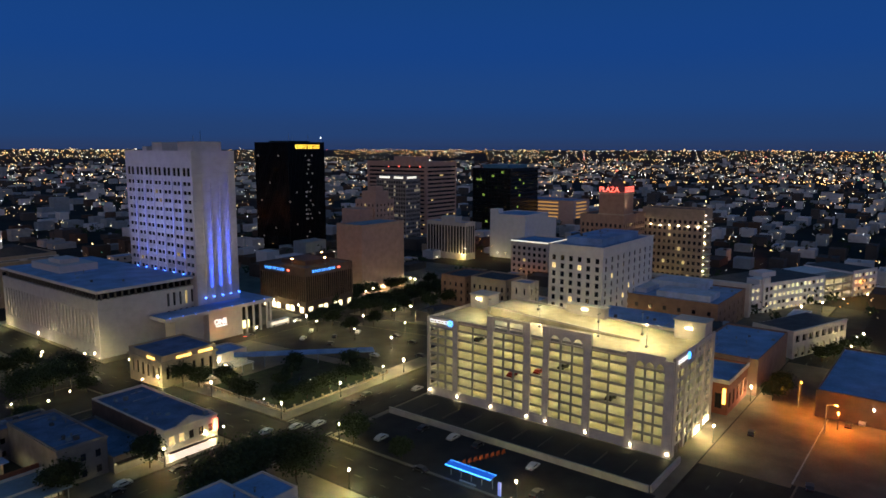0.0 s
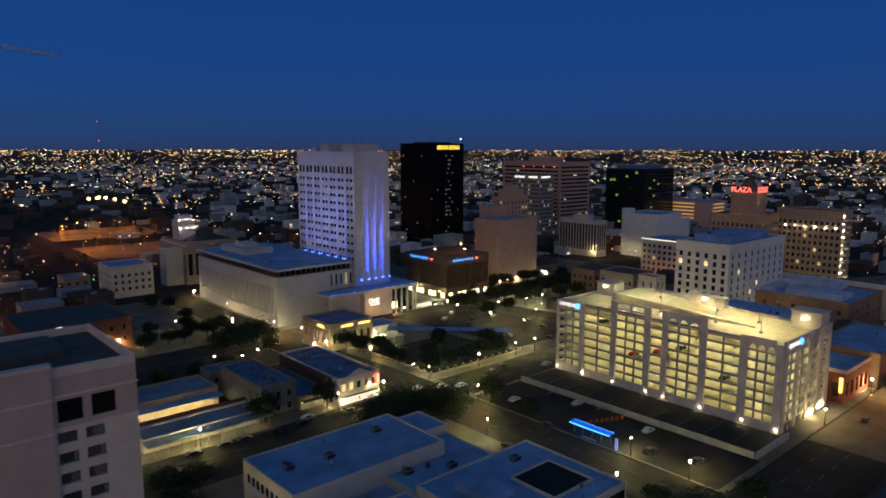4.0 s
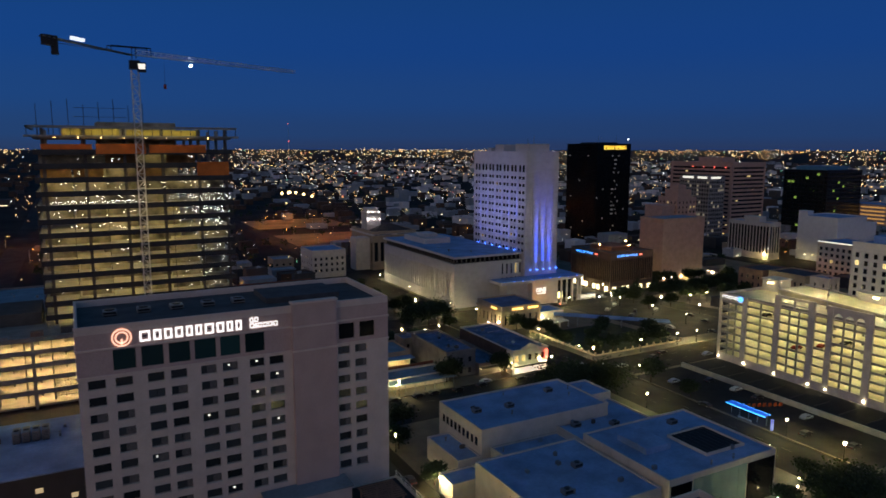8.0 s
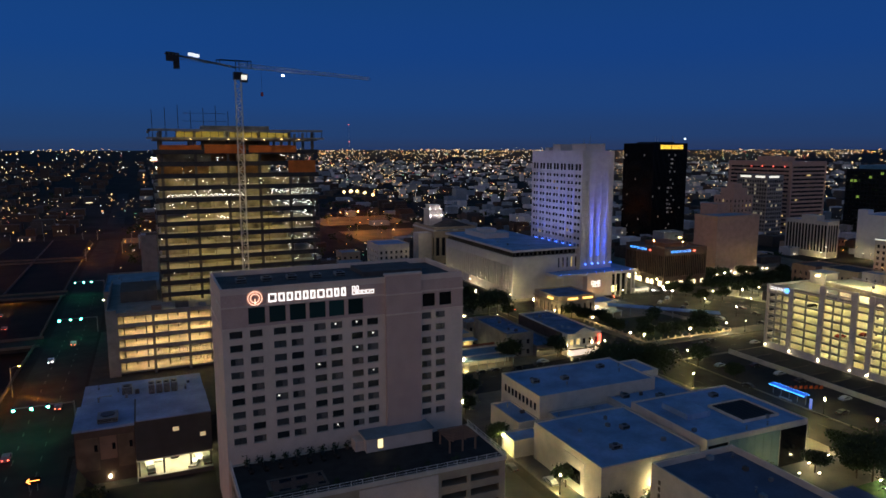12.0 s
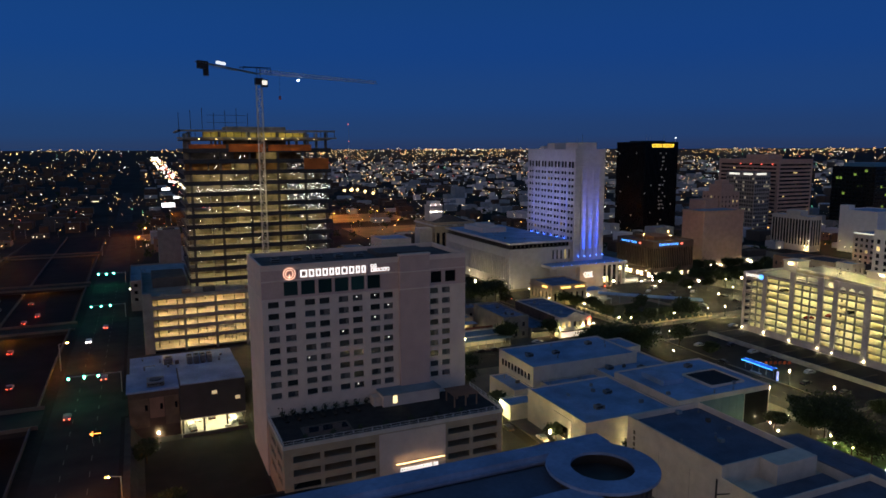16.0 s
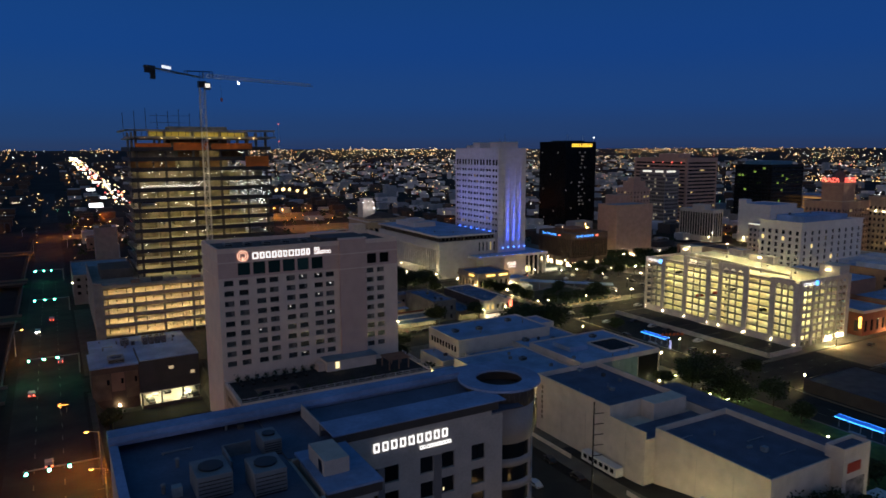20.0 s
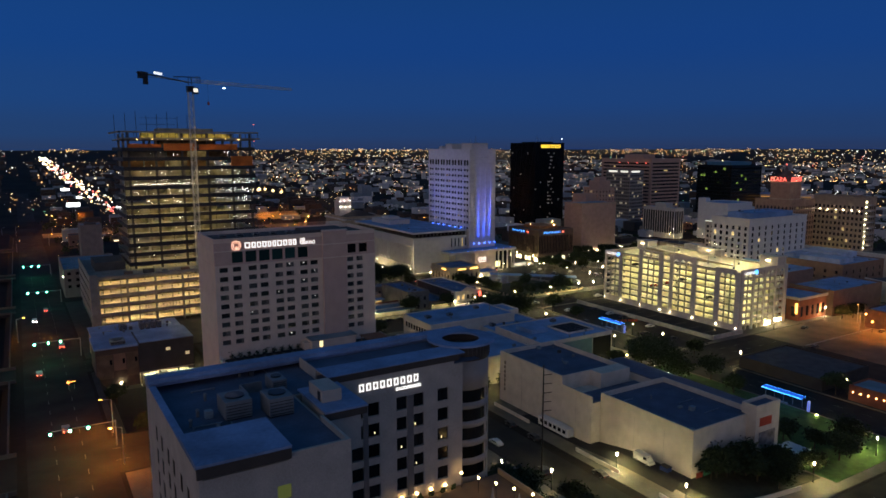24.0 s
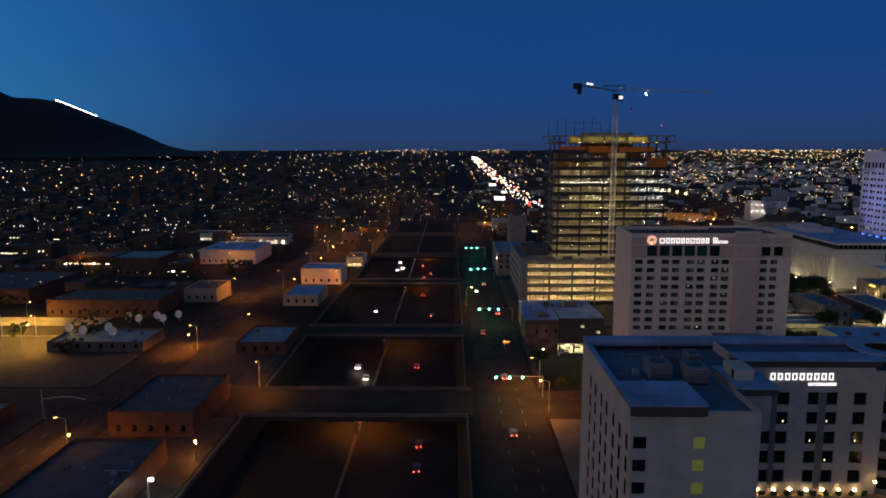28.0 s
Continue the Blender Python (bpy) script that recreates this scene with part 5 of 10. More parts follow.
# ---- tower under construction, its garage podium and the crane ----
def site_tower():
    x0, x1, y0, y1 = 50.5, 107.0, 268.0, 304.0
    t = thing("unfinished_tower", 79, 286, lay(79, 286), "unfinished office tower with lit open concrete floors", "construction site")
    zs = [29.0 + 4.15 * k for k in range(15)]
    z_top = zs[-1]
    slabm = mat("raw_slab_concrete", (0.30, 0.29, 0.27), 0.9, vary=0.3)
    inner = mat("pale_inner_wall", (0.40, 0.36, 0.27), 0.9, vary=0.8, scale=0.16, fine=1.2)
    for k, z in enumerate(zs):
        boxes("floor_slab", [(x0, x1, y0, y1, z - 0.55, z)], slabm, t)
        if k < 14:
            # near-black edge colour holds the shade of the unlit outer side
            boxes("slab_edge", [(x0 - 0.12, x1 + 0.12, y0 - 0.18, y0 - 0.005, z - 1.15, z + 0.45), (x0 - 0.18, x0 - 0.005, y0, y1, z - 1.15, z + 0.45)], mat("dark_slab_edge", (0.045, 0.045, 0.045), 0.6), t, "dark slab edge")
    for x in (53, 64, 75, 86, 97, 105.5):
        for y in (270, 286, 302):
            # front row painted in darker concrete, as shade before the lit floors
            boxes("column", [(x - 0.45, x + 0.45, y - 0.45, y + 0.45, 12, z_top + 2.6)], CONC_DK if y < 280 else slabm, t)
    prnd = random.Random(21)
    for k in range(13):
        for i in range(6):
            a, b = x0 + 1 + 9.1 * i, x0 + 1 + 9.1 * (i + 1)
            q = prnd.random()
            if q < (0.9 if i < 4 else 0.55):
                y = 276.0 + 1.7 * int(q * 4)
                # brownish partitions up top; their brown also makes the less lit floors dimmer
                boxes("inner_partition", [(a, b - 0.3 * (k % 3), y, y + 0.2, zs[k], zs[k] + 3.55)], inner if k < 11 or q < 0.3 else mat("brown_dim_partition", (0.22, 0.13, 0.06), 0.9, vary=0.5, scale=0.2), t, "pale inner wall" if k < 11 or q < 0.3 else "brown partition, tinted for a dimmer top floor")
    boxes("core", [(68, 92, 283, 296, 10, z_top + 5)], inner, t, "concrete lift core")
    lampm = glow("site_lamp", (1.0, 0.78, 0.32), 20.0)
    rnd = random.Random(5)
    for k in range(13):
        z = zs[k] + 3.3
        for y in (272.5, 279.5) if k < 12 else (279.5,):
            boxes("site_lamp_row", [(x0 + 2, x1 - 2 - rnd.choice((0, 6, 12, 16)), y - 0.06, y + 0.06, z, z + 0.1)], lampm, t, "row of site lamps under a slab")
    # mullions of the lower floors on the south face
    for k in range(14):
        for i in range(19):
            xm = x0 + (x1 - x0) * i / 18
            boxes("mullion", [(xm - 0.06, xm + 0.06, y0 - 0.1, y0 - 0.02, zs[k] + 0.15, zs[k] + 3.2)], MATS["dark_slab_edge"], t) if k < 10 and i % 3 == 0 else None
    bulb = bmesh.new()
    bmesh.ops.create_icosphere(bulb, subdivisions=1, radius=0.10)
    bulb_me = mesh_of("site_bulb", bulb, glow("site_bulb_glow", (1.0, 0.95, 0.78), 13.0, lamp=False))
    for k in range(1, 13):
        for _ in range(30 if k in (7, 8, 9) else rnd.choice((4, 7, 10, 14))):
            placed("site_bulb", bulb_me, (min(x1 - 1, max(x0 + 1, rnd.choice((58, 70, 76, 93, 99, 103)) + rnd.gauss(0, 3.0))), y0 + rnd.uniform(0.4, 6), zs[k] + rnd.uniform(0.8, 3.0)), t)
    # glowing dots imitate the scattered white-green reflections in the glazing
    for k, lo, hi, n in ((7, 90, 106, 26), (8, 88, 106, 44), (9, 86, 106, 60), (10, 58, 100, 36), (3, 88, 106, 22), (5, 92, 106, 14)):
        bm = bmesh.new()
        for _ in range(n):
            x = lo + (hi - lo) * rnd.random() ** 0.7
            bmesh.ops.create_icosphere(bm, subdivisions=1, radius=rnd.choice((0.04, 0.05, 0.06, 0.09)), matrix=Matrix.Translation((x, y0 + rnd.uniform(-0.3, 0.6), zs[k] + rnd.uniform(0.6, 3.2))))
        part("lamp_cluster", bm, glow("glazing_glint_glow", (0.92, 1.0, 0.80), 9.0, lamp=False), t, "cluster of glowing white dots for reflections in the glazing")
    bm = bmesh.new()
    for k in range(46):
        bmesh.ops.create_icosphere(bm, subdivisions=1, radius=0.10, matrix=Matrix.Translation((54.0 + 0.56 * k, y0 - 0.35, zs[9] + 0.95 + 0.25 * (k * 7 % 3))))
    part("lamp_string", bm, MATS["site_bulb_glow"], t, "string of small white lamps")
    for k in range(8):
        boxes("edge_lamp", [(56 + 6.2 * k, 56.5 + 6.2 * k, y0 - 1.6, y0 - 1.1, z_top - 0.2, z_top - 0.12)], glow("edge_lamp_glow", (1.0, 0.55, 0.2), 16.0), t, "work lamp under the edge platform")
    # orange netting near the top
    boxes("safety_net", [(x0 + 2, 66, y0 - 0.1, y0 - 0.05, zs[13] - 0.6, zs[13] + 2.0), (67, 81, y0 - 0.25, y0 - 0.2, zs[13] - 0.9, zs[13] + 2.2), (82, 99, y0 - 0.2, y0 - 0.15, zs[13] - 0.6, zs[13] + 1.9), (96, 106, y0 - 0.2, y0 - 0.15, zs[11] + 0.4, zs[12] + 0.6)], mat("orange_netting", (0.60, 0.17, 0.03), 0.8), t, "orange safety netting")
    boxes("formwork", [(58, 74, 271, 272, z_top + 0.05, z_top + 2.6), (76, 97, 271, 272, z_top + 0.05, z_top + 2.4)], mat("yellow_formwork", (0.42, 0.32, 0.08), 0.8), t, "yellow formwork panels")
    # glowing strip added only to brighten the yellow formwork
    boxes("formwork_lamp", [(58, 97, 269.3, 269.5, z_top + 0.02, z_top + 0.12)], glow("formwork_fill_glow", (1.0, 0.9, 0.4), 16.0), t, "added light strip that brightens the formwork")
    boxes("top_beam", [(x0 - 1.5, x1 + 1.5, y0 - 2.0, y0 - 1.2, z_top + 2.6, z_top + 3.3), (x0 - 1.5, x0 - 0.7, y0 - 2, y1, z_top + 2.6, z_top + 3.3), (x0 - 2, x1 + 2, y0 - 2.4, y0 - 0.02, z_top - 0.1, z_top + 0.5)], slabm, t, "edge platform beams")
    for k in range(22):
        x = x0 - 1.2 + (x1 - x0 + 2.4) * k / 21
        boxes("edge_post", [(x - 0.09, x + 0.09, y0 - 2.1, y0 - 1.95, z_top + 0.5, z_top + 2.6)], BLACK, t)
    for k in range(8):
        x = 51 + k * 4.6
        boxes("scaffold_pole", [(x - 0.1, x + 0.1, y1 - 8.1, y1 - 7.9, z_top, z_top + 11 + (k % 3))], BLACK, t)
    for z in (z_top + 7, z_top + 10):
        boxes("scaffold_rail", [(62, 78, y1 - 8.06, y1 - 7.94, z, z + 0.12)], BLACK, t)
    # podium garage
    p = thing("site_podium", 70, 258, lay(70, 258), "concrete garage podium lit from inside", "car park")
    px0, px1, py0, py1 = 33.0, 112.0, 252.5, 310.0
    lv = [11.0, 14.9, 18.8, 22.7, 26.6, 30.3]
    for z in lv:
        boxes("floor_slab", [(px0 + 0.4, px1, py0 + 0.4, py1, z - 0.4, z)], slabm, p)
    for z in lv[1:]:
        boxes("spandrel", [(px0 + 3, px1, py0, py0 + 0.35, z - 0.5, z + 0.75)], slabm, p)
        boxes("spandrel", [(px0, px0 + 0.35, py0 + 3, py1, z - 1.2, z + 1.6)], slabm, p)
    boxes("corner_wall", [(px0, px0 + 3, py0, py0 + 3, 6, 32.0)], slabm, p)
    for x in (36, 47, 58, 69, 80, 91, 102, 111):
        boxes("column", [(x - 0.4, x + 0.4, py0 + 0.05, py0 + 0.9, 6, 30.5)], slabm, p)
    for z in lv[:-1]:
        boxes("lamp_row", [(px0 + 4, px1 - 1, py0 + 6, py0 + 6.15, z + 2.9, z + 3.0)], glow("podium_lamp", (1.0, 0.66, 0.26), 80.0), p, "row of warm ceiling lamps")
    boxes("rear_wall", [(px0 + 0.4, px1, py0 + 14, py0 + 14.3, 8, 30)], inner, p)
    for k in range(22):
        x = px0 + 5.0 + 3.4 * k
        boxes("inner_post", [(x - 0.16, x + 0.16, py0 + 3.6 + 5.0 * (k % 2), py0 + 3.9 + 5.0 * (k % 2), 8, 30)], slabm, p)
    boxes("roof_box", [(px0 + 4, px0 + 16, py0 + 20, py0 + 40, 30.3, 34.0)], CONC_DK, p)
    for k in range(9):
        boxes("deck_pallet", [(px0 + 6 + 7.6 * k, px0 + 8.2 + 7.6 * k + k % 3, py0 + 2.5 + k % 4, py0 + 5 + k % 4, 30.3, 31.2 + 0.4 * (k % 3))], (slabm, BROWN, CONC_DK)[k % 3], p, "stacked building material on the deck")
    for k in range(12):
        boxes("scaffold_bar", [(52 + k * 1.25, 52.1 + k * 1.25, py0 - 0.3, py0 - 0.2, 12.5, 17.6)], STEEL, p)
    for z in (13.2, 14.7, 16.2, 17.4):
        boxes("scaffold_bar", [(51.5, 66.5, py0 - 0.3, py0 - 0.2, z, z + 0.1)], STEEL, p)


site_tower()


def tower_crane():
    mx, my = 79.0, 265.6
    t = thing("tower_crane", mx, my, 30.3, "tall lattice tower crane with a floodlit jib", "crane")
    cm = mat("crane_paint", (0.74, 0.70, 0.64), 0.6, vary=0.3)
    bm = bmesh.new()
    w = 1.0
    for sx in (-w, w):
        for sy in (-w, w):
            strut(bm, (mx + sx, my + sy, 10), (mx + sx, my + sy, 107.5), 0.2)
    z = 10
    flip = 1
    while z < 106:
        for s in (-w, w):
            strut(bm, (mx - w * flip, my + s, z), (mx + w * flip, my + s, z + 2.2), 0.12)
            strut(bm, (mx + s, my - w * flip, z), (mx + s, my + w * flip, z + 2.2), 0.12)
            strut(bm, (mx - w, my + s, z), (mx + w, my + s, z), 0.1)
            strut(bm, (mx + s, my - w, z), (mx + s, my + w, z), 0.1)
        z += 2.2
        flip = -flip
    part("mast", bm, cm, t, "pale lattice mast")
    d = Vector((0.774, 0.633, 0.0)).normalized()
    sd = Vector((-d.y, d.x, 0))
    hub = Vector((mx, my, 110.5))
    bm = bmesh.new()
    L = 84.0
    n = 34
    for s, up in ((-0.7, 0), (0.7, 0), (0, 1.5)):
        strut(bm, hub + sd * s + Vector((0, 0, up + 1.2)), hub + d * L + sd * s * 0.6 + Vector((0, 0, up * 0.6 + 4.0)), 0.16)
    for i in range(n):
        a, b = hub + d * (L * i / n) + Vector((0, 0, 1.2 + 2.8 * i / n)), hub + d * (L * (i + 1) / n) + Vector((0, 0, 1.2 + 2.8 * (i + 1) / n))
        for s in (-0.7, 0.7):
            strut(bm, a + sd * s, (a + b) / 2 + Vector((0, 0, 1.4)), 0.09)
            strut(bm, (a + b) / 2 + Vector((0, 0, 1.4)), b + sd * s, 0.09)
        strut(bm, a - sd * 0.7, b + sd * 0.7, 0.08)
    part("jib", bm, cm, t, "long lattice jib")
    bm = bmesh.new()
    for s in (-0.8, 0.8):
        strut(bm, hub + sd * s + Vector((0, 0, 1.0)), hub - d * 30.5 + sd * s + Vector((0, 0, 2.4)), 0.3)
    for i in range(9):
        strut(bm, hub - d * (3 * i) - sd * 0.8 + Vector((0, 0, 1.1)), hub - d * (3 * i + 3) + sd * 0.8 + Vector((0, 0, 1.3)), 0.12)
    part("counter_jib", bm, mat("dull_crane_steel", (0.22, 0.2, 0.17), 0.6), t)
    bm = bmesh.new()
    for k in range(3):
        c = hub - d * (26.8 + k * 1.4)
        box(bm, c.x - 0.9, c.x + 0.9, c.y - 0.9, c.y + 0.9, c.z + 0.3 - (2.2 if k == 0 else 0), c.z + 2.9)
    part("counterweight", bm, BLACK, t, "dark counterweight blocks")
    bm = bmesh.new()
    strut(bm, hub - d * 21.5 + Vector((0, 0, 3.2)), hub - d * 17.5 + Vector((0, 0, 3.0)), 0.9)
    part("site_banner", bm, glow("dim_white_banner", (0.8, 0.85, 0.9), 0.9), t, "pale lit name board")
    boxes("cab", [(mx + 0.6, mx + 3.0, my - 2.2, my - 0.4, 106.6, 109.4)], BLACK, t, "dark operator's cab")
    boxes("cab_window", [(mx + 0.9, mx + 2.8, my - 2.24, my - 2.2, 107.4, 109.0)], LIT_COOL, t, "lit cab window")
    boxes("slewing_ring", [(mx - 1.5, mx + 1.5, my - 1.5, my + 1.5, 107.5, 110.0)], BLACK, t)
    bm = bmesh.new()
    for s in (-0.8, 0.8):
        strut(bm, hub - d * 9 + sd * s + Vector((0, 0, 2.8)), hub + d * 6 + sd * s + Vector((0, 0, 3.8)), 0.3)
        strut(bm, hub - d * 9 + sd * s + Vector((0, 0, 1.2)), hub - d * 9 + sd * s + Vector((0, 0, 2.9)), 0.25)
        strut(bm, hub + d * 6 + sd * s + Vector((0, 0, 1.2)), hub + d * 6 + sd * s + Vector((0, 0, 3.9)), 0.25)
        strut(bm, hub + sd * s, hub + sd * s + Vector((0, 0, 3.4)), 0.25)
    part("top_frame", bm, BLACK, t)
    f = hub + d * 24 + Vector((0, 0, 0.6))
    bm = bmesh.new()
    bmesh.ops.create_icosphere(bm, subdivisions=2, radius=0.42, matrix=Matrix.Translation(f))
    part("flood_lamp", bm, glow("crane_flood", (0.95, 0.97, 1.0), 24.0), t, "dazzling white flood lamp on the jib")
    bm = bmesh.new()
    strut(bm, f + Vector((0, 0, 0.6)), f + Vector((0, 0, 2.2)), 0.15)
    part("lamp_bracket", bm, BLACK, t)
    for k, (o, z) in enumerate(((12, -6.5),)):
        h = hub + d * o
        bm = bmesh.new()
        strut(bm, h + Vector((0, 0, 1.6)), h + Vector((0, 0, z)), 0.07)
        part("hoist_rope", bm, BLACK, t)
        boxes("hook_block", [(h.x - 0.4, h.x + 0.4, h.y - 0.3, h.y + 0.3, h.z + z - 1.4, h.z + z)], mat("hook_red", (0.45, 0.05, 0.03), 0.6), t)


tower_crane()
spot("jib_flood", (95.6, 280.8, 110.5), (80, 267, 92), (0.95, 0.95, 1.0), 2600, 100)
# unseen fill spot, added to brighten the crane mast from below
spot("site_uplight", (84, 252, 31), (79, 265, 80), (1.0, 0.86, 0.6), 9000, 30)


# ---- downtown towers ----
def white_slab_tower():
    """White slab with blue floodlit flank, and its low podium wing."""
    x0, x1, y0, y1, zt = 286.0, 308.8, 354.2, 411.5, 82.2
    t = thing("white_slab_tower", 297, 383, -4, "tall white marble slab tower with blue floodlights", "office tower")
    nb = 7
    bay = (y1 - y0 - 1.2) / nb
    u = [y0 + 0.6 + bay * k for k in range(nb + 1)]
    cols = [c for k in range(nb) for c in ((u[k] + 1.0, u[k] + bay / 2 - 0.45), (u[k] + bay / 2 + 0.45, u[k + 1] - 1.0))]
    rows = [(24.8 + 4.15 * k, 26.5 + 4.15 * k) for k in range(11)]
    top_row = [(70.6, 74.4)]
    bm = bmesh.new()
    facade(bm, "W", x0, y0, y1, -6, 69.6, cols, rows, 0.5)
    facade(bm, "W", x0, y0, y1, 69.6, zt, cols, top_row, 0.5)
    box(bm, x0 + 0.5, x1, y0, y1, -6, zt - 0.8)
    parapet(bm, x0 + 0.5, x1, y0, y1, zt - 0.8, zt, 0.4)
    part("wall", bm, MARBLE, t)
    for v in u[1:-1]:
        boxes("fin", [(x0 - 0.45, x0 - 0.003, v - 0.6, v + 0.6, 22.5, 69.4)], MARBLE, t)
    panes(t, "W", x0, cols, rows + top_row, window_glass("tower_glass", (0.012, 0.013, 0.018), lit=0.02, power=0.35), 0.5)
    for k in range(4):
        v = x0 + 5.5 + k * 4.6
        boxes("flank_rib", [(v - 0.9, v + 0.9, y0 - 0.28, y0 - 0.003, 14.2, 70.0)], MARBLE, t)
    bm = bmesh.new()
    for z in (30 + 4.2 * k for k in range(12)):
        box(bm, x0, x1, y0 - 0.05, y0 - 0.002, z, z + 0.08)
    part("flank_joints", bm, CONC, t)
    boxes("roof", [(x0 + 0.95, x1 - 0.4, y0 + 0.4, y1 - 0.4, zt - 0.8, zt - 0.7)], ROOF_GREY, t)
    for a, b, h in ((357, 371, 4.2), (384, 393, 4.0), (398, 402, 2.0)):
        boxes("plant_house", [(x0 + 4, x1 - 5, a, b, zt - 0.7, zt + h)], MARBLE, t)
    for a, b, h in ((360, 360.2, 9), (366, 366.2, 7)):
        boxes("antenna", [(x0 + 9, x0 + 9.2, a, b, zt + 4.2, zt + h)], STEEL, t)
    # blue flood lamps at the foot of the flank and along the west setback
    for k in range(5):
        v = x0 + 3.2 + k * 4.6
        boxes("flood_lamp", [(v - 0.4, v + 0.4, y0 - 1.6, y0 - 1.1, 14.3, 14.7)], LED_BLUE, t, "blue flood lamp")
    for v in u[1:-1]:
        boxes("flood_lamp", [(x0 - 1.7, x0 - 1.2, v - 0.35, v + 0.35, 25.2, 25.6)], LED_BLUE, t)
    # beams of the floods
    for v in (293.8, 298.6, 303.4):
        for dh, watts, cone in ((5.5, 12000, 24), (12, 150000, 11), (30, 600000, 5.5)):
            spot("blue_flood", (v, y0 - 1.9, 14.75), (v, y0 - 0.29, 14.75 + dh), (0.015, 0.08, 1.0), watts, cone, 0.6, 0.15)
    for v in u[1:-1]:
        for dh, watts, cone in ((9, 40000, 9), (26, 520000, 4.2)):
            spot("blue_flood", (x0 - 2.1, v, 25.65), (x0 - 0.46, v, 25.65 + dh), (0.03, 0.10, 1.0), watts, cone, 0.6, 0.15)
    # unseen fill spots, above annexe roof and south side, added to whiten the upper storeys
    spot("white_wash", (x0 - 43, 383, 27), (x0, 383, 60), (0.42, 0.47, 1.0), 40000, 95, 1.0, 1.0)
    spot("white_wash", (297, y0 - 24, 13), (297, y0, 62), (0.80, 0.74, 1.0), 9000, 70, 0.9, 1.0)


white_slab_tower()


def annexe():
    """Long low marble wing west of the slab tower, and its entrance wing."""
    x0, x1, y0, y1, zt = 241.0, 285.4, 356.5, 452.0, 25.0
    t = thing("marble_annexe", 263, 400, -4, "low marble office wing with slit windows and a flat blue roof", "office building")
    b = -8.0
    wc = spans(y0 + 3, y1 - 2, 30, 1.0)
    bm = bmesh.new()
    facade(bm, "W", x0, y0, y1, b, 20.8, wc, [(1.5, 15.5)], 0.6)
    facade(bm, "S", y0, x0 + 0.6, x1, b, 20.8, [(272 + 3.0 * k, 273.2 + 3.0 * k) for k in range(5)], [(6.0, 11.0), (13.0, 19.0)], 0.5)
    box(bm, x0 + 0.6, x1, y0 + 0.5, y1, b, 20.8)
    part("wall", bm, MARBLE, t)
    panes(t, "W", x0, wc, [(1.5, 15.5)], GLASS_DK, 0.6)
    panes(t, "S", y0, [(272 + 3.0 * k, 273.2 + 3.0 * k) for k in range(5)], [(6.0, 11.0), (13.0, 19.0)], GLASS_FAR, 0.5)
    boxes("attic", [(x0 + 2.2, x1, y0 + 2.2, y1 - 2.2, 20.8, 23.9)], MATS["tower_glass"], t, "recessed dark attic storey")
    # attic piers carry the recess's shade as dark colour, so it reads as one slit
    for k in range(31):
        y = y0 + 2 + k * 3.0
        boxes("attic_pier", [(x0 + 0.6, x0 + 1.4, y, y + 0.5, 20.8, 23.9)], CONC_DK, t)
    for k in range(14):
        x = x0 + 2 + k * 3.0
        boxes("attic_pier", [(x, x + 0.5, y0 + 0.6, y0 + 1.4, 20.8, 23.9)], CONC_DK, t)
    boxes("roof_slab", [(x0 - 0.5, x1, y0 - 0.5, y1 + 0.5, 23.9, 25.0)], MARBLE, t)
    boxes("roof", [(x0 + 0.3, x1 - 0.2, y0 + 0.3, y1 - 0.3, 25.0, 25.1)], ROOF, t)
    boxes("plant_house", [(250, 268, 410, 440, 25.1, 28.4), (254, 263, 418, 430, 28.4, 30.4)], MARBLE, t)
    roof_clutter(t, 243, 261, 358, 450, 25.1, 12, 12)
    e = thing("entrance_wing", 295, 348, -4, "low marble entrance wing with a flat canopy", "entrance")
    boxes("wall", [(270.0, 284.0, 347.6, 355.9, -6, 9.4), (284.0, 302.0, 343.4, 354.0, -6, 9.4)], MARBLE, e)
    boxes("canopy", [(262.0, 319.0, 341.5, 354.1, 9.6, 11.2), (309.0, 319.0, 354.1, 380, 9.6, 11.2)], MARBLE, e, "flat marble canopy")
    boxes("canopy_roof", [(262.3, 318.7, 341.8, 353.8, 11.2, 11.28), (309.3, 318.7, 353.8, 379.5, 11.2, 11.28)], ROOF, e)
    for x in (304, 308, 312, 316, 318):
        boxes("column", [(x - 0.35, x + 0.35, 342.4, 343.2, -5, 9.6)], MARBLE, e)
    boxes("glazing", [(302.2, 318, 352, 352.1, -4, 9.5)], GLASS_DK, e)
    boxes("lit_lobby", [(303, 312, 351.8, 351.9, -3.8, 0.0)], glow("lobby_light", (1.0, 0.85, 0.35), 2.2), e, "lit yellow lobby")
    lettering("sign_text", "ONE", 286.8, 343.3, 3.6, 3.4, "S", SIGN_WHITE, e, 0.12, 6.6, "white glowing letters")
    boxes("sign_line", [(287.5, 293.5, 343.2, 343.38, 2.5, 2.9)], SIGN_WHITE, e)
    for k in range(9):
        boxes("canopy_lamp", [(264 + k * 6.2, 264.3 + k * 6.2, 341.55, 341.75, 11.29, 11.5)], LED_BLUE, e)
    spot("orange_wall_flood", (285, 336, -3), (290, 343.4, 4), (1.0, 0.42, 0.10), 2600, 80)


annexe()


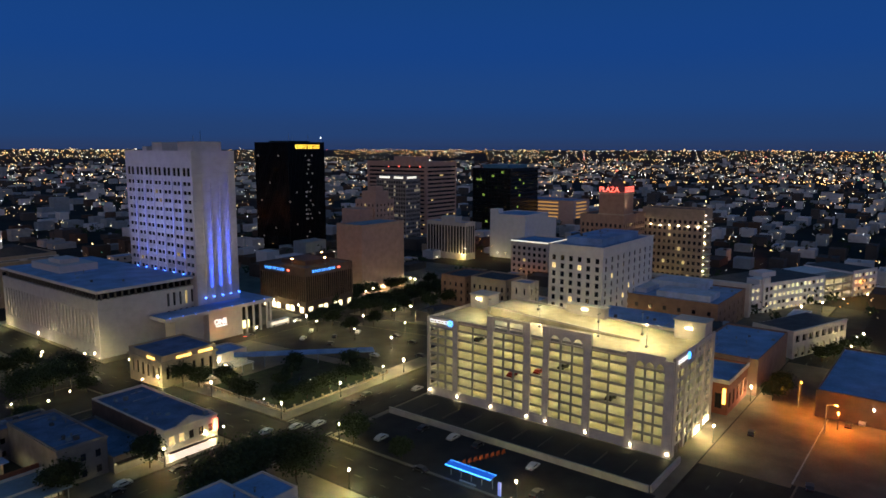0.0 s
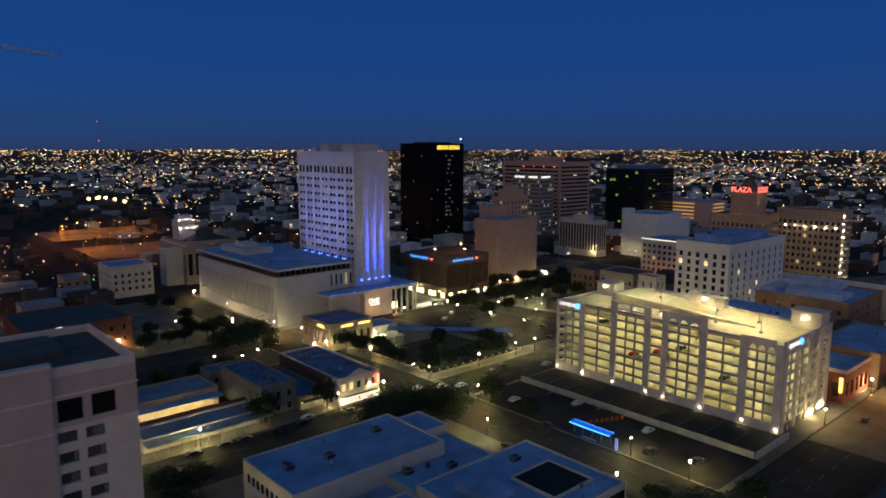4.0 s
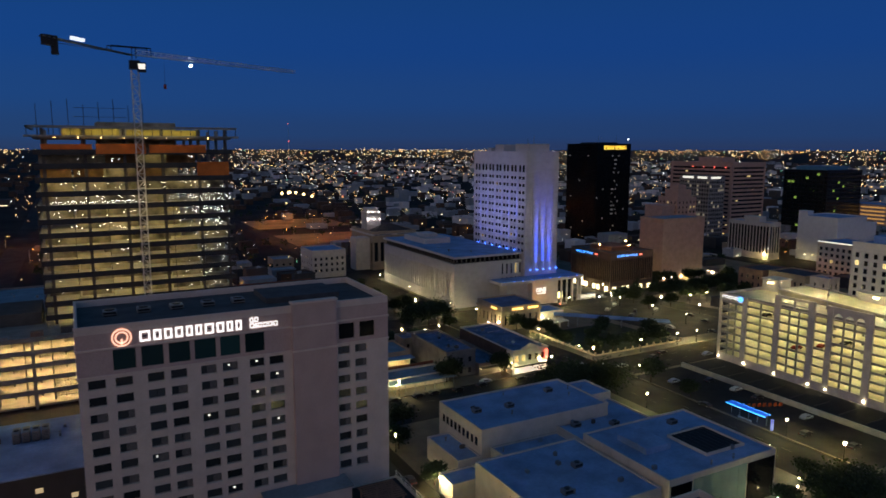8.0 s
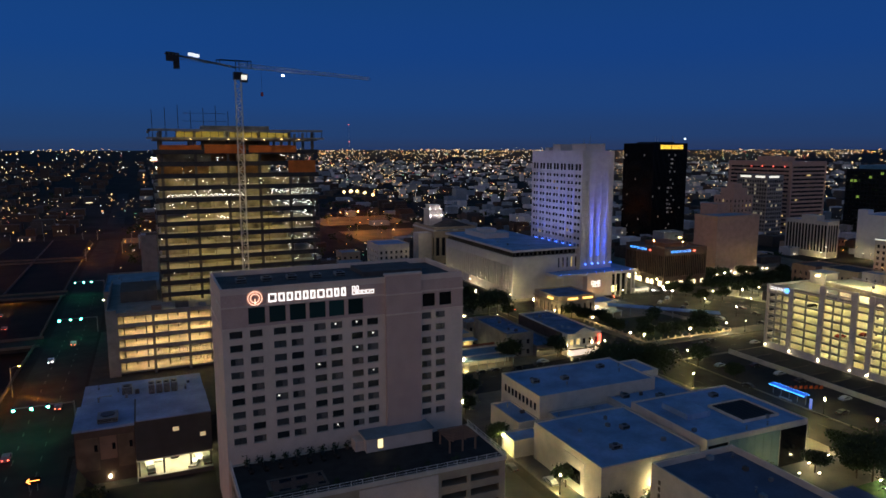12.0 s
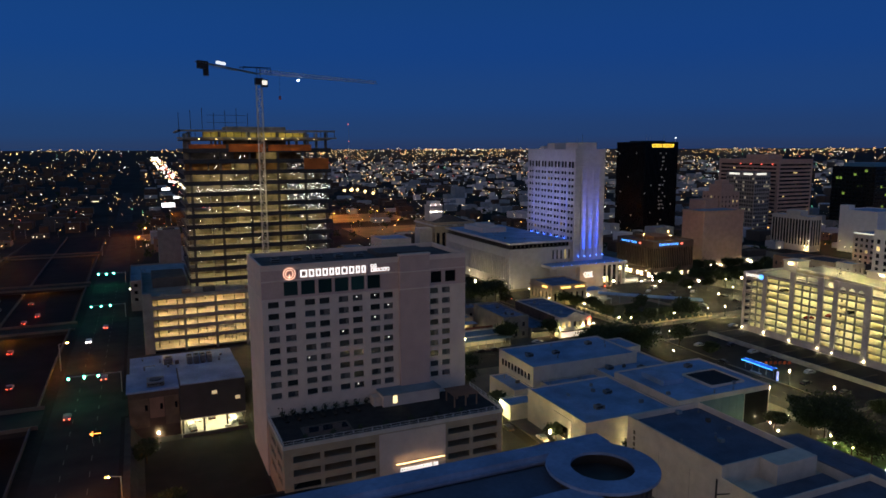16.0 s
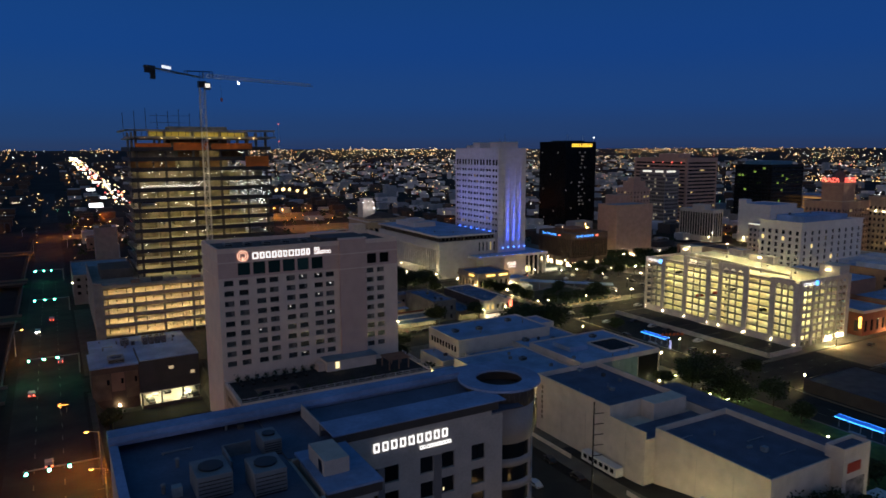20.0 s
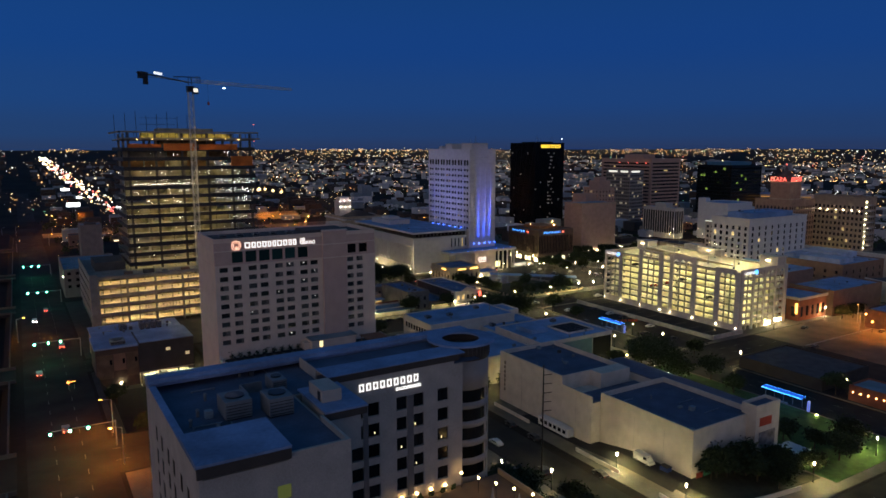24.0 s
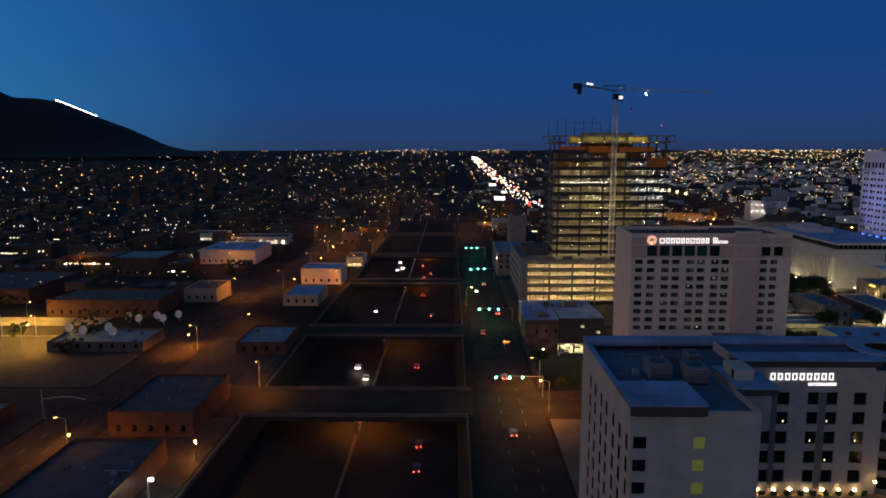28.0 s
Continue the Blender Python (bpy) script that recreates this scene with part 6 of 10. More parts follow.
def black_tower():
    x0, x1, y0, y1, zt = 492.0, 533.0, 534.0, 578.5, 88.2
    t = thing("black_glass_tower", 512, 556, -4, "black glass office tower with a glowing yellow sign", "office tower")
    bm = bmesh.new()
    box(bm, x0, x1, y0, y1, -6, zt)
    part("curtain_wall", bm, mat("black_curtain_glass", (0.006, 0.006, 0.007), 0.16, vary=0.3, scale=0.05, bump=0, spec=0.10), t, "black glass curtain wall")
    rows = [(2 + 3.9 * k, 4.6 + 3.9 * k) for k in range(20)]
    bm = bmesh.new()
    for v in (y0 + 1.5 * k for k in range(30)):
        box(bm, x0 - 0.18, x0 - 0.003, v - 0.1, v + 0.1, 0, zt)
    for v in (x0 + 1.5 * k for k in range(28)):
        box(bm, v - 0.1, v + 0.1, y0 - 0.18, y0 - 0.003, 0, zt)
    part("mullions", bm, BLACK, t)
    rnd = random.Random(3)
    bm = bmesh.new()
    for r0, r1 in rows:
        for k in range(27):
            v = x0 + 1.5 * k
            p = 0.30 if 11 < k < 17 else 0.012
            if rnd.random() < p:
                box(bm, v + 0.12, v + 1.38, y0 - 0.05, y0 - 0.004, r0 + 0.3, r1 - 0.9)
    for r0, r1 in rows:
        for k in range(29):
            if rnd.random() < 0.012:
                v = y0 + 1.5 * k
                box(bm, x0 - 0.05, x0 - 0.004, v + 0.12, v + 1.38, r0 + 0.3, r1 - 0.9)
    tagged(part("office_glow", bm, glow("dim_office_light", (0.9, 0.62, 0.16), 0.05, lamp=False), t, "dim lit offices"), kind="stuff")
    boxes("roof_rim", [(x0, x1, y0, y1, zt, zt + 0.3)], BLACK, t)
    boxes("plant_house", [(x0 + 8, x1 - 8, y0 + 10, y1 - 10, zt + 0.3, zt + 1.5)], BLACK, t)
    for x, y, h in ((505, 548, 8), (512, 552, 6), (524, 545, 7), (531, 536, 4)):
        boxes("antenna", [(x - 0.1, x + 0.1, y - 0.1, y + 0.1, zt + 0.3, zt + h)], STEEL, t)
    boxes("beacon", [(530.6, 531.4, 535.6, 536.4, zt + 4, zt + 4.8)], glow("white_beacon", (0.9, 0.95, 1.0), 4), t)
    sign_blocks("sign_name", 500.0, y0 - 0.2, 83.0, 3.4, [2.1, 1.7, 1.5, 1.5, 1.6, 0.0, 1.6, 2.0, 1.9, 1.9, 2.1], "S", SIGN_YELLOW, t, 0.9, label="yellow glowing name as plain blocks")


black_tower()


def grid_block(name, x0, x1, y0, y1, z1, wall, roof, ns, nw, floors, z_first, pitch, wh, ww, label, category, glass=None, z0=-6, rim=0.8, d=0.3):
    """An office or loft block with window grids on the two faces that show."""
    t = thing(name, (x0 + x1) / 2, (y0 + y1) / 2, max(z0, lay((x0 + x1) / 2, (y0 + y1) / 2)), label, category)
    rows = [(z_first + pitch * k, z_first + pitch * k + wh) for k in range(floors)]
    bm = bmesh.new()
    cs, cw = spans(x0, x1, ns, ww, 0.5) if ns else [], spans(y0, y1, nw, ww, 0.5) if nw else []
    facade(bm, "S", y0, x0, x1, z0, z1, cs, rows, d)
    facade(bm, "W", x0, y0 + d, y1, z0, z1, cw, rows, d)
    box(bm, x0 + d, x1, y0 + d, y1, z0, z1 - rim)
    box(bm, x1 - 0.3, x1, y0 + d, y1, z1 - rim, z1)
    box(bm, x0 + d, x1 - 0.3, y1 - 0.3, y1, z1 - rim, z1)
    part("wall", bm, wall, t)
    boxes("roof", [(x0 + d, x1 - 0.3, y0 + d, y1 - 0.3, z1 - rim, z1 - rim + 0.1)], roof, t)
    g = glass or GLASS_FAR
    if ns:
        far_panes(t, "S", y0, cs, rows, g, d)
    if nw:
        far_panes(t, "W", x0, cw, rows, g, d)
    return t


def long_school():
    """Long white block set askew: stair tower, four window rows, open lit decks and an end block."""
    cx, cy = 528.4, 152.6
    x0, x1, y0, y1, zb = cx - 61, cx + 61, cy - 15, cy + 15, -5.0
    t = thing("white_school", cx, cy, -4, "long white four-storey block with lit window rows and open decks", "school")
    rows = [(-0.6 + 3.9 * k, 1.3 + 3.9 * k) for k in range(4)]
    glass = window_glass("school_glass", (0.03, 0.03, 0.03), lit=0.62, warm=(1.0, 0.86, 0.52), power=0.5)
    wall = mat("white_paint", (0.84, 0.83, 0.85), 0.85, vary=0.12)
    left, main, end = spans(x0 + 1, x0 + 16, 4, 1.9), spans(x0 + 23, x0 + 70, 13, 2.5), spans(x0 + 99, x1 - 1, 6, 2.2)
    bm = bmesh.new()
    facade(bm, "S", y0, x0, x0 + 71, zb, 15.0, left + main, rows, 0.4)
    box(bm, x0, x0 + 71, y0 + 0.4, y1, zb, 14.2)
    facade(bm, "S", y0, x0 + 98, x1, zb, 15.0, end, rows, 0.4)
    box(bm, x0 + 98, x1, y0 + 0.4, y1, zb, 14.2)
    box(bm, x0 + 71, x0 + 98, y0 + 12, y1, zb, 13.4)
    part("wall", bm, wall, t)
    far_panes(t, "S", y0, left + main, rows, glass, 0.4)
    far_panes(t, "S", y0, end, rows, glass, 0.4)
    boxes("roof", [(x0, x0 + 71, y0 + 0.45, y1, 14.2, 14.35), (x0 + 98, x1, y0 + 0.45, y1, 14.2, 14.35)], ROOF_DK, t, "dark flat roof")
    boxes("stair_tower", [(x0 + 17, x0 + 22, y0 - 1.2, y0 - 0.003, zb, 18.4), (x0 + 15.5, x0 + 23.5, y0 + 0.5, y0 + 8, 14.36, 17.4)], wall, t, "white stair tower")
    for r0, r1 in rows:
        boxes("stair_window", [(x0 + 18.6, x0 + 20.4, y0 - 1.27, y0 - 1.203, r0 - 0.3, r1 + 0.4)], GLASS_DK, t)
    for k in range(5):
        z = -3.6 + 3.9 * k
        boxes("deck_slab", [(x0 + 71, x0 + 98, y0, y0 + 12, z, z + 1.1)], CONC, t)
        if k < 4:
            boxes("deck_lamp", [(x0 + 72, x0 + 97, y0 + 4, y0 + 4.15, z + 3.7, z + 3.82)], glow("school_deck_tube", (1.0, 0.84, 0.46), 26.0), t, "row of warm deck lamps")
    for k in range(4):
        x = x0 + 72 + 8.4 * k
        boxes("deck_column", [(x, x + 0.6, y0 + 0.3, y0 + 0.9, zb, 13.0)], CONC, t)
    boxes("roof_house", [(x0 + 36, x0 + 48, y0 + 14, y0 + 22, 14.36, 17.0)], wall, t)
    t.rotation_euler = (0, 0, radians(-23))


def arcade_house():
    """White two-storey house with a deep gallery above an arcade."""
    cx, cy = 427.0, 128.0
    x0, x1, y0, y1 = cx - 20, cx + 20, cy - 9, cy + 9
    t = thing("arcade_house", cx, cy, 0, "white two-storey house with a gallery above an arcade", "house")
    ops = spans(x0 + 1, x1 - 1, 8, 2.9)
    bm = bmesh.new()
    facade(bm, "S", y0, x0, x1, -1.5, 11.4, ops, [(0.1, 4.4), (6.4, 9.2)], 0.6)
    for u0, u1 in ops:
        arch_fill(bm, "S", y0, u0, u1, 2.95, 4.401, 0.6)
    facade(bm, "W", x0, y0 + 0.6, y1, -1.5, 11.4, spans(y0 + 2, y1 - 1, 4, 2.0), [(1.0, 4.0), (6.4, 9.0)], 0.5)
    box(bm, x0 + 0.5, x1, y0 + 3.2, y1, -1.5, 10.6)
    box(bm, x0 + 0.5, x1, y0 + 0.6, y0 + 3.2, 4.8, 5.2)
    box(bm, x0 + 0.5, x1, y0 + 0.6, y0 + 3.2, 10.2, 10.6)
    part("wall", bm, STUCCO_W, t)
    for u0, u1 in ops:
        boxes("gallery_door", [(u0 + 0.5, u1 - 0.5, y0 + 3.1, y0 + 3.17, 5.2, 7.9)], GLASS_DK, t)
        boxes("balustrade", [(u0, u1, y0 + 0.2, y0 + 0.3, 6.41, 7.1)], BLACK, t)
    boxes("roof", [(x0 + 0.6, x1 - 0.4, y0 + 0.7, y1 - 0.4, 10.62, 10.72)], ROOF_DK, t)
    boxes("cornice", [(x0 - 0.35, x1 + 0.3, y0 - 0.35, y0 - 0.003, 10.7, 11.3)], STUCCO_W, t)
    for k in range(3):
        boxes("arcade_lamp", [(x0 + 6 + 13 * k, x0 + 6.3 + 13 * k, y0 + 1.5, y0 + 1.8, 4.3, 4.6)], FLOOD, t, "warm lamp in the arcade")
    t.rotation_euler = (0, 0, radians(-20))


# ---- other downtown blocks ----
def more_blocks():
    # bank pavilion with glowing blue names
    t = grid_block("bank_block", 347.0, 382.0, 350.0, 388.0, 20.6, mat("dark_brown_stone", (0.15, 0.10, 0.075), 0.85, vary=0.25), ROOF_DK, 22, 22, 1, 2.5, 4, 13.5, 1.0, "dark fluted brown bank block with blue signs", "bank", GLASS_DK, d=0.6)
    boxes("roof_house", [(356, 374, 360, 380, 19.8, 22.4)], MATS["dark_brown_stone"], t)
    for x, y in ((352, 366), (366, 355), (379, 372)):
        bm = bmesh.new()
        cyl(bm, x, y, 19.9, 23.6, 0.09, n=6)
        part("roof_pole", bm, STEEL, t)
        boxes("roof_lamp", [(x - 0.25, x + 0.25, y - 0.25, y + 0.25, 23.6, 23.9)], glow("roof_sodium", (1.0, 0.45, 0.10), 130.0), t, "orange roof lamp")
    for k in range(9):
        if k % 3 != 1:
            boxes("lit_front", [(349 + 3.6 * k, 351.6 + 3.6 * k, 349.7, 349.95, -3.4, -0.6)], glow("bank_front_light", (1.0, 0.84, 0.5), 2.2), t, "lit street front")
            boxes("lit_front", [(346.7, 346.95, 352 + 3.8 * k, 354.4 + 3.8 * k, -3.4, -0.6)], MATS["bank_front_light"], t)
    sign_blocks("sign_name", 346.9, 383.0, 17.8, 1.25, [1.1, 0.9, 0.9, 0.9, 0, 0.9, 0.8, 0, 1.1, 1.1, 0.9, 0.9], "W", SIGN_BLUE, t, 0.6)
    sign_blocks("sign_name", 352.0, 349.9, 17.8, 1.25, [1.1, 0.9, 0.9, 0.9, 0, 0.9, 0.8, 0, 1.1, 1.1, 0.9, 0.9], "S", SIGN_BLUE, t, 0.6)
    boxes("sign_flag", [(370.2, 372.2, 349.7, 349.9, 17.9, 18.9)], SIGN_RED, t)
    boxes("sign_flag", [(346.7, 346.9, 362.3, 364.3, 17.9, 18.9)], SIGN_RED, t)
    # salmon block, blank upper walls
    grid_block("salmon_block", 398.0, 436.0, 358.0, 379.0, 38.6, BROWN_PINK, ROOF_GREY, 0, 0, 0, 0, 3, 1, 1, "plain salmon stone office block", "office building")
    t = bpy.data.objects["salmon_block"]
    boxes("cornice", [(397.6, 436.4, 357.6, 358.0, 37.4, 38.2), (397.6, 398.0, 358.0, 379, 37.4, 38.2)], mat("pale_cornice", (0.5, 0.38, 0.28), 0.8), t)
    for k in range(5):
        boxes("wall_lamp", [(400 + 8 * k, 400.4 + 8 * k, 357.55, 357.95, -1.0, -0.6)], FLOOD, t, "wall lamp")
    d = grid_block("stepped_tower", 476.0, 497.0, 420.0, 440.0, 46.0, BROWN_PINK, ROOF_DK, 5, 5, 11, 3, 3.8, 1.9, 1.3, "salmon stepped office tower with a few lit windows", "office tower", window_glass("stepped_tower_glass", (0.02, 0.02, 0.024), lit=0.12, power=0.4))
    boxes("upper_step", [(480, 494, 423, 437, 45.2, 52.0), (483, 491, 426, 434, 52.0, 55.5)], BROWN_PINK, d)
    boxes("low_wing", [(462, 475.9, 422, 440, -6, 40)], BROWN_PINK, d)
    # broad brown tower with ribbon windows
    x0, x1, y0, y1 = 645.0, 695.0, 508.0, 589.0
    t = thing("ribbon_tower", 665, 530, -4, "broad salmon tower with dark ribbon windows", "office tower")
    bm = bmesh.new()
    rows = [(2 + 4.1 * k, 3.9 + 4.1 * k) for k in range(16)]
    box(bm, x0 + 0.5, x1, y0 + 0.5, y1, -6, 70.0)
    part("wall", bm, BROWN_PINK, t)
    zz = [-6] + [v for r in rows for v in r] + [70.4]
    for a, b in zip(zz[::2], zz[1::2]):
        boxes("spandrel", [(x0, x1, y0, y0 + 0.5, a, b)], BROWN_PINK, t)
        boxes("spandrel", [(x0, x0 + 0.5, y0 + 0.5, y1, a, b)], BROWN_PINK, t)
    for x, y, w, d in ((x0, y0, 2, 0.5), (x1 - 2, y0, 2, 0.5), (x0, y0 + 0.5, 0.5, 2.5), (x0, y1 - 3, 0.5, 3)):
        for a, b in rows:
            boxes("corner_pier", [(x, x + w, y, y + d, a, b)], BROWN_PINK, t)
    far_panes(t, "S", y0, spans(x0 + 2, x1 - 2, 16, 2.85), rows, GLASS_FAR, 0.5)
    far_panes(t, "W", x0, spans(y0 + 3, y1 - 3, 34, 2.9), rows, GLASS_FAR, 0.5)
    boxes("plant_house", [(655, 675, 530, 560, 70.0, 75.0)], BROWN_PINK, t)
    for v in (516, 530, 544, 558):
        boxes("red_beacon", [(x0 - 0.9, x0 - 0.1, v - 0.5, v + 0.5, 64.6, 65.6)], SIGN_RED, t)
    # stepped glass and stone tower before it
    t = grid_block("grey_office_tower", 585.0, 606.0, 484.0, 520.0, 58.5, mat("grey_stone", (0.34, 0.31, 0.29), 0.8), ROOF_GREY, 7, 12, 14, 2, 3.8, 2.3, 2.0, "grey stone office tower with lit top floor", "office tower", window_glass("office_glass", (0.03, 0.034, 0.04), lit=0.16, warm=(1.0, 0.85, 0.6), power=0.16))
    boxes("lit_floor", [(584.86, 584.95, 487, 498, 56.0, 57.8), (584.86, 584.95, 503, 516, 56.0, 57.8), (587, 600, 483.86, 483.95, 56.0, 57.8)], LIT_COOL, t, "lit top floor windows")
    # dark glass block with green glow
    t = grid_block("dark_glass_block", 742.0, 800.0, 470.0, 520.0, 62.0, BLACK, ROOF_DK, 14, 12, 14, 2, 4.2, 2.6, 3.2, "dark glass office block with greenish lit floors", "office building", window_glass("greenish_glass", (0.012, 0.016, 0.014), lit=0.05, warm=(0.55, 0.85, 0.15), power=0.25))
    boxes("top_house", [(750, 790, 478, 512, 62, 66)], mat("blue_roof_metal", (0.08, 0.22, 0.34), 0.5), t, "teal roof house")
    # fluted grey block, white blank block
    t = grid_block("fluted_office_block", 545.0, 558.0, 388.0, 427.0, 25.6, STUCCO_W, ROOF, 4, 13, 1, 1, 4, 21.5, 2.0, "pale office block with tall dark window strips", "office building", GLASS_DK, d=0.5)
    boxes("plant_house", [(547, 556, 400, 414, 24.8, 29.5)], STUCCO_W, t)
    t = grid_block("white_theatre_block", 575.0, 612.0, 352.0, 385.0, 31.5, mat("white_paint", (0.70, 0.69, 0.72), 0.85, vary=0.12), ROOF, 0, 0, 0, 0, 3, 1, 1, "tall blank white block", "theatre")
    boxes("step", [(612.0, 626.0, 352.0, 380.0, -6, 26.0)], MATS["white_paint"], t)
    boxes("step", [(560, 590, 338, 352, -6, 12)], MATS["white_paint"], t)
    boxes("corner_tower", [(575.0, 582.0, 377.0, 385.0, 31.5, 35.0)], MATS["white_paint"], t)
    # cream hotel with parapet neon, brown grand hotel with red sign
    t = grid_block("white_loft_block", 390.0, 450.0, 202.0, 229.0, 39.8, mat("cream_paint", (0.80, 0.77, 0.72), 0.85, vary=0.15), ROOF, 9, 6, 9, 2.5, 3.75, 2.4, 1.9, "white eight-storey block with a grid of dark windows", "office building", window_glass("loft_glass", (0.014, 0.016, 0.02), lit=0.05), d=0.4)
    boxes("cornice", [(389.6, 450.4, 201.6, 202.0, 35.6, 36.2), (389.6, 390.0, 202.0, 229.4, 35.6, 36.2), (389.7, 450.3, 201.7, 202.0, 39.4, 40.1), (389.7, 390.0, 202.0, 229.3, 39.4, 40.1)], MATS["cream_paint"], t)
    boxes("penthouse", [(400, 442, 207, 225, 39.0, 42.5)], ROOF, t)
    roof_clutter(t, 401, 441, 208, 224, 42.5, 8, 11)
    t = grid_block("grand_hotel", 468.0, 500.0, 226.0, 252.0, 47.0, mat("pink_brown_brick", (0.40, 0.25, 0.18), 0.9, vary=0.25), ROOF_DK, 11, 9, 11, 3, 3.7, 2.0, 1.4, "brown brick grand hotel with a stepped tower and red sign", "hotel")
    boxes("tower", [(468.5, 482, 226.5, 241, 47, 59)], MATS["pink_brown_brick"], t)
    boxes("tower_band", [(468.1, 482.4, 226.1, 241.4, 46.6, 47.6), (468.1, 482.4, 226.1, 241.4, 58.6, 59.6)], mat("pale_cornice", (0.5, 0.38, 0.28), 0.8), t)
    bm = bmesh.new()
    cyl(bm, 475.2, 234, 59.6, 67.0, 6.6, 2.4, 8)
    cyl(bm, 475.2, 234, 67.0, 71.0, 1.2, 0.3, 8)
    part("spire_roof", bm, ROOF_DK, t, "stepped pyramid roof")
    boxes("beacon", [(474.8, 475.6, 233.6, 234.4, 71, 71.8)], SIGN_RED, t)
    sign_blocks("sign_name", 468.8, 226.0, 59.8, 2.9, [1.7, 1.7, 1.7, 1.7, 1.7], "S", SIGN_RED, t, 0.8)
    lettering("sign_text", "PLAZA", 467.8, 240.6, 59.8, 4.0, "W", SIGN_RED, t, 0.2, 11.5, "red glowing letters")
    for x, y in ((472, 225.5), (484, 225.5)):
        spot("tower_uplight", (x, y - 1.5, 46.9), (x, y, 58), (1.0, 0.85, 0.6), 2600, 50)
    spot("tower_uplight", (468.5, 239, 47.4), (470, 239, 58), (1.0, 0.65, 0.25), 5200, 60)
    t = grid_block("brown_office_block", 503.0, 518.0, 193.0, 229.0, 49.6, mat("tan_brick", (0.40, 0.31, 0.23), 0.9, vary=0.25), ROOF_DK, 5, 12, 11, 2, 3.9, 2.0, 1.6, "tan brick office block with uplights and a fire stair", "office building")
    for k in range(6):
        boxes("uplight", [(502.6, 502.9, 196 + k * 5.5, 196.3 + k * 5.5, 39.5, 39.75)], FLOOD, t)
    for k in range(11):
        boxes("stair_landing", [(504, 510, 190.0, 193, 4 + 4.0 * k, 4.35 + 4.0 * k)], CONC, t)
        boxes("stair_lamp", [(504.6, 505.6, 192.85, 192.95, 6.3 + 4.0 * k, 6.5 + 4.0 * k)], FLOOD, t)
    # row behind the garage
    t = grid_block("cornice_house", 405.0, 425.0, 262.0, 284.0, 16.0, STUCCO_TAN, ROOF_DK, 5, 6, 3, 1, 4.2, 2.4, 1.3, "old tan three-storey corner house", "house")
    t = grid_block("cornice_house", 405.0, 428.0, 288.0, 304.0, 15.0, BROWN, ROOF_DK, 5, 4, 3, 1, 4.0, 2.2, 1.3, "brown brick three-storey house", "house")
    t = grid_block("chapel_tower", 388.0, 397.0, 238.0, 248.0, 20.0, STUCCO_W, ROOF, 2, 2, 3, 4, 5, 3, 1.0, "narrow pale gabled tower house", "house")
    grid_block("low_shop", 397.5, 412.0, 240.0, 252.0, 9.0, STUCCO_W, ROOF, 4, 3, 2, 1, 3.8, 2, 1.5, "small pale two-storey shop", "shop")
    t = grid_block("neon_rim_block", 500.0, 530.0, 290.0, 318.0, 23.0, STUCCO_W, ROOF, 8, 7, 5, 1, 4, 2.2, 2.0, "pale block with a glowing roof rim", "office building")
    boxes("rim_light", [(499.8, 530.2, 289.7, 289.9, 22.3, 23.0), (499.7, 499.9, 289.9, 318, 22.3, 23.0)], LIT_COOL, t, "glowing roof rim")
    t = grid_block("striped_car_park", 804.0, 842.0, 426.0, 490.0, 26.0, STUCCO_PINK, ROOF, 1, 1, 6, 2, 4, 1.8, 26, "long salmon parking deck with lit floors", "parking garage", window_glass("car_park_glow", (0.1, 0.06, 0.03), lit=1.0, warm=(1.0, 0.5, 0.15), power=0.35))
    # theatre hall right of the garage, arcade house, schools and halls beyond
    t = grid_block("theatre_hall", 327.0, 350.5, 130.0, 149.5, 11.5, REDBRICK, ROOF, 5, 4, 1, 2, 4, 5, 2.2, "red brick theatre hall with an orange sign", "theatre")
    boxes("stage_house", [(335, 372, 150, 190, -2, 19.0)], BROWN, t)
    boxes("stage_roof", [(335.3, 371.7, 150.3, 189.7, 19.0, 19.3)], ROOF, t)
    boxes("sign_blade", [(326.5, 326.98, 130.6, 131.5, 3.8, 8.8)], glow("amber_blade_sign", (1.0, 0.50, 0.08), 3.0), t, "glowing amber blade sign")
    boxes("cornice", [(326.6, 350.9, 129.6, 130.0, 10.4, 11.7), (326.6, 327.0, 130.0, 149.5, 10.4, 11.7)], STUCCO_W, t)
    roof_clutter(t, 336, 371, 151, 189, 19.3, 9, 8)
    t = grid_block("brown_hall", 351.0, 397.0, 127.0, 149.8, 13.0, BROWN, ROOF, 0, 0, 0, 0, 3, 1, 1, "brown brick hall under a pale roof", "hall")
    roof_clutter(t, 352, 396, 128, 149, 12.3, 12, 9)
    arcade_house()
    long_school()
    t = grid_block("blue_roof_hall", 420.0, 466.0, 160.0, 215.0, 15.0, BROWN, ROOF, 6, 8, 3, 1, 4, 2, 1.6, "brown hall under large blue-white roofs", "hall")
    roof_clutter(t, 421, 465, 161, 214, 14.3, 16, 10)
    boxes("end_wall", [(466.02, 470.0, 158, 216, -6, 17.0)], STUCCO_W, t, "white end wall of the hall")
    for a, b, c, e, h in ((425, 440, 165, 190, 17), (445, 463, 175, 200, 18), (428, 450, 196, 212, 16.5)):
        boxes("roof_step", [(a, b, c, e, 14.2, h)], mat("white_membrane", (0.52, 0.62, 0.78), 0.7, vary=0.35, scale=0.2), t, "white raised roof block")
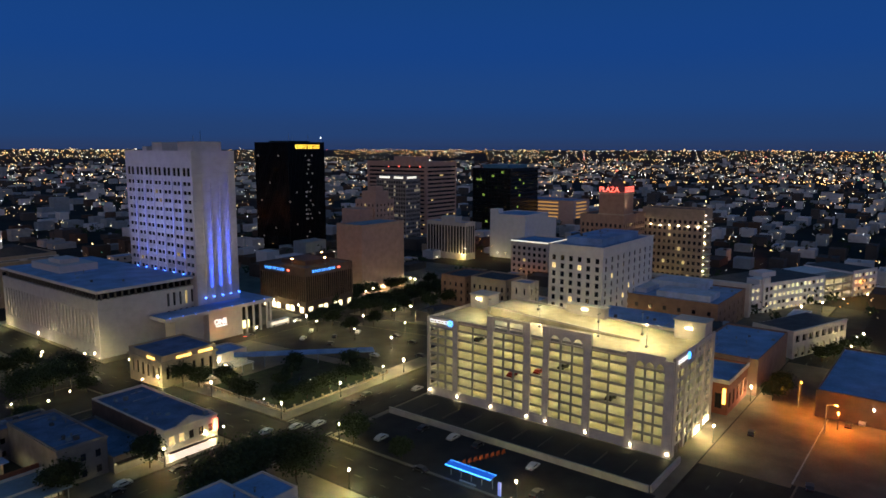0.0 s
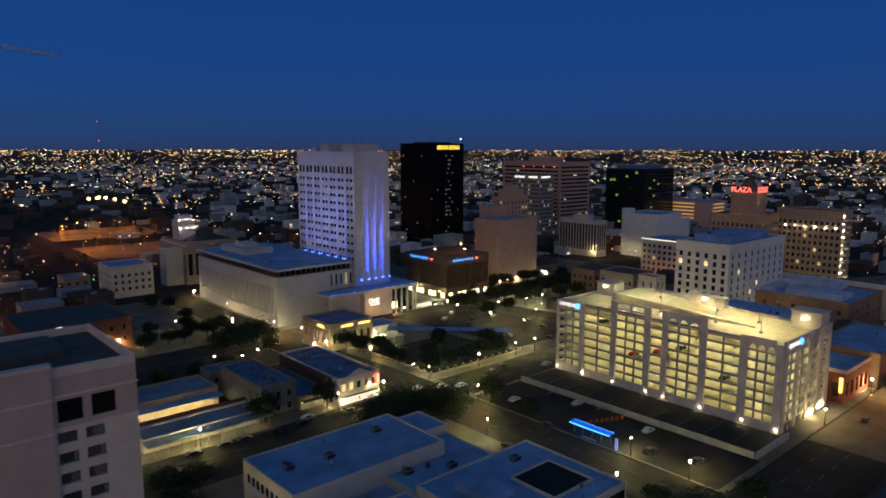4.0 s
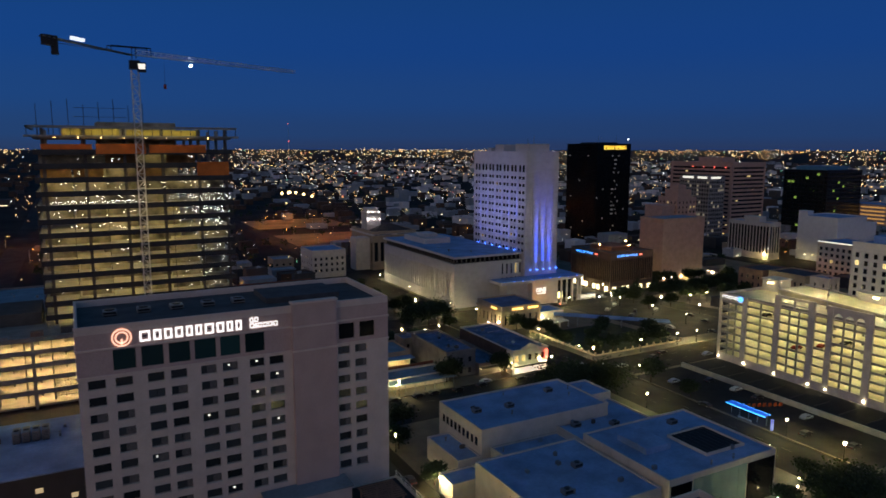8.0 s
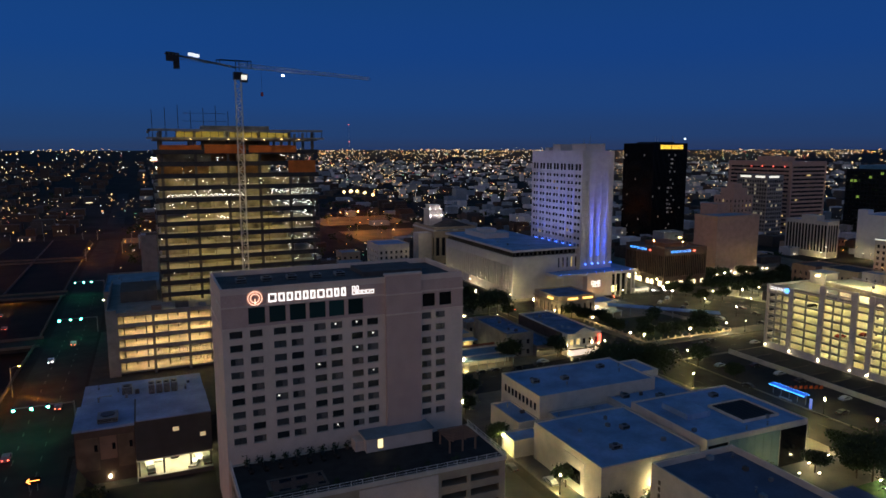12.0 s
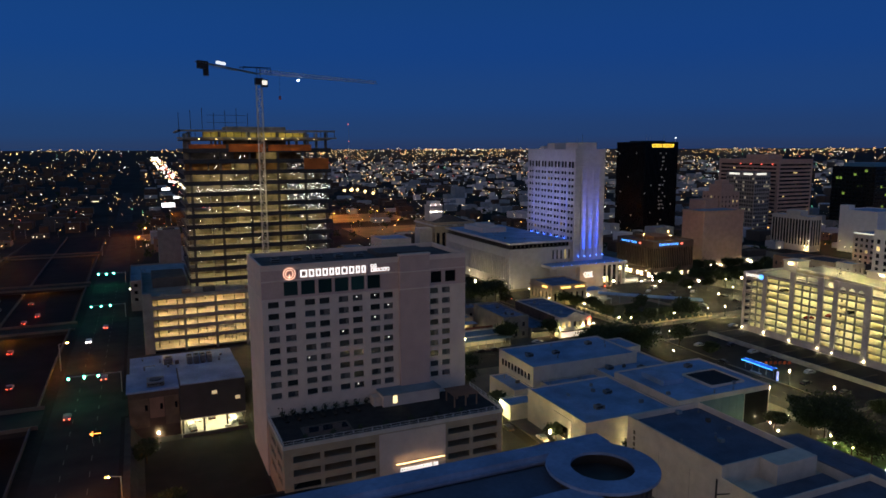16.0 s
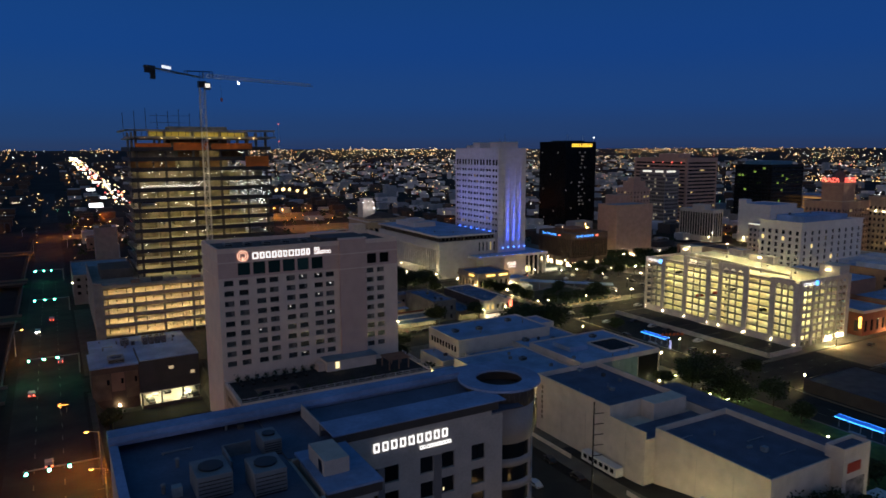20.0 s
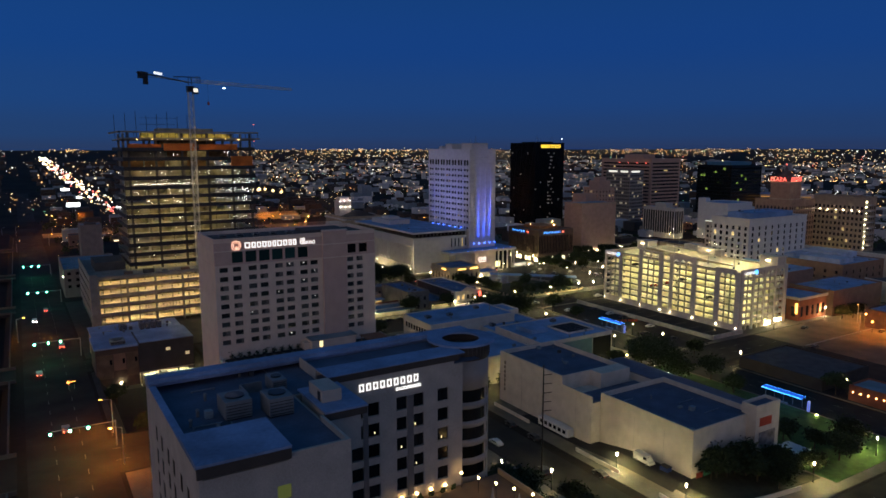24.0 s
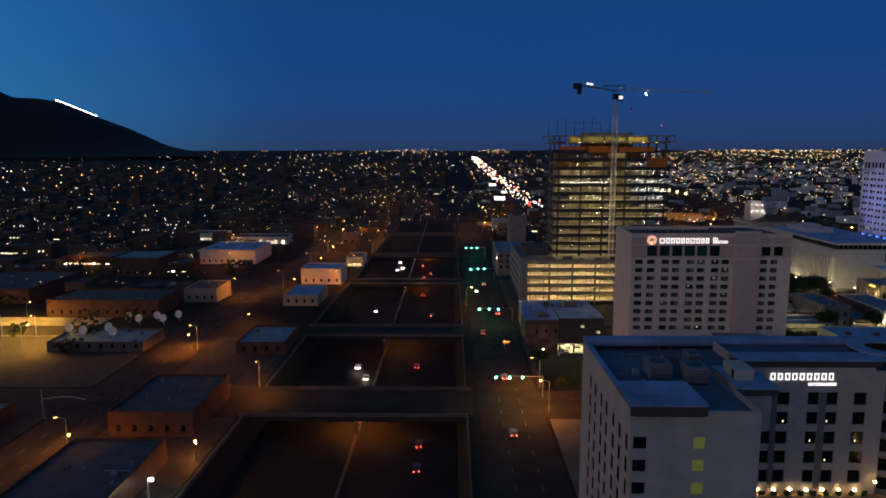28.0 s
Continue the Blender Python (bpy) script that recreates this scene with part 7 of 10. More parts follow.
    t = grid_block("dark_shed", 344.0, 402.0, 66.0, 108.0, 9.0, mat("dark_shed_wall", (0.10, 0.07, 0.06), 0.9), ROOF, 0, 0, 0, 0, 3, 1, 1, "dark low shed with a pale roof", "shed")
    boxes("wall_lamp", [(343.6, 343.97, 92.0, 92.4, 5.6, 6.0)], FLOOD, t, "white wall lamp")
    block("dark_low_store", 241.0, 271.0, 69.0, 101.0, 4.4, mat("dark_store_wall", (0.06, 0.05, 0.045), 0.9), ROOF_DK, "low dark flat-roofed store at the kerb", "store")
    t = block("snack_house", 241.0, 253.0, 43.0, 60.0, 5.6, REDBRICK, ROOF_GREY, "small brick snack house with warm lit front", "restaurant")
    for k in range(4):
        boxes("lit_front", [(242.2 + 2.7 * k, 244.0 + 2.7 * k, 42.9, 42.98, 0.6, 2.6)], LIT_WARM, t, "warm lit shop window")
    for k in range(7):
        boxes("eave_lamp", [(240.7, 240.95, 44 + 2.4 * k, 44.3 + 2.4 * k, 3.2, 3.5)], glow("eave_bulb", (1.0, 0.5, 0.15), 12.0), t, "small orange eave lamp")
    # old bank house, shops, garden pavilion
    t = grid_block("arch_bank_house", 235.2, 257.5, 299.5, 322.0, 9.6, STUCCO_TAN, ROOF_SHOP, 6, 6, 1, 0.5, 4, 4.6, 1.3, "tan bank house with a lit attic", "bank", GLASS_DK, d=0.5)
    boxes("attic_band", [(234.6, 258.1, 298.9, 322.6, 6.6, 7.4)], STUCCO_TAN, t)
    for r in ((241, 247, 299.3, 299.45, 7.5, 8.4), (250, 256, 299.3, 299.45, 7.5, 8.4), (235.0, 235.15, 304, 309, 7.5, 8.4)):
        boxes("attic_light", [r], glow("amber_attic_light", (1.0, 0.55, 0.10), 2.0), t, "amber attic lights")
    for y in (303, 308, 313, 318):
        spot("bank_uplight", (233.6, y, -1.6), (235.3, y, 6), (1.0, 0.75, 0.35), 420, 70)
    block("garden_pavilion", 258.5, 272.0, 300, 312, 4.6, STUCCO_W, ROOF, "small white flat pavilion", "pavilion")
    t = thing("shade_canopy", 281, 283, 0, "long pale shade canopy on posts", "canopy")
    bm = bmesh.new()
    v = [bm.verts.new(p) for p in ((263, 296, 3.2), (266, 300, 3.6), (305, 262, 3.6), (302, 258, 3.2), (263, 296, 3.4), (266, 300, 3.8), (305, 262, 3.8), (302, 258, 3.4))]
    for f in ((0, 1, 2, 3), (7, 6, 5, 4), (0, 4, 5, 1), (1, 5, 6, 2), (2, 6, 7, 3), (3, 7, 4, 0)):
        bm.faces.new([v[i] for i in f])
    part("roof", bm, ROOF, t)
    for k in range(6):
        x, y = 265 + k * 7.4, 296.5 - k * 7.2
        boxes("post", [(x - 0.1, x + 0.1, y - 0.1, y + 0.1, -2.5, 3.4)], STEEL, t)
    # shops south of the bank house
    t = grid_block("corner_shop", 200.2, 216.2, 238.6, 278.0, 9.4, STUCCO_W, ROOF_SHOP, 5, 0, 2, 0.5, 4.2, 2.4, 1.6, "white two-storey corner shop with a gabled parapet", "shop", window_glass("shop_glass", (0.03, 0.03, 0.03), lit=0.5, power=0.7), d=0.4)
    bm = bmesh.new()
    outline = [(204.2, 9.4)]
    for k in range(10):
        h = 2.0 - abs(k - 4.5) * 0.36
        outline += [(204.2 + k * 0.8, 9.4 + h), (205.0 + k * 0.8, 9.4 + h)]
    outline.append((212.2, 9.4))
    fore, back = ([bm.verts.new((x, y, z)) for x, z in outline] for y in (238.6, 239.0))
    bm.faces.new(fore)
    bm.faces.new(back[::-1])
    for i in range(len(outline)):
        j = (i + 1) % len(outline)
        bm.faces.new((fore[i], back[i], back[j], fore[j]))
    part("pediment", bm, STUCCO_W, t, "stepped gable parapet")
    boxes("neon_sign", [(214.6, 216.0, 237.9, 238.1, 4.8, 8.2)], SIGN_RED, t, "red neon shop sign")
    boxes("shopfront", [(201.0, 215.4, 238.3, 238.38, 0.3, 2.9)], glow("shopfront_light", (1.0, 0.80, 0.62), 0.75), t, "lit shopfront")
    roof_clutter(t, 200.5, 216, 240, 277, 8.7, 14, 5)
    boxes("side_wall", [(200.03, 200.196, 242.5, 278.0, -1.0, 9.0)], mat("old_dark_brick", (0.13, 0.085, 0.065), 0.93, vary=0.35), t, "old dark brick side wall")
    boxes("cornice", [(200.0, 216.4, 238.35, 238.58, 8.9, 9.3)], STUCCO_W, t)
    boxes("awning", [(200.8, 215.6, 237.0, 238.28, 3.0, 3.15)], mat("dark_awning", (0.05, 0.03, 0.03), 0.8), t, "dark shop awning")
    t = grid_block("tan_two_storey_shop", 176.6, 188.8, 246.4, 276.0, 10.2, mat("weathered_stucco", (0.27, 0.25, 0.23), 0.93, vary=0.4, scale=0.25), ROOF_SHOP, 3, 0, 2, 1, 4.2, 2.0, 1.4, "tan two-storey shop with a flat roof", "shop")
    roof_clutter(t, 177.6, 188.6, 248, 275, 9.5, 14, 6)
    boxes("cornice", [(176.3, 189.0, 246.1, 246.38, 9.3, 9.9), (176.3, 176.58, 246.4, 276, 9.3, 9.9)], MATS["weathered_stucco"], t)
    t = grid_block("low_link_shop", 189.0, 200.0, 244.0, 276.0, 4.6, MATS["weathered_stucco"], ROOF_SHOP, 0, 0, 0, 0, 3, 1, 1, "low shop with a lit awning", "shop")
    boxes("awning_light", [(189.4, 199.6, 243.2, 243.9, 2.6, 2.8)], glow("awning_lamp", (1.0, 0.85, 0.45), 2.5), t, "lit awning strip")
    boxes("awning", [(189.2, 199.8, 242.0, 244.0, 2.9, 3.1)], BLACK, t)
    t = grid_block("low_canopy_shop", 140.0, 176.0, 244.0, 254.0, 4.2, STUCCO_W, ROOF_GREY, 0, 0, 0, 0, 3, 1, 1, "long low shop with a lit canopy", "shop")
    boxes("canopy", [(139.6, 176.4, 238.9, 243.98, 3.3, 3.7)], ROOF_GREY, t, "deep flat canopy")
    boxes("canopy_light", [(141, 175.5, 241.0, 241.3, 3.1, 3.28)], glow("canopy_tube", (1.0, 0.90, 0.45), 8.0), t, "lamp strip under the canopy")
    for k in range(10):
        boxes("canopy_post", [(141.2 + 3.8 * k, 141.4 + 3.8 * k, 239.1, 239.3, -1.5, 3.3)], STEEL, t)
    boxes("yard_wall", [(140, 176, 256, 256.4, -2, 4.5)], REDBRICK, t)
    t = grid_block("restaurant_row", 140.0, 172.0, 268.0, 284.0, 6.0, STUCCO_TAN, ROOF_GREY, 0, 6, 1, 1, 4, 2.6, 1.6, "low restaurant row with a warm lit yard", "restaurant", window_glass("restaurant_glass", (0.1, 0.07, 0.03), lit=0.9, power=0.8))
    boxes("porch_roof", [(140, 172, 263.5, 267.98, 3.9, 4.2)], ROOF, t, "pale porch roof")
    boxes("yard_light", [(142, 170, 265.2, 265.4, 3.7, 3.88)], glow("yard_tube", (1.0, 0.86, 0.42), 60.0), t, "lamp strip under the porch")
    # dark arched office west of the annexe, with its roof sign left as bars
    t = grid_block("arched_office", 249.0, 284.0, 492.0, 534.0, 24.0, STUCCO_TAN, ROOF_DK, 7, 10, 1, 2, 4, 14, 3.0, "tan office with tall dark arches", "office building", GLASS_DK, d=0.7)
    boxes("cornice", [(248, 285, 491, 535, 21.0, 22.2)], STUCCO_W, t)
    bm = bmesh.new()
    v = [bm.verts.new(q) for q in ((250.5, 493.5, 23.3), (282.5, 493.5, 23.3), (282.5, 532.5, 23.3), (250.5, 532.5, 23.3), (262, 506, 27.5), (272, 506, 27.5), (272, 520, 27.5), (262, 520, 27.5))]
    for f in ((0, 1, 5, 4), (1, 2, 6, 5), (2, 3, 7, 6), (3, 0, 4, 7), (4, 5, 6, 7), (3, 2, 1, 0)):
        bm.faces.new([v[i] for i in f])
    part("hipped_roof", bm, mat("dark_tile_roof", (0.07, 0.055, 0.05), 0.9, vary=0.3), t, "dark hipped roof")
    for k in range(2):
        boxes("frieze", [(250.2 + 18 * k, 264 + 18 * k, 490.8, 490.98, 21.3, 22.0)], mat("grey_frieze", (0.2, 0.2, 0.21), 0.8), t, "row of grey carved letters left as a bar")
    la = boxes("lantern", [(250.5, 261.5, 506, 517, 24.0, 36.5), (251.8, 260.2, 507.3, 515.7, 36.5, 39.5)], STUCCO_W, t, "white lantern tower under floodlights")
    boxes("lantern_cap", [(250.0, 262.0, 505.5, 517.5, 36.5, 36.9), (251.4, 260.6, 506.9, 516.1, 39.5, 39.9)], STUCCO_W, la)
    for x in (251.5, 256.0, 260.5):
        boxes("lantern_lamp", [(x - 0.25, x + 0.25, 504.9, 505.2, 31.6, 31.9)], glow("lantern_flood", (1.0, 0.93, 0.92), 55.0), la, "white flood lamp")
        boxes("lantern_lamp", [(x - 0.25, x + 0.25, 506.6, 506.9, 36.92, 37.1)], MATS["lantern_flood"], la)
    boxes("side_block", [(238, 248.9, 497, 508, -6, 19.5)], STUCCO_W, t, "pale side block")
    grid_block("pale_end_house", 200.0, 224.0, 480.0, 506.0, 15.0, STUCCO_W, ROOF, 6, 6, 3, 0, 4, 2, 1.6, "pale flat-roofed three-storey house", "house")
    grid_block("brown_cube", 128.0 + 6, 152.0, 300.0, 322.0, 11.0, REDBRICK, ROOF_DK, 0, 2, 1, 2, 4, 5, 1.2, "red-brown blank cube building", "office building")
    t = grid_block("courthouse", 134.0, 176.0, 368.0, 408.0, 10.5, REDBRICK, ROOF_DK, 8, 6, 2, 0, 5, 2.2, 1.2, "red-brown brick office with a small lit sign", "office building", GLASS_DK)
    sign_blocks("sign_name", 146.0, 367.95, 7.2, 1.1, [1, 1, 0.8, 1, 0.8], "S", SIGN_WHITE, t, 0.4)
    boxes("sign_badge", [(146.4, 148.6, 367.8, 367.95, 8.8, 10.2)], SIGN_WHITE, t)
    # blue-roofed hotel annexe with a lit parking apron, west of the tower hotel
    t = thing("annexe_building", 45, 195, lay(45, 190), "blue-roofed dark building over a brightly lit carport", "building")
    boxes("wall", [(41.0, 58.3, 183.5, 200, 9.7, 19.6)], mat("dark_grey_cladding", (0.06, 0.06, 0.065), 0.7), t, "dark clad upper storeys")
    boxes("west_block", [(28.2, 40.9, 183.9, 200, 4, 18.8)], mat("dark_brown_brick", (0.13, 0.09, 0.07), 0.92, vary=0.4, scale=0.3), t, "brown brick end block")
    boxes("rear_block", [(29.0, 58.3, 200.0, 217.0, 4, 18.6)], STUCCO_TAN, t)
    for r in ((27.8, 41.0, 183.5, 200.2, 18.8, 19.3), (41.4, 58.3, 183.1, 200.2, 19.6, 19.9), (28.6, 58.3, 200.2, 217.4, 18.6, 19.0)):
        boxes("roof", [r], HOTEL_ROOF, t)
    boxes("carport_ceiling", [(41.0, 58.3, 183.5, 199.9, 9.4, 9.695)], STUCCO_W, t)
    boxes("carport_back", [(41.0, 58.3, 195.0, 195.3, 4.5, 9.4)], STUCCO_W, t)
    for y in (186.5, 191.5):
        boxes("carport_lamp", [(43, 57, y, y + 0.3, 9.25, 9.39)], glow("carport_tube", (1.0, 0.95, 0.52), 40.0), t, "carport tubes")
    for x in (41.5, 47.0, 53.2, 57.9):
        boxes("column", [(x - 0.2, x + 0.2, 183.6, 184.0, 4.8, 9.4)], CONC_DK, t)
    boxes("wall_lamp", [(35.0, 35.4, 183.5, 183.88, 6.8, 7.2)], FLOOD, t)
    boxes("lit_window", [(49.4, 50.8, 183.38, 183.48, 15.9, 16.9)], glow("dim_warm_window", (1.0, 0.72, 0.32), 0.35, lamp=False), t)
    boxes("lit_window", [(55.6, 56.9, 183.38, 183.48, 13.6, 14.6)], MATS["dim_warm_window"], t)
    for k, (a, b) in enumerate(((28.4, 33.2), (33.4, 37.0), (37.2, 40.7))):
        boxes("brick_panel", [(a, b, 183.72, 183.88, 9.0 + 2.4 * (k % 2), 17.0)], mat("brown_stone_facing", (0.20, 0.145, 0.10), 0.9, vary=0.5, scale=0.3) if k % 2 == 0 else BROWN, t, "brown stone facing panel")
        boxes("narrow_window", [(b - 1.0, b - 0.3, 183.66, 183.71, 13.6, 15.2)], GLASS_DK, t)
    for k in range(4):
        hvac("rooftop units of the hotel annexe", 44.5 + k * 1.9, 46.0 + k * 1.9, 204, 208, 19.0, 21.4)
    roof_clutter(t, 30, 57, 201, 216, 19.05, 9, 7)
    hvac("rooftop units of the hotel annexe", 38, 40.5, 206, 209, 19.0, 21.0)
    hvac("rooftop units of the hotel annexe", 33, 37.5, 186, 191, 19.3, 20.6)


more_blocks()


def pale_block_far():
    """Windowless pale stair block by the frontage road."""
    t = grid_block("pale_core_block", 44.0, 57.0, 452.0, 470.0, 33.0, mat("dull_grey_stucco", (0.25, 0.23, 0.22), 0.9, vary=0.25), ROOF_GREY, 0, 0, 0, 0, 3, 1, 1, "tall blank pale concrete block under a dusk sky", "office building", z0=2)
    boxes("plant_house", [(47, 54, 456, 464, 32.2, 33.6)], CONC_DK, t)
    t = grid_block("frontage_office", 28.0, 56.0, 345.0, 395.0, 21.0, mat("dull_grey_stucco", (0.25, 0.23, 0.22), 0.9), ROOF_GREY, 7, 10, 3, 11.0, 3.4, 1.6, 1.6, "low grey office under a dark blue roof by the frontage road", "office building", GLASS_DK, z0=4)
    roof_clutter(t, 29, 55, 346, 394, 20.3, 10, 31)
    boxes("corner_lamp", [(27.6, 27.95, 346, 346.4, 17.0, 17.4)], FLOOD, t, "bright wall lamp at the corner")


pale_block_far()


def roadside_board(x, y, z0, z1, w):
    """A lit advertising board on a post; its face is left plain."""
    g = lay(x, y)
    t = thing("roadside_board", x, y, g, "tall lit white roadside advertising board", "billboard", "lit boards along the boulevard")
    boxes("post", [(x - 0.5, x + 0.5, y + 0.4, y + 1.2, g, z0)], BLACK, t)
    boxes("frame", [(x - w / 2 - 0.3, x + w / 2 + 0.3, y + 0.1, y + 0.6, z0 - 0.3, z1 + 0.3)], BLACK, t)
    boxes("face", [(x - w / 2, x + w / 2, y - 0.1, y + 0.08, z0, z1)], glow("board_face", (0.95, 0.97, 1.0), 2.4, lamp=False), t, "plain white glowing face")


for row in ((67.5, 900, 12, 17, 15), (78, 1250, 13, 17, 13), (84, 1040, 13, 16, 7), (98, 1520, 14, 17, 10)):
    roadside_board(*row)


def back_shop():
    """Low shop with a pale roof between the restaurant row and the two-storey shop."""
    t = grid_block("back_shop", 173.0, 188.8, 276.6, 285.0, 8.2, MATS["weathered_stucco"], ROOF_SHOP, 4, 2, 2, 0.5, 3.6, 1.6, 1.2, "tan back shop with a pale flat roof", "shop", GLASS_DK)
    roof_clutter(t, 174, 188, 277, 284.5, 7.5, 5, 66)


back_shop()


def city_bus(x, y, rz):
    z = lay(x, y) + 0.07
    t = thing("city_bus", x, y, z, "white city bus with lit windows at the kerb", "bus")
    m = Matrix.Translation((x, y, z)) @ Matrix.Rotation(radians(rz), 4, "Z")
    def put(name, rows, material, label="", bevel=0.0):
        bm = bmesh.new()
        for r in rows:
            box(bm, *r)
        if bevel:
            bmesh.ops.bevel(bm, geom=bm.edges[:], offset=bevel, segments=2, affect="EDGES")
        bmesh.ops.transform(bm, matrix=m, verts=bm.verts)
        return part(name, bm, material, t, label)
    put("body", [(-6, 6, -1.27, 1.27, 0.35, 3.1)], WHITE_METAL, "", 0.15)
    for k in range(6):
        for sd in (-1.29, 1.26):
            put("window", [(-5.3 + 1.75 * k, -3.75 + 1.75 * k, sd, sd + 0.03, 1.5, 2.6)], LIT_COOL, "lit bus window")
    put("windscreen", [(6.0, 6.03, -1.1, 1.1, 1.2, 2.7)], GLASS_DK)
    put("roof_unit", [(-3, 0, -0.8, 0.8, 3.1, 3.4)], HVAC)
    for wx in (-3.9, 3.6):
        for sd in (-1.28, 1.02):
            bm = bmesh.new()
            cyl(bm, 0, 0, -0.13, 0.13, 0.5, n=14)
            bmesh.ops.transform(bm, matrix=m @ Matrix.Translation((wx, sd + 0.13, 0.5)) @ Matrix.Rotation(math.pi / 2, 4, "X"), verts=bm.verts)
            part("wheel", bm, BLACK, t)


city_bus(322.5, 342.5, 3)


def garden_fence():
    """Low dark railing with stone piers along the garden, and a slatted white trellis by the bank house."""
    f = thing("garden_fence", 268, 243, lay(268, 243) + 0.19, "low dark railing on a pale stone kerb round the garden", "fence")
    for (ax, ay, bx, by) in ((243.5, 242.5, 292, 242.5), (243.5, 242.5, 243.5, 288)):
        n = int(math.hypot(bx - ax, by - ay) / 4.0)
        boxes("kerb", [(ax - 0.2, bx + 0.2, ay - 0.2, by + 0.2, lay(ax, ay) - 0.1, lay(ax, ay) + 0.65)], STUCCO_TAN, f, "tan stone kerb")
        for i in range(n + 1):
            x, y = ax + (bx - ax) * i / n, ay + (by - ay) * i / n
            boxes("pier", [(x - 0.25, x + 0.25, y - 0.25, y + 0.25, lay(x, y), lay(x, y) + 1.7)], STUCCO_TAN, f)
        for z in (1.1, 1.5):
            bm = bmesh.new()
            strut(bm, (ax, ay, lay(ax, ay) + z), (bx, by, lay(bx, by) + z), 0.07)
            part("rail", bm, BLACK, f)
    p = thing("white_trellis", 263, 294, lay(263, 294) + 0.19, "white slatted trellis roof on slim posts", "trellis")
    g = lay(263, 294) + 0.19
    for k in range(11):
        boxes("slat", [(257.5 + k * 1.0, 257.9 + k * 1.0, 290.0, 298.0, g + 3.2, g + 3.35)], WHITE_METAL, p)
    for y in (290.4, 297.4):
        boxes("beam", [(257.2, 268.2, y, y + 0.25, g + 2.95, g + 3.19)], WHITE_METAL, p)
        for x in (257.6, 262.6, 267.6):
            boxes("post", [(x, x + 0.2, y, y + 0.2, g, g + 2.95)], WHITE_METAL, p)
    for x in (258.8, 262.0, 266.0):
        boxes("flood_lamp", [(x - 0.22, x + 0.22, 299.5, 299.75, g + 3.9, g + 4.2)], glow("trellis_flood", (1.0, 0.88, 0.55), 240.0), p, "bright wall flood lamp") if x < 260 else None


garden_fence()


def roof_flood(x, y, z):
    """A white floodlight on a tall pole west of the motorway."""
    g = lay(x, y)
    t = thing("flood_pole", x, y, g, "tall pole with a glaring white floodlight", "floodlight")
    bm = bmesh.new()
    cyl(bm, x, y, g, z, 0.16, 0.1, 8)
    part("pole", bm, STEEL, t)
    boxes("bracket", [(x - 0.1, x + 1.0, y - 0.08, y + 0.08, z, z + 0.14)], STEEL, t)
    boxes("head", [(x + 0.5, x + 1.4, y - 0.35, y + 0.35, z - 0.05, z + 0.3)], BLACK, t)
    boxes("lens", [(x + 0.55, x + 1.35, y - 0.45, y - 0.352, z - 0.35, z + 0.25)], glow("white_flood_lens", (0.95, 0.97, 0.9), 260.0), t, "white glowing lens")


roof_flood(-64.5, 61.6, 15.0)


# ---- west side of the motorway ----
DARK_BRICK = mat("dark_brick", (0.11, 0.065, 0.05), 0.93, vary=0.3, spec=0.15)


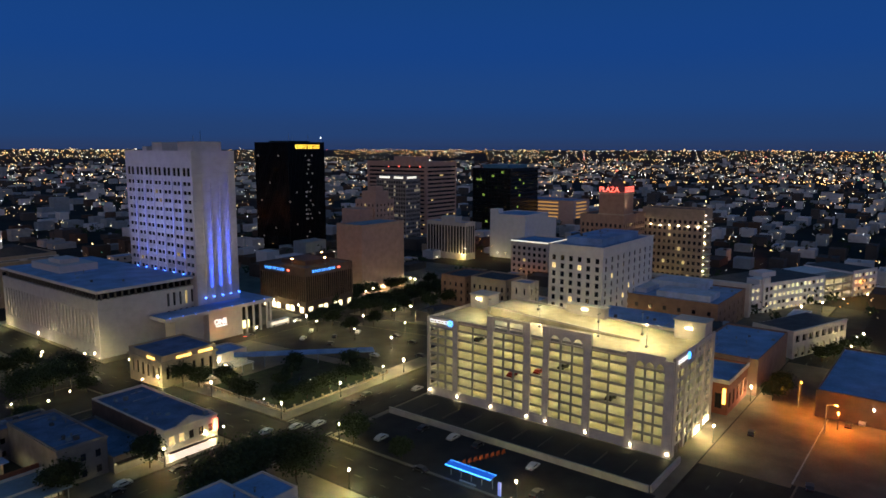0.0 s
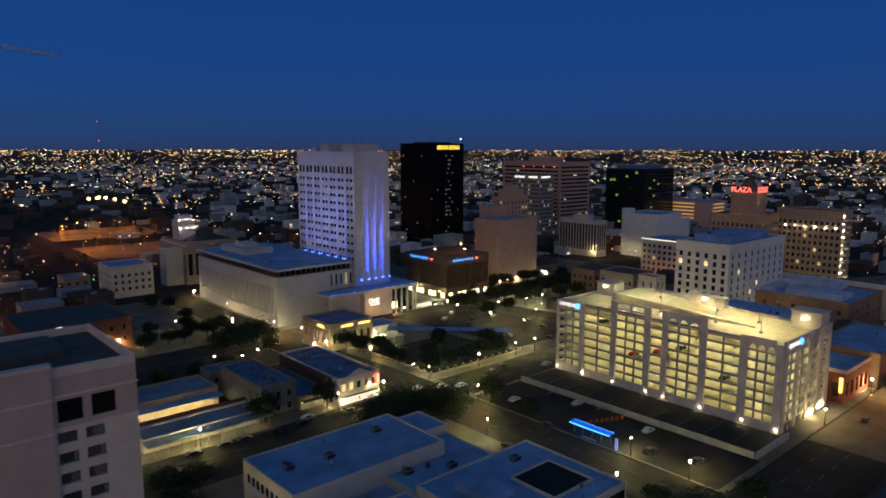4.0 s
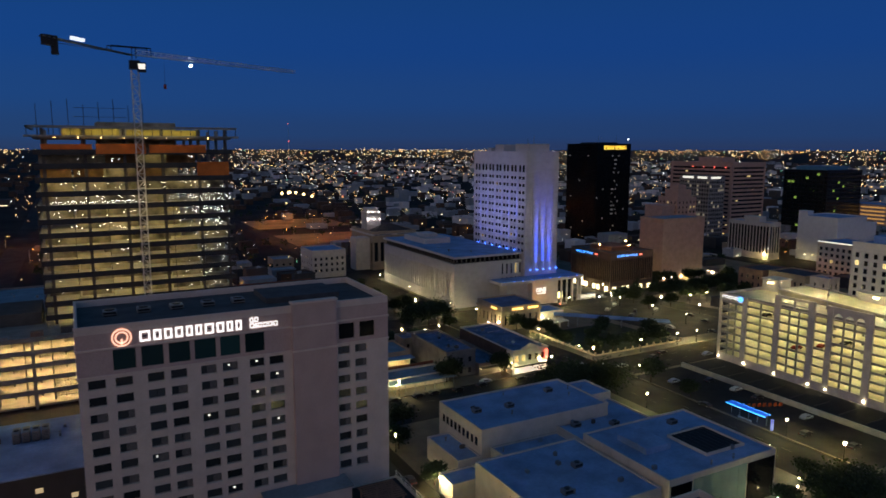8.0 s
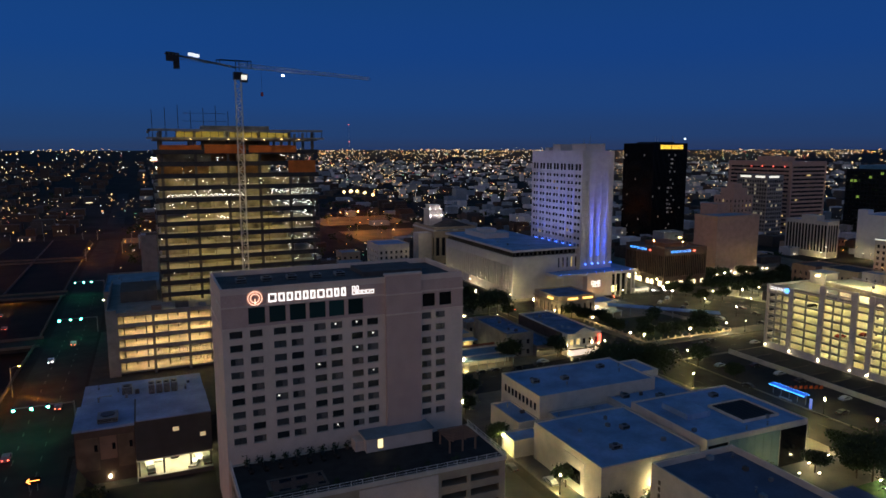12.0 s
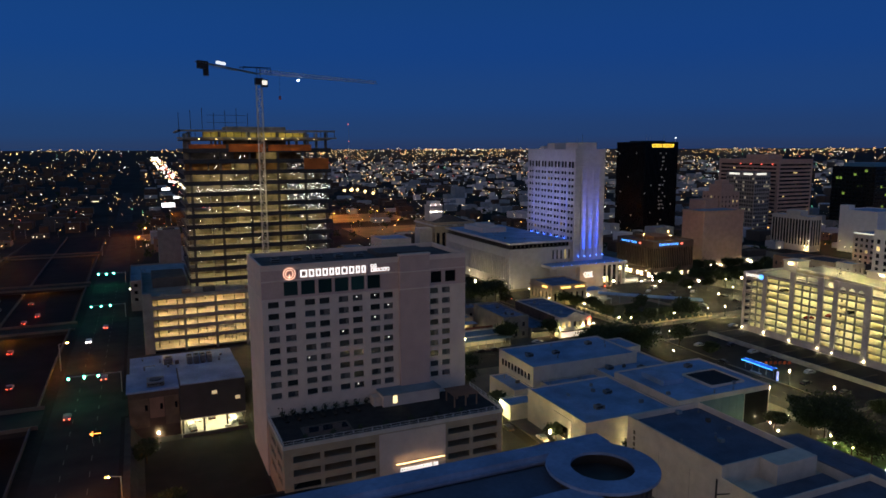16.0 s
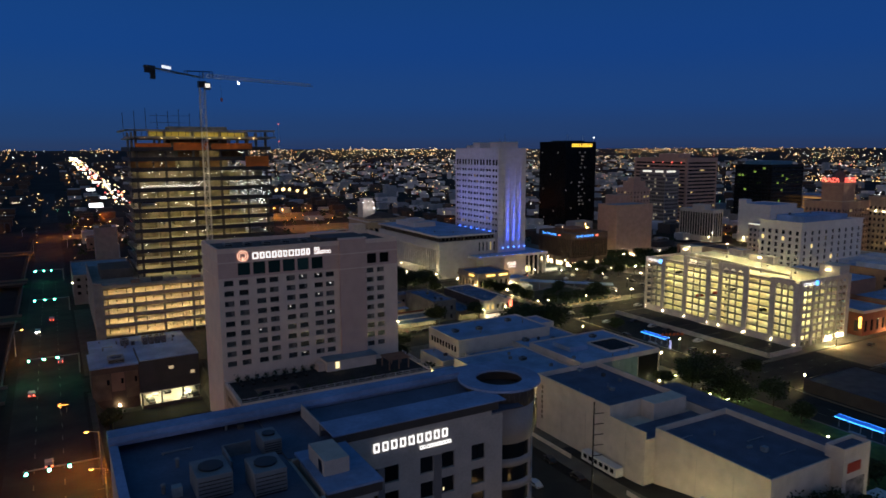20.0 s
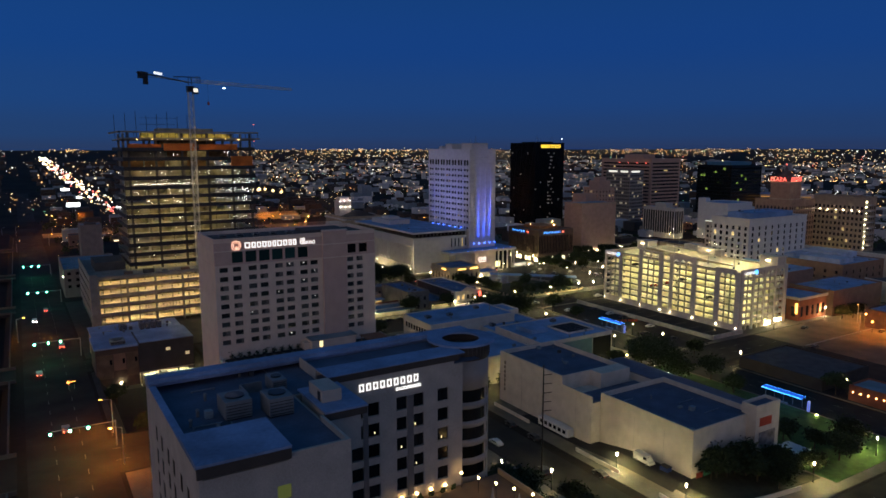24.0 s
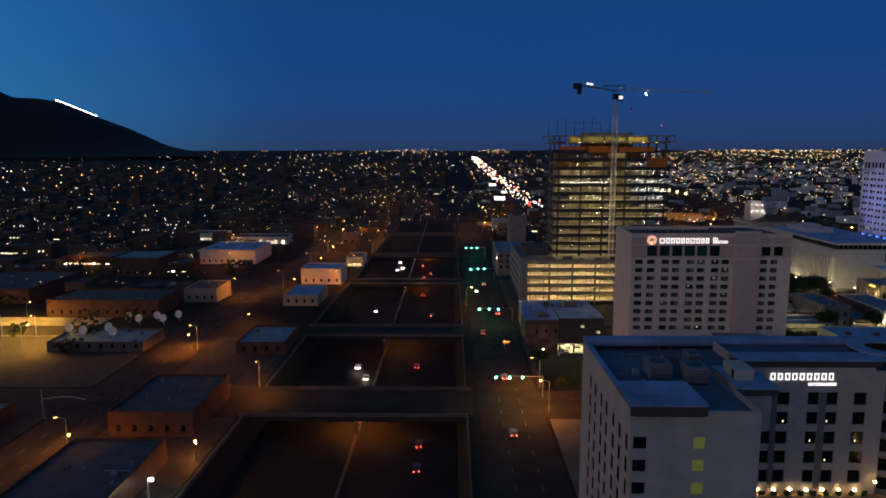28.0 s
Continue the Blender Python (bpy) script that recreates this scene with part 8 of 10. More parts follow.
def west_side():
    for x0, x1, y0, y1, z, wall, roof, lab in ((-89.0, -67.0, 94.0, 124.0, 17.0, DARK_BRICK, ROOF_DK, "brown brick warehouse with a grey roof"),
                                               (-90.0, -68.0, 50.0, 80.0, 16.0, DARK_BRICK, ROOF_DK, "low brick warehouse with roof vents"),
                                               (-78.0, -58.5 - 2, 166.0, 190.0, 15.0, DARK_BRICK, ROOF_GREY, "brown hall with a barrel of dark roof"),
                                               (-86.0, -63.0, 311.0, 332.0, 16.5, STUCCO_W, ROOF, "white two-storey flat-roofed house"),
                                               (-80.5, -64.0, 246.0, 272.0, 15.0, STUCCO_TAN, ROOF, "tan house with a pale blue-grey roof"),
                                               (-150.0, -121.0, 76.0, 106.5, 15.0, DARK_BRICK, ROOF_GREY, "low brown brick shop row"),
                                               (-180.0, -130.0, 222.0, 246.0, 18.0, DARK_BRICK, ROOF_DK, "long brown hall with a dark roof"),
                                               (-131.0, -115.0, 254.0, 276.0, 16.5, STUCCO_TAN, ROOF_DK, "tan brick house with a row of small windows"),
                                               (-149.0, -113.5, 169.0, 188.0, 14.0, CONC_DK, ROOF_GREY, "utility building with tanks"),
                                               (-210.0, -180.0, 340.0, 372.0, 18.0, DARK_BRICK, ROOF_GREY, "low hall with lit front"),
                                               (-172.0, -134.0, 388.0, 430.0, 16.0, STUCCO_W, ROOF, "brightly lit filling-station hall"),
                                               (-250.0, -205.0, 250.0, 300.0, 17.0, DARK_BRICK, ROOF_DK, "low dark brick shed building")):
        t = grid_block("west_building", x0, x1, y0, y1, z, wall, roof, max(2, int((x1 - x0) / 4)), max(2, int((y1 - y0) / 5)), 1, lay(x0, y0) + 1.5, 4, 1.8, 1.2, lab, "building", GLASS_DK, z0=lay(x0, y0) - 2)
        roof_clutter(t, x0, x1, y0, y1, z - 0.7, 6, int(x1 - 3 * y0) % 97)
    for k, (x, y) in enumerate(((-132.5, 208.5), (-127.0, 214.0), (-122.4, 209.0), (-118.5, 216.0), (-138.5, 212.0), (-146.0, 180.0), (-139.0, 176.5), (-131.5, 181.0), (-127.0, 175.0))):
        on_roof = y < 190
        d = thing("satellite_dish", x, y, 13.36 if on_roof else lay(x, y), "white satellite dish on a short mast", "satellite dish", "satellite dishes in the yard")
        z = 13.36 if on_roof else lay(x, y)
        bm = bmesh.new()
        cyl(bm, x, y, z - 0.1, z + 2.4, 0.2, n=8)
        part("mast", bm, STEEL, d)
        bm = bmesh.new()
        n, r = 16, 1.6
        c = bm.verts.new((x, y - 0.1, z + 3.0))
        rim = [bm.verts.new((x + r * math.cos(6.283 * i / n), y - 0.7 + 0.5 * math.sin(6.283 * i / n), z + 3.2 + r * math.sin(6.283 * i / n))) for i in range(n)]
        for i in range(n):
            bm.faces.new((c, rim[i], rim[(i + 1) % n]))
        me = part("reflector", bm, WHITE_METAL, d)
        me.modifiers.new("thick", "SOLIDIFY").thickness = 0.08
    for x0, x1, y, z, lab in ((-262.0, -221.0, 381.0, 1.6, "low dark shop with a long lit front"), (-182.4, -138.3, 491.0, 4.2, "white hall with a bright lit front"), (-226.0, -200.0, 520.0, 1.9, "flat white canopy building lit from below"),
                              (-187.5, -167.6, 352.0, 1.4, "small shop with a lit front"), (-69.5, -60.5, 378.3, 3.0, "small lit roadside shop"), (-337.0, -317.0, 429.5, 1.2, "low shed with an orange lit front")):
        g = lay(x0, y)
        t = block("lit_shop", x0 - 1, x1 + 1, y + 0.3, y + 22, g + 6.5, STUCCO_W if z > 1.8 else DARK_BRICK, ROOF_DK, lab, "shop")
        n = max(3, int((x1 - x0) / 3))
        srnd = random.Random(int(x1 * 3))
        for a, b in spans(x0, x1, n, (x1 - x0) / n * 0.8):
            q = srnd.random()
            if q > 0.14:
                boxes("shopfront", [(a, b - 0.6 * q, y + 0.1, y + 0.25, g + 0.8, g + 0.8 + z * srnd.uniform(0.3, 0.8))], glow("bright_shopfront", (1.0, 0.86, 0.62), 3.4) if q > 0.7 else glow("soft_shopfront", (1.0, 0.80, 0.50), 0.9), t, "lit shop window")


west_side()


# ---- street lamps, signals, trees, vehicles ----
def globe_mesh(name, r, material, sub=2):
    bm = bmesh.new()
    bmesh.ops.create_icosphere(bm, subdivisions=sub, radius=r)
    return mesh_of(name, bm, material, True)


def lamp_proto(material, shade, label):
    p = thing("street_lamp", 0, 0, -500, label, "street lamp", "street lamps")
    bm = bmesh.new()
    cyl(bm, 0, 0, 0, 0.7, 0.2, 0.14, 10)
    cyl(bm, 0, 0, 0.7, 4.7, 0.09, 0.07, 8)
    pole = new("pole", mesh_of("pole", bm, POLE))
    pole.parent = p
    bm = bmesh.new()
    cyl(bm, 0, 0, 4.55, 4.80, 0.16, 0.20, 10)
    cyl(bm, 0, 0, 5.34, 5.48, 0.14, 0.05, 10)
    head = new("collar", mesh_of("collar", bm, POLE))
    head.parent = pole
    ob = new("globe", globe_mesh("globe", 0.26, shade, 2))
    ob.parent, ob.location = pole, (0, 0, 5.08)
    bm = bmesh.new()
    cyl(bm, 0, 0, 4.515, 4.545, 0.155, n=12)
    ob = new("lens", mesh_of("lens", bm, material))
    ob.parent = head
    return p


def set_down(proto, spots, rz=None):
    first = True
    for i, (x, y) in enumerate(spots):
        m = pose(x, y, lay(x, y) + rise(x, y) + (0.19 if x > 20 else 0.05), rz=0 if rz is None else rz[i])
        if first:
            proto.matrix_basis = m
            first = False
        else:
            copy_thing(proto, m)


# some, as before the school and the white theatre block, are added to brighten walls
LAMPS = [(486, 138), (502, 131), (520, 124), (540, 115), (438.5, 108), (446, 106.5), (404, 107.5), (420, 107.8), (388, 200), (388, 217), (388, 232), (402, 199.5), (420, 199.5), (440, 199.5), (457, 199.5), (395.5, 356), (410, 355.5), (425, 355.5), (440, 356), (395.5, 372), (343.5, 352), (462, 224), (480, 223.5), (497, 223.5), (499.5, 200), (499.5, 215), (374, 300), (400, 236.5), (430, 236.5), (542, 390), (542, 412), (570, 350), (590, 349.5), (490, 480), (510, 531), (199, 237.2), (217.5, 237.4), (134.5, 236), (380, 190), (325.5, 150), (325.5, 175), (325.5, 200), (235.6, 402), (200.4, 381.9), (221.0, 364), (235.6, 447), (238.5, 501), (256, 455), (169.7, 366), (223.6, 369), (228, 300), (240.5, 318), (235.6, 350), (233.1, 353), (239.4, 330), (233, 298.8), (239.5, 276), (255, 290), (239.5, 239.2), (238.9, 213), (220.4, 190.3), (212.3, 238.6), (264.2, 238.4), (286, 239),
         (318.5, 264), (321.5, 288.5), (344, 305), (342, 276.5), (345, 374), (324, 316), (240.5, 154.5), (235.4 + 4, 136.5), (222 - 2.2, 145), (153.8, 238.5), (134.3, 198.2), (133.4, 170.3), (134.9, 144.2), (117.9, 144.8), (131.5, 199.5), (156, 133),
         (104.5, 68.5), (113.6, 61), (137.3, 63.1), (113, 41.6), (138.4, 42.3), (174.8, 33.1), (204.4, 32.9), (166.0, 11.4), (243.2, 114.2 - 12), (219.5, 113.8), (245.5, 63.3), (297, 238.5), (330, 330.4), (300, 330.4),
         (365, 330), (380, 350.6), (400, 351), (420, 351), (438, 351), (372, 331), (355 + 6, 300), (361, 270), (390, 331), (345.3, 127.4), (303.5, 127.3), (568, 352), (567, 372), (596, 344), (630, 356), (534, 292), (534, 312), (560, 300), (520, 262)]
set_down(lamp_proto(GLOBE, glow("warm_globe_shade", (1.0, 0.82, 0.42), 55.0), "dark street lamp with a warm white globe"), LAMPS)
WEST_LAMPS = [(-98.4, 174.5), (-85.8, 207.5), (-93.4, 83.6), (-61.2, 80.2), (-88.2, 383.1), (-86.8, 297.7), (-153.3, 388.7), (-89.9, 439.3), (-86.3, 481.5), (-133.9, 595.9), (-87.4, 584.2), (-91.9, 690.0), (336, 100.5)]
set_down(lamp_proto(GLOBE_OR, glow("sodium_globe_shade", (1.0, 0.40, 0.06), 40.0), "dark street lamp with an orange sodium globe"), WEST_LAMPS)


def cobra_proto(refractor, lens, label):
    p = thing("road_lamp", 0, 0, -500, label, "street lamp", "sodium road lamps")
    bm = bmesh.new()
    cyl(bm, 0, 0, 0, 9.0, 0.14, 0.09, 8)
    ob = new("pole", mesh_of("pole", bm, STEEL))
    ob.parent = p
    bm = bmesh.new()
    strut(bm, (0, 0, 8.9), (2.2, 0, 9.5), 0.1)
    ob = new("arm", mesh_of("arm", bm, STEEL))
    ob.parent = p
    bm = bmesh.new()
    box(bm, 2.0, 2.9, -0.18, 0.18, 9.42, 9.62)
    ob = new("head", mesh_of("head", bm, STEEL))
    ob.parent = p
    bm = bmesh.new()
    box(bm, 2.05, 2.85, -0.15, 0.15, 9.29, 9.415)
    glass = new("refractor", mesh_of("refractor", bm, refractor))
    glass.parent = ob
    bm = bmesh.new()
    box(bm, 2.10, 2.80, -0.12, 0.12, 9.265, 9.285)
    ob = new("lens", mesh_of("lens", bm, lens))
    ob.parent = glass
    return p


# those in the east lot and by the frontage street are added for orange light
COBRA = [(27.4, 112, 180), (27.4, 133, 180), (-93.6, 300, 180), (-93.6, 376, 180), (-93.6, 440, 180), (-93.6, 528, 180), (-93.6, 612, 180), (-61.5, 300, 180), (-61.0, 366, 180), (-61.0, 446, 180), (-61.0, 510, 180), (-150, 376, 0), (-125, 548, 0), (-94.4, 172, 180), (-94.2, 84, 180), (6.8, 245, 0), (330, 103, 270), (348.5, 113.5, 200), (341, 82, 180), (-60.0, 131.0, 270), (-113.5, 270, 0), 
         (40, 850, 0), (68, 870, 0), (-5, 715, 0), (-36, 716, 0), (92, 730, 0), (60, 420, 0), (110, 520, 40), (160, 600, 0), (60, 640, 0), (200, 700, 90), (-60, 520, 0),
         (-180, 480, 0), (-250, 380, 0), (-300, 260, 0), (600, 420, 0), (480, 300, 0), (620, 300, 90), (700, 460, 0), (440, 440, 0), (540, 260, 0), (650, 200, 0), (560, 120, 0), (720, 330, 0), (480, 80, 0), (600, 40, 0), (300, 560, 0), (400, 620, 0), (140, 470, 0), (80, 380, 0),
         (255, 830, 0), (275, 815, 90), (290, 840, 0), (305, 812, 0), (322, 826, 90), (270, 850, 0), (310, 855, 0), (245, 800, 0), (150, 560, 0), (250, 620, 90), (430, 66, 0),
         (7, 561, 0), (30, 600, 0), (45, 640, 0), (45, 705, 0), (6.5, 725, 0), (-66, 745, 0), (-62.5, 585, 0), (-100, 918, 0), (-122, 1100, 0)]
set_down(cobra_proto(glow("sodium_refractor", (1.0, 0.42, 0.06), 14.0, lamp=False), glow("sodium_lens", (1.0, 0.27, 0.02), 4400.0), "tall steel road lamp with an orange sodium head"), [(x, y) for x, y, _ in COBRA], [a for _, _, a in COBRA])
# strong lamps added only to turn the lots and the junction orange
HIGH = [(238, 690, 0), (262, 668, 90), (288, 690, 0), (312, 672, 90), (330, 700, 180), (255, 715, 0), (300, 650, 0), (36, 690, 0), (58, 702, 90), (80, 690, 0), (48, 730, 270), (70, 760, 0), (250, 825, 0), (290, 838, 0), (325, 815, 90)]
set_down(cobra_proto(MATS["sodium_refractor"], glow("high_sodium_lens", (1.0, 0.29, 0.025), 8000.0), "tall strong sodium lamp added to light the ground orange"), [(x, y) for x, y, _ in HIGH], [a for _, _, a in HIGH])
YARD = [(-160, 172, 20), (-178, 188, 270), (-194, 170, 0), (-165, 189, 270), (-205, 208, 90), (-180, 208, 90)]
set_down(cobra_proto(glow("yard_refractor", (1.0, 0.62, 0.14), 16.0, lamp=False), glow("yard_lens", (1.0, 0.47, 0.07), 10000.0), "tall yard lamp with a yellow head"), [(x, y) for x, y, _ in YARD], [a for _, _, a in YARD])


def signal_proto():
    p = thing("traffic_signal", 0, 0, -500, "signal gantry with green lights over the road", "traffic light", "traffic signals")
    bm = bmesh.new()
    cyl(bm, 9.5, 0, 0, 6.6, 0.16, 0.12, 8)
    ob = new("mast", mesh_of("mast", bm, STEEL))
    ob.parent = p
    bm = bmesh.new()
    strut(bm, (9.5, 0, 6.3), (-5.2, 0, 6.5), 0.16)
    ob = new("arm", mesh_of("arm", bm, STEEL))
    ob.parent = p
    bm = bmesh.new()
    box(bm, -0.22, 0.22, -0.18, 0.18, -0.65, 0.65)
    hm = mesh_of("signal_head", bm, BLACK)
    bm = bmesh.new()
    cyl(bm, 0, 0, -0.05, 0.05, 0.3, n=12)
    bmesh.ops.rotate(bm, verts=bm.verts, matrix=Matrix.Rotation(math.pi / 2, 3, "X"))
    lm = mesh_of("green_lens", bm, glow("signal_green", (0.04, 1.0, 0.50), 130.0))
    for x in (-4.6, -0.4, 3.4):
        h = new("signal_head", hm)
        h.parent, h.location = p, (x, 0, 6.3)
        g = new("green_lens", lm)
        g.parent, g.location = h, (0, -0.24, -0.35)
    return p


set_down(signal_proto(), [(17.8, 124.6), (16.4, 213.8), (16.0, 333), (15, 426)])

LEAF = mat("tree_leaf", (0.034, 0.055, 0.02), 0.9, vary=0.5, scale=0.8, fine=5, bump=0.3)
BARK = mat("tree_bark", (0.09, 0.065, 0.045), 0.95)


def tree_proto(seed, h, r, label, dense=230, group="street trees"):
    """Tapered trunk with limbs, crown of many small leaf clumps with gaps."""
    rnd = random.Random(seed)
    p = thing("tree", 0, 0, -500, label, "tree", group)
    bm = bmesh.new()
    cyl(bm, 0, 0, 0, h * 0.42, 0.20, 0.13, 8)
    tips = []
    for k in range(9):
        a = 6.283 * k / 6 + rnd.uniform(-0.4, 0.4)
        q = Vector((math.cos(a) * r * rnd.uniform(0.45, 0.7), math.sin(a) * r * rnd.uniform(0.45, 0.7), h * rnd.uniform(0.55, 0.85)))
        strut(bm, (0, 0, h * 0.38), q, 0.11)
        tips.append(q)
    tips.append(Vector((0, 0, h * 0.86)))
    ob = new("trunk", mesh_of("trunk", bm, BARK))
    ob.parent = p
    verts, faces = [], []
    for c in tips:
        for _ in range(dense):
            d = Vector((rnd.gauss(0, 1), rnd.gauss(0, 1), rnd.gauss(0, 0.7))) * (r * 0.25)
            o = c + d
            if o.z < h * 0.32:
                o.z = h * 0.32 + rnd.random() * 0.6
            s = rnd.uniform(0.22, 0.50)
            ax = Vector((rnd.uniform(-1, 1), rnd.uniform(-1, 1), rnd.uniform(-0.6, 0.6))).normalized()
            bx = ax.orthogonal().normalized()
            i = len(verts)
            verts += [o - ax * s, o + bx * s * 0.6 + Vector((0, 0, 0.08)), o + ax * s, o - bx * s * 0.6 - Vector((0, 0, 0.06))]
            faces += [(i, i + 1, i + 2), (i, i + 2, i + 3)]
    me = bpy.data.meshes.new("crown")
    me.from_pydata(verts, [], faces)
    me.materials.append(LEAF)
    ob = new("crown", me)
    ob.parent = p
    return p


TREES = [[(205.6, 212.5), (216, 205), (219, 211), (196.5, 240), (215.5, 362.8), (206.5, 358.6), (240.2, 294.6), (176, 242.7), (239.6, 207.8), (212, 123), (215.2, 115), (206.2, 100.6), (219, 96.8), (160.5, 42.0), (203, 39.5)],
         [(373, 365), (380, 334.5 - 5), (397.6, 326.5), (411, 329), (421, 349.6 + 3), (345.5, 300 - 0.5), (362, 329), (368, 352.5), (384, 352), (402, 353), (350, 333.5 - 3), (340, 329), (332, 330 - 3), (428, 353), (336, 318), (330, 300), (166.8, 37), (152, 44.2), (193, 36.6), (236 + 6, 64.8), (174.7, 245.9 - 3), (136, 214), (142.7, 212)],
         [(150, 47.5 - 3.2), (158, 43.5), (171, 38), (180, 36), (162, 34), (216, 128), (194, 44), (221 - 1.5, 134), (202.3, 127.5), (209.3, 121), (138.5, 147), (134.8, 176), (240.6, 190.6), (102, 56), (112.5, 52), (94, 59), (222.8 - 3, 228 - 13), (245, 270), (258, 262), (250, 252), (268, 268), (36, 131.8 + 2), (32, 168)]]
for k, (h, r) in enumerate(((9.0, 4.6), (7.5, 3.8), (5.5, 3.0))):
    set_down(tree_proto(11 + k, h, r, "dark leafy street tree"), TREES[k], [37 * i % 360 for i in range(len(TREES[k]))])


def car_proto(name, col, label, kind="car", lit=False):
    p = thing(name, 0, 0, -500, label, "car", "cars with lights on" if lit else "parked cars")
    L, W, h = (4.5, 1.8, 1.45) if kind == "car" else (5.6, 2.0, 2.4)
    prof = [(-L / 2, 0.35), (-L / 2, 0.80), (-L * 0.40, 0.92), (-L * 0.26, h - 0.08), (L * 0.16, h), (L * 0.30, 0.95), (L / 2 - 0.1, 0.85), (L / 2, 0.35)]
    if kind != "car":
        prof = [(-L / 2, 0.4), (-L / 2, h), (L * 0.26, h), (L * 0.40, 1.15), (L / 2 - 0.05, 1.0), (L / 2, 0.4)]
    bm = bmesh.new()
    rows = []
    for w, s in ((-W / 2, 1), (-W / 2 + 0.12, 0), (W / 2 - 0.12, 0), (W / 2, 1)):
        rows.append([bm.verts.new((x, w, z - (0.07 if s and z > 1.0 else 0))) for x, z in prof])
    for a, b in zip(rows, rows[1:]):
        for i in range(len(prof)):
            j = (i + 1) % len(prof)
            bm.faces.new((a[i], a[j], b[j], b[i]))
    bm.faces.new(rows[0])
    bm.faces.new(rows[-1][::-1])
    ob = new("body", mesh_of("body", bm, mat(name + "_paint_" + label.split()[0], col, 0.3, metal=0.2, vary=0.08, bump=0, spec=0.6)))
    ob.parent = p
    bm = bmesh.new()
    if kind == "car":
        box(bm, -L * 0.27, L * 0.17, -W / 2 - 0.01, W / 2 + 0.01, 0.95, h - 0.16)
    else:
        box(bm, L * 0.10, L * 0.30, -W / 2 - 0.01, W / 2 + 0.01, 1.3, h - 0.3)
    ob = new("side_glass", mesh_of("side_glass", bm, GLASS_DK))
    ob.parent = p
    bm = bmesh.new()
    cyl(bm, 0, 0, -0.11, 0.11, 0.33, n=14)
    bmesh.ops.rotate(bm, verts=bm.verts, matrix=Matrix.Rotation(math.pi / 2, 3, "X"))
    wm = mesh_of("wheel", bm, BLACK)
    bm = bmesh.new()
    cyl(bm, 0, 0, -0.02, 0.02, 0.2, n=10)
    bmesh.ops.rotate(bm, verts=bm.verts, matrix=Matrix.Rotation(math.pi / 2, 3, "X"))
    rm = mesh_of("rim", bm, STEEL)
    for x in (-L * 0.31, L * 0.31):
        for y in (-W / 2 + 0.08, W / 2 - 0.08):
            o = new("wheel", wm)
            o.parent, o.location = p, (x, y, 0.33)
            q = new("rim", rm)
            q.parent, q.location = o, (0, 0.115 if y > 0 else -0.115, 0)
    for y in (-W / 2 + 0.3, W / 2 - 0.3):
        bm = bmesh.new()
        box(bm, L / 2 - 0.06, L / 2 + 0.01, y - 0.16, y + 0.16, 0.6, 0.74)
        o = new("headlight", mesh_of("headlight", bm, glow("headlight_on", (1.0, 0.95, 0.85), 160.0) if lit else WHITE_METAL))
        o.parent = p
        bm = bmesh.new()
        box(bm, -L / 2 - 0.01, -L / 2 + 0.05, y - 0.16, y + 0.16, 0.65, 0.8)
        o = new("tail_light", mesh_of("tail_light", bm, glow("tail_light_on", (1.0, 0.04, 0.02), 40.0) if lit else mat("tail_red", (0.3, 0.01, 0.01), 0.4)))
        o.parent = p
    return p


set_down(tree_proto(31, 12.0, 7.6, "broad old dark-leaved tree over the pavement", 420, "broad old trees"), [(206.5, 210.0), (196.0, 208.5), (214.5, 203.0), (211.0, 118.0), (203.0, 104.0), (209, 325), (199, 322), (216, 328)], [0, 70, 140, 30, 200, 10, 120, 250])
PLAZA = [(364, 326), (372, 318), (385, 320), (393, 326), (378, 308), (402, 316), (415, 310), (390, 300), (366, 306), (404, 298), (386, 356), (389, 366), (387, 378), (392, 384), (420, 322), (432, 318), (446, 344.5)] + [(352 + (k * 37 % 83), 352.5 + (k * 53 % 4) if k % 2 else 322 + (k * 29 % 8)) for k in range(26)]
set_down(tree_proto(33, 8.5, 4.6, "dense dark plaza tree"), [q for q in PLAZA if not (344 < q[0] < 361 or 346 < q[0] < 384 and q[1] > 345 or 396 < q[0] and q[1] > 354)], [53 * i % 360 for i in range(60)])
LATE = [(155, 43.5), (160, 38.5), (166, 40.0), (170, 37.0), (165, 36.0), (172, 41.0), (198, 37.5), (247, 292), (251, 286), (276, 276), (290, 260), (282, 245), (248, 278), (243, 303 - 14), (190, 362), (178, 358), (166, 352.5), (150, 353), (206, 384), (212, 400), (190, 300.5), (178, 301), (165, 300.2), (228 + 11, 120), (152, 290 - 5.5), (136, 262), (137, 275), (128 + 6.5, 205), (136, 200), (139, 128), (150, 126), (160, 124.5), (184, 126), (183, 98), (214, 84), (192, 52), (100, 62), (106, 60), (99, 47), (108, 44), (114 - 1, 36), (92, 52), (188.4, 381.6), (196.3, 361), (203.7, 370.7), (209.2, 366), (218, 374), (217, 318), (211, 445), (215, 432), (208, 438), (182, 364), (408, 116), (416, 113), (425, 110), (434, 106), (350, 121.5), (357, 120), (364, 122), (247, 247), (256, 246), (266, 246), (276, 248), (286, 251), (243, 262)]
set_down(tree_proto(35, 6.2, 3.4, "leafy dark green tree in a planted strip"), LATE, [71 * i % 360 for i in range(len(LATE))])
def in_garage(proto, rows):
    """Cars on the open floors of the parking garage."""
    for i, (x, y, k, rz) in enumerate(rows):
        m = pose(x, y, 2.31 + 3.1 * k, rz=rz)
        if i:
            copy_thing(proto, m)
        else:
            proto.matrix_basis = m


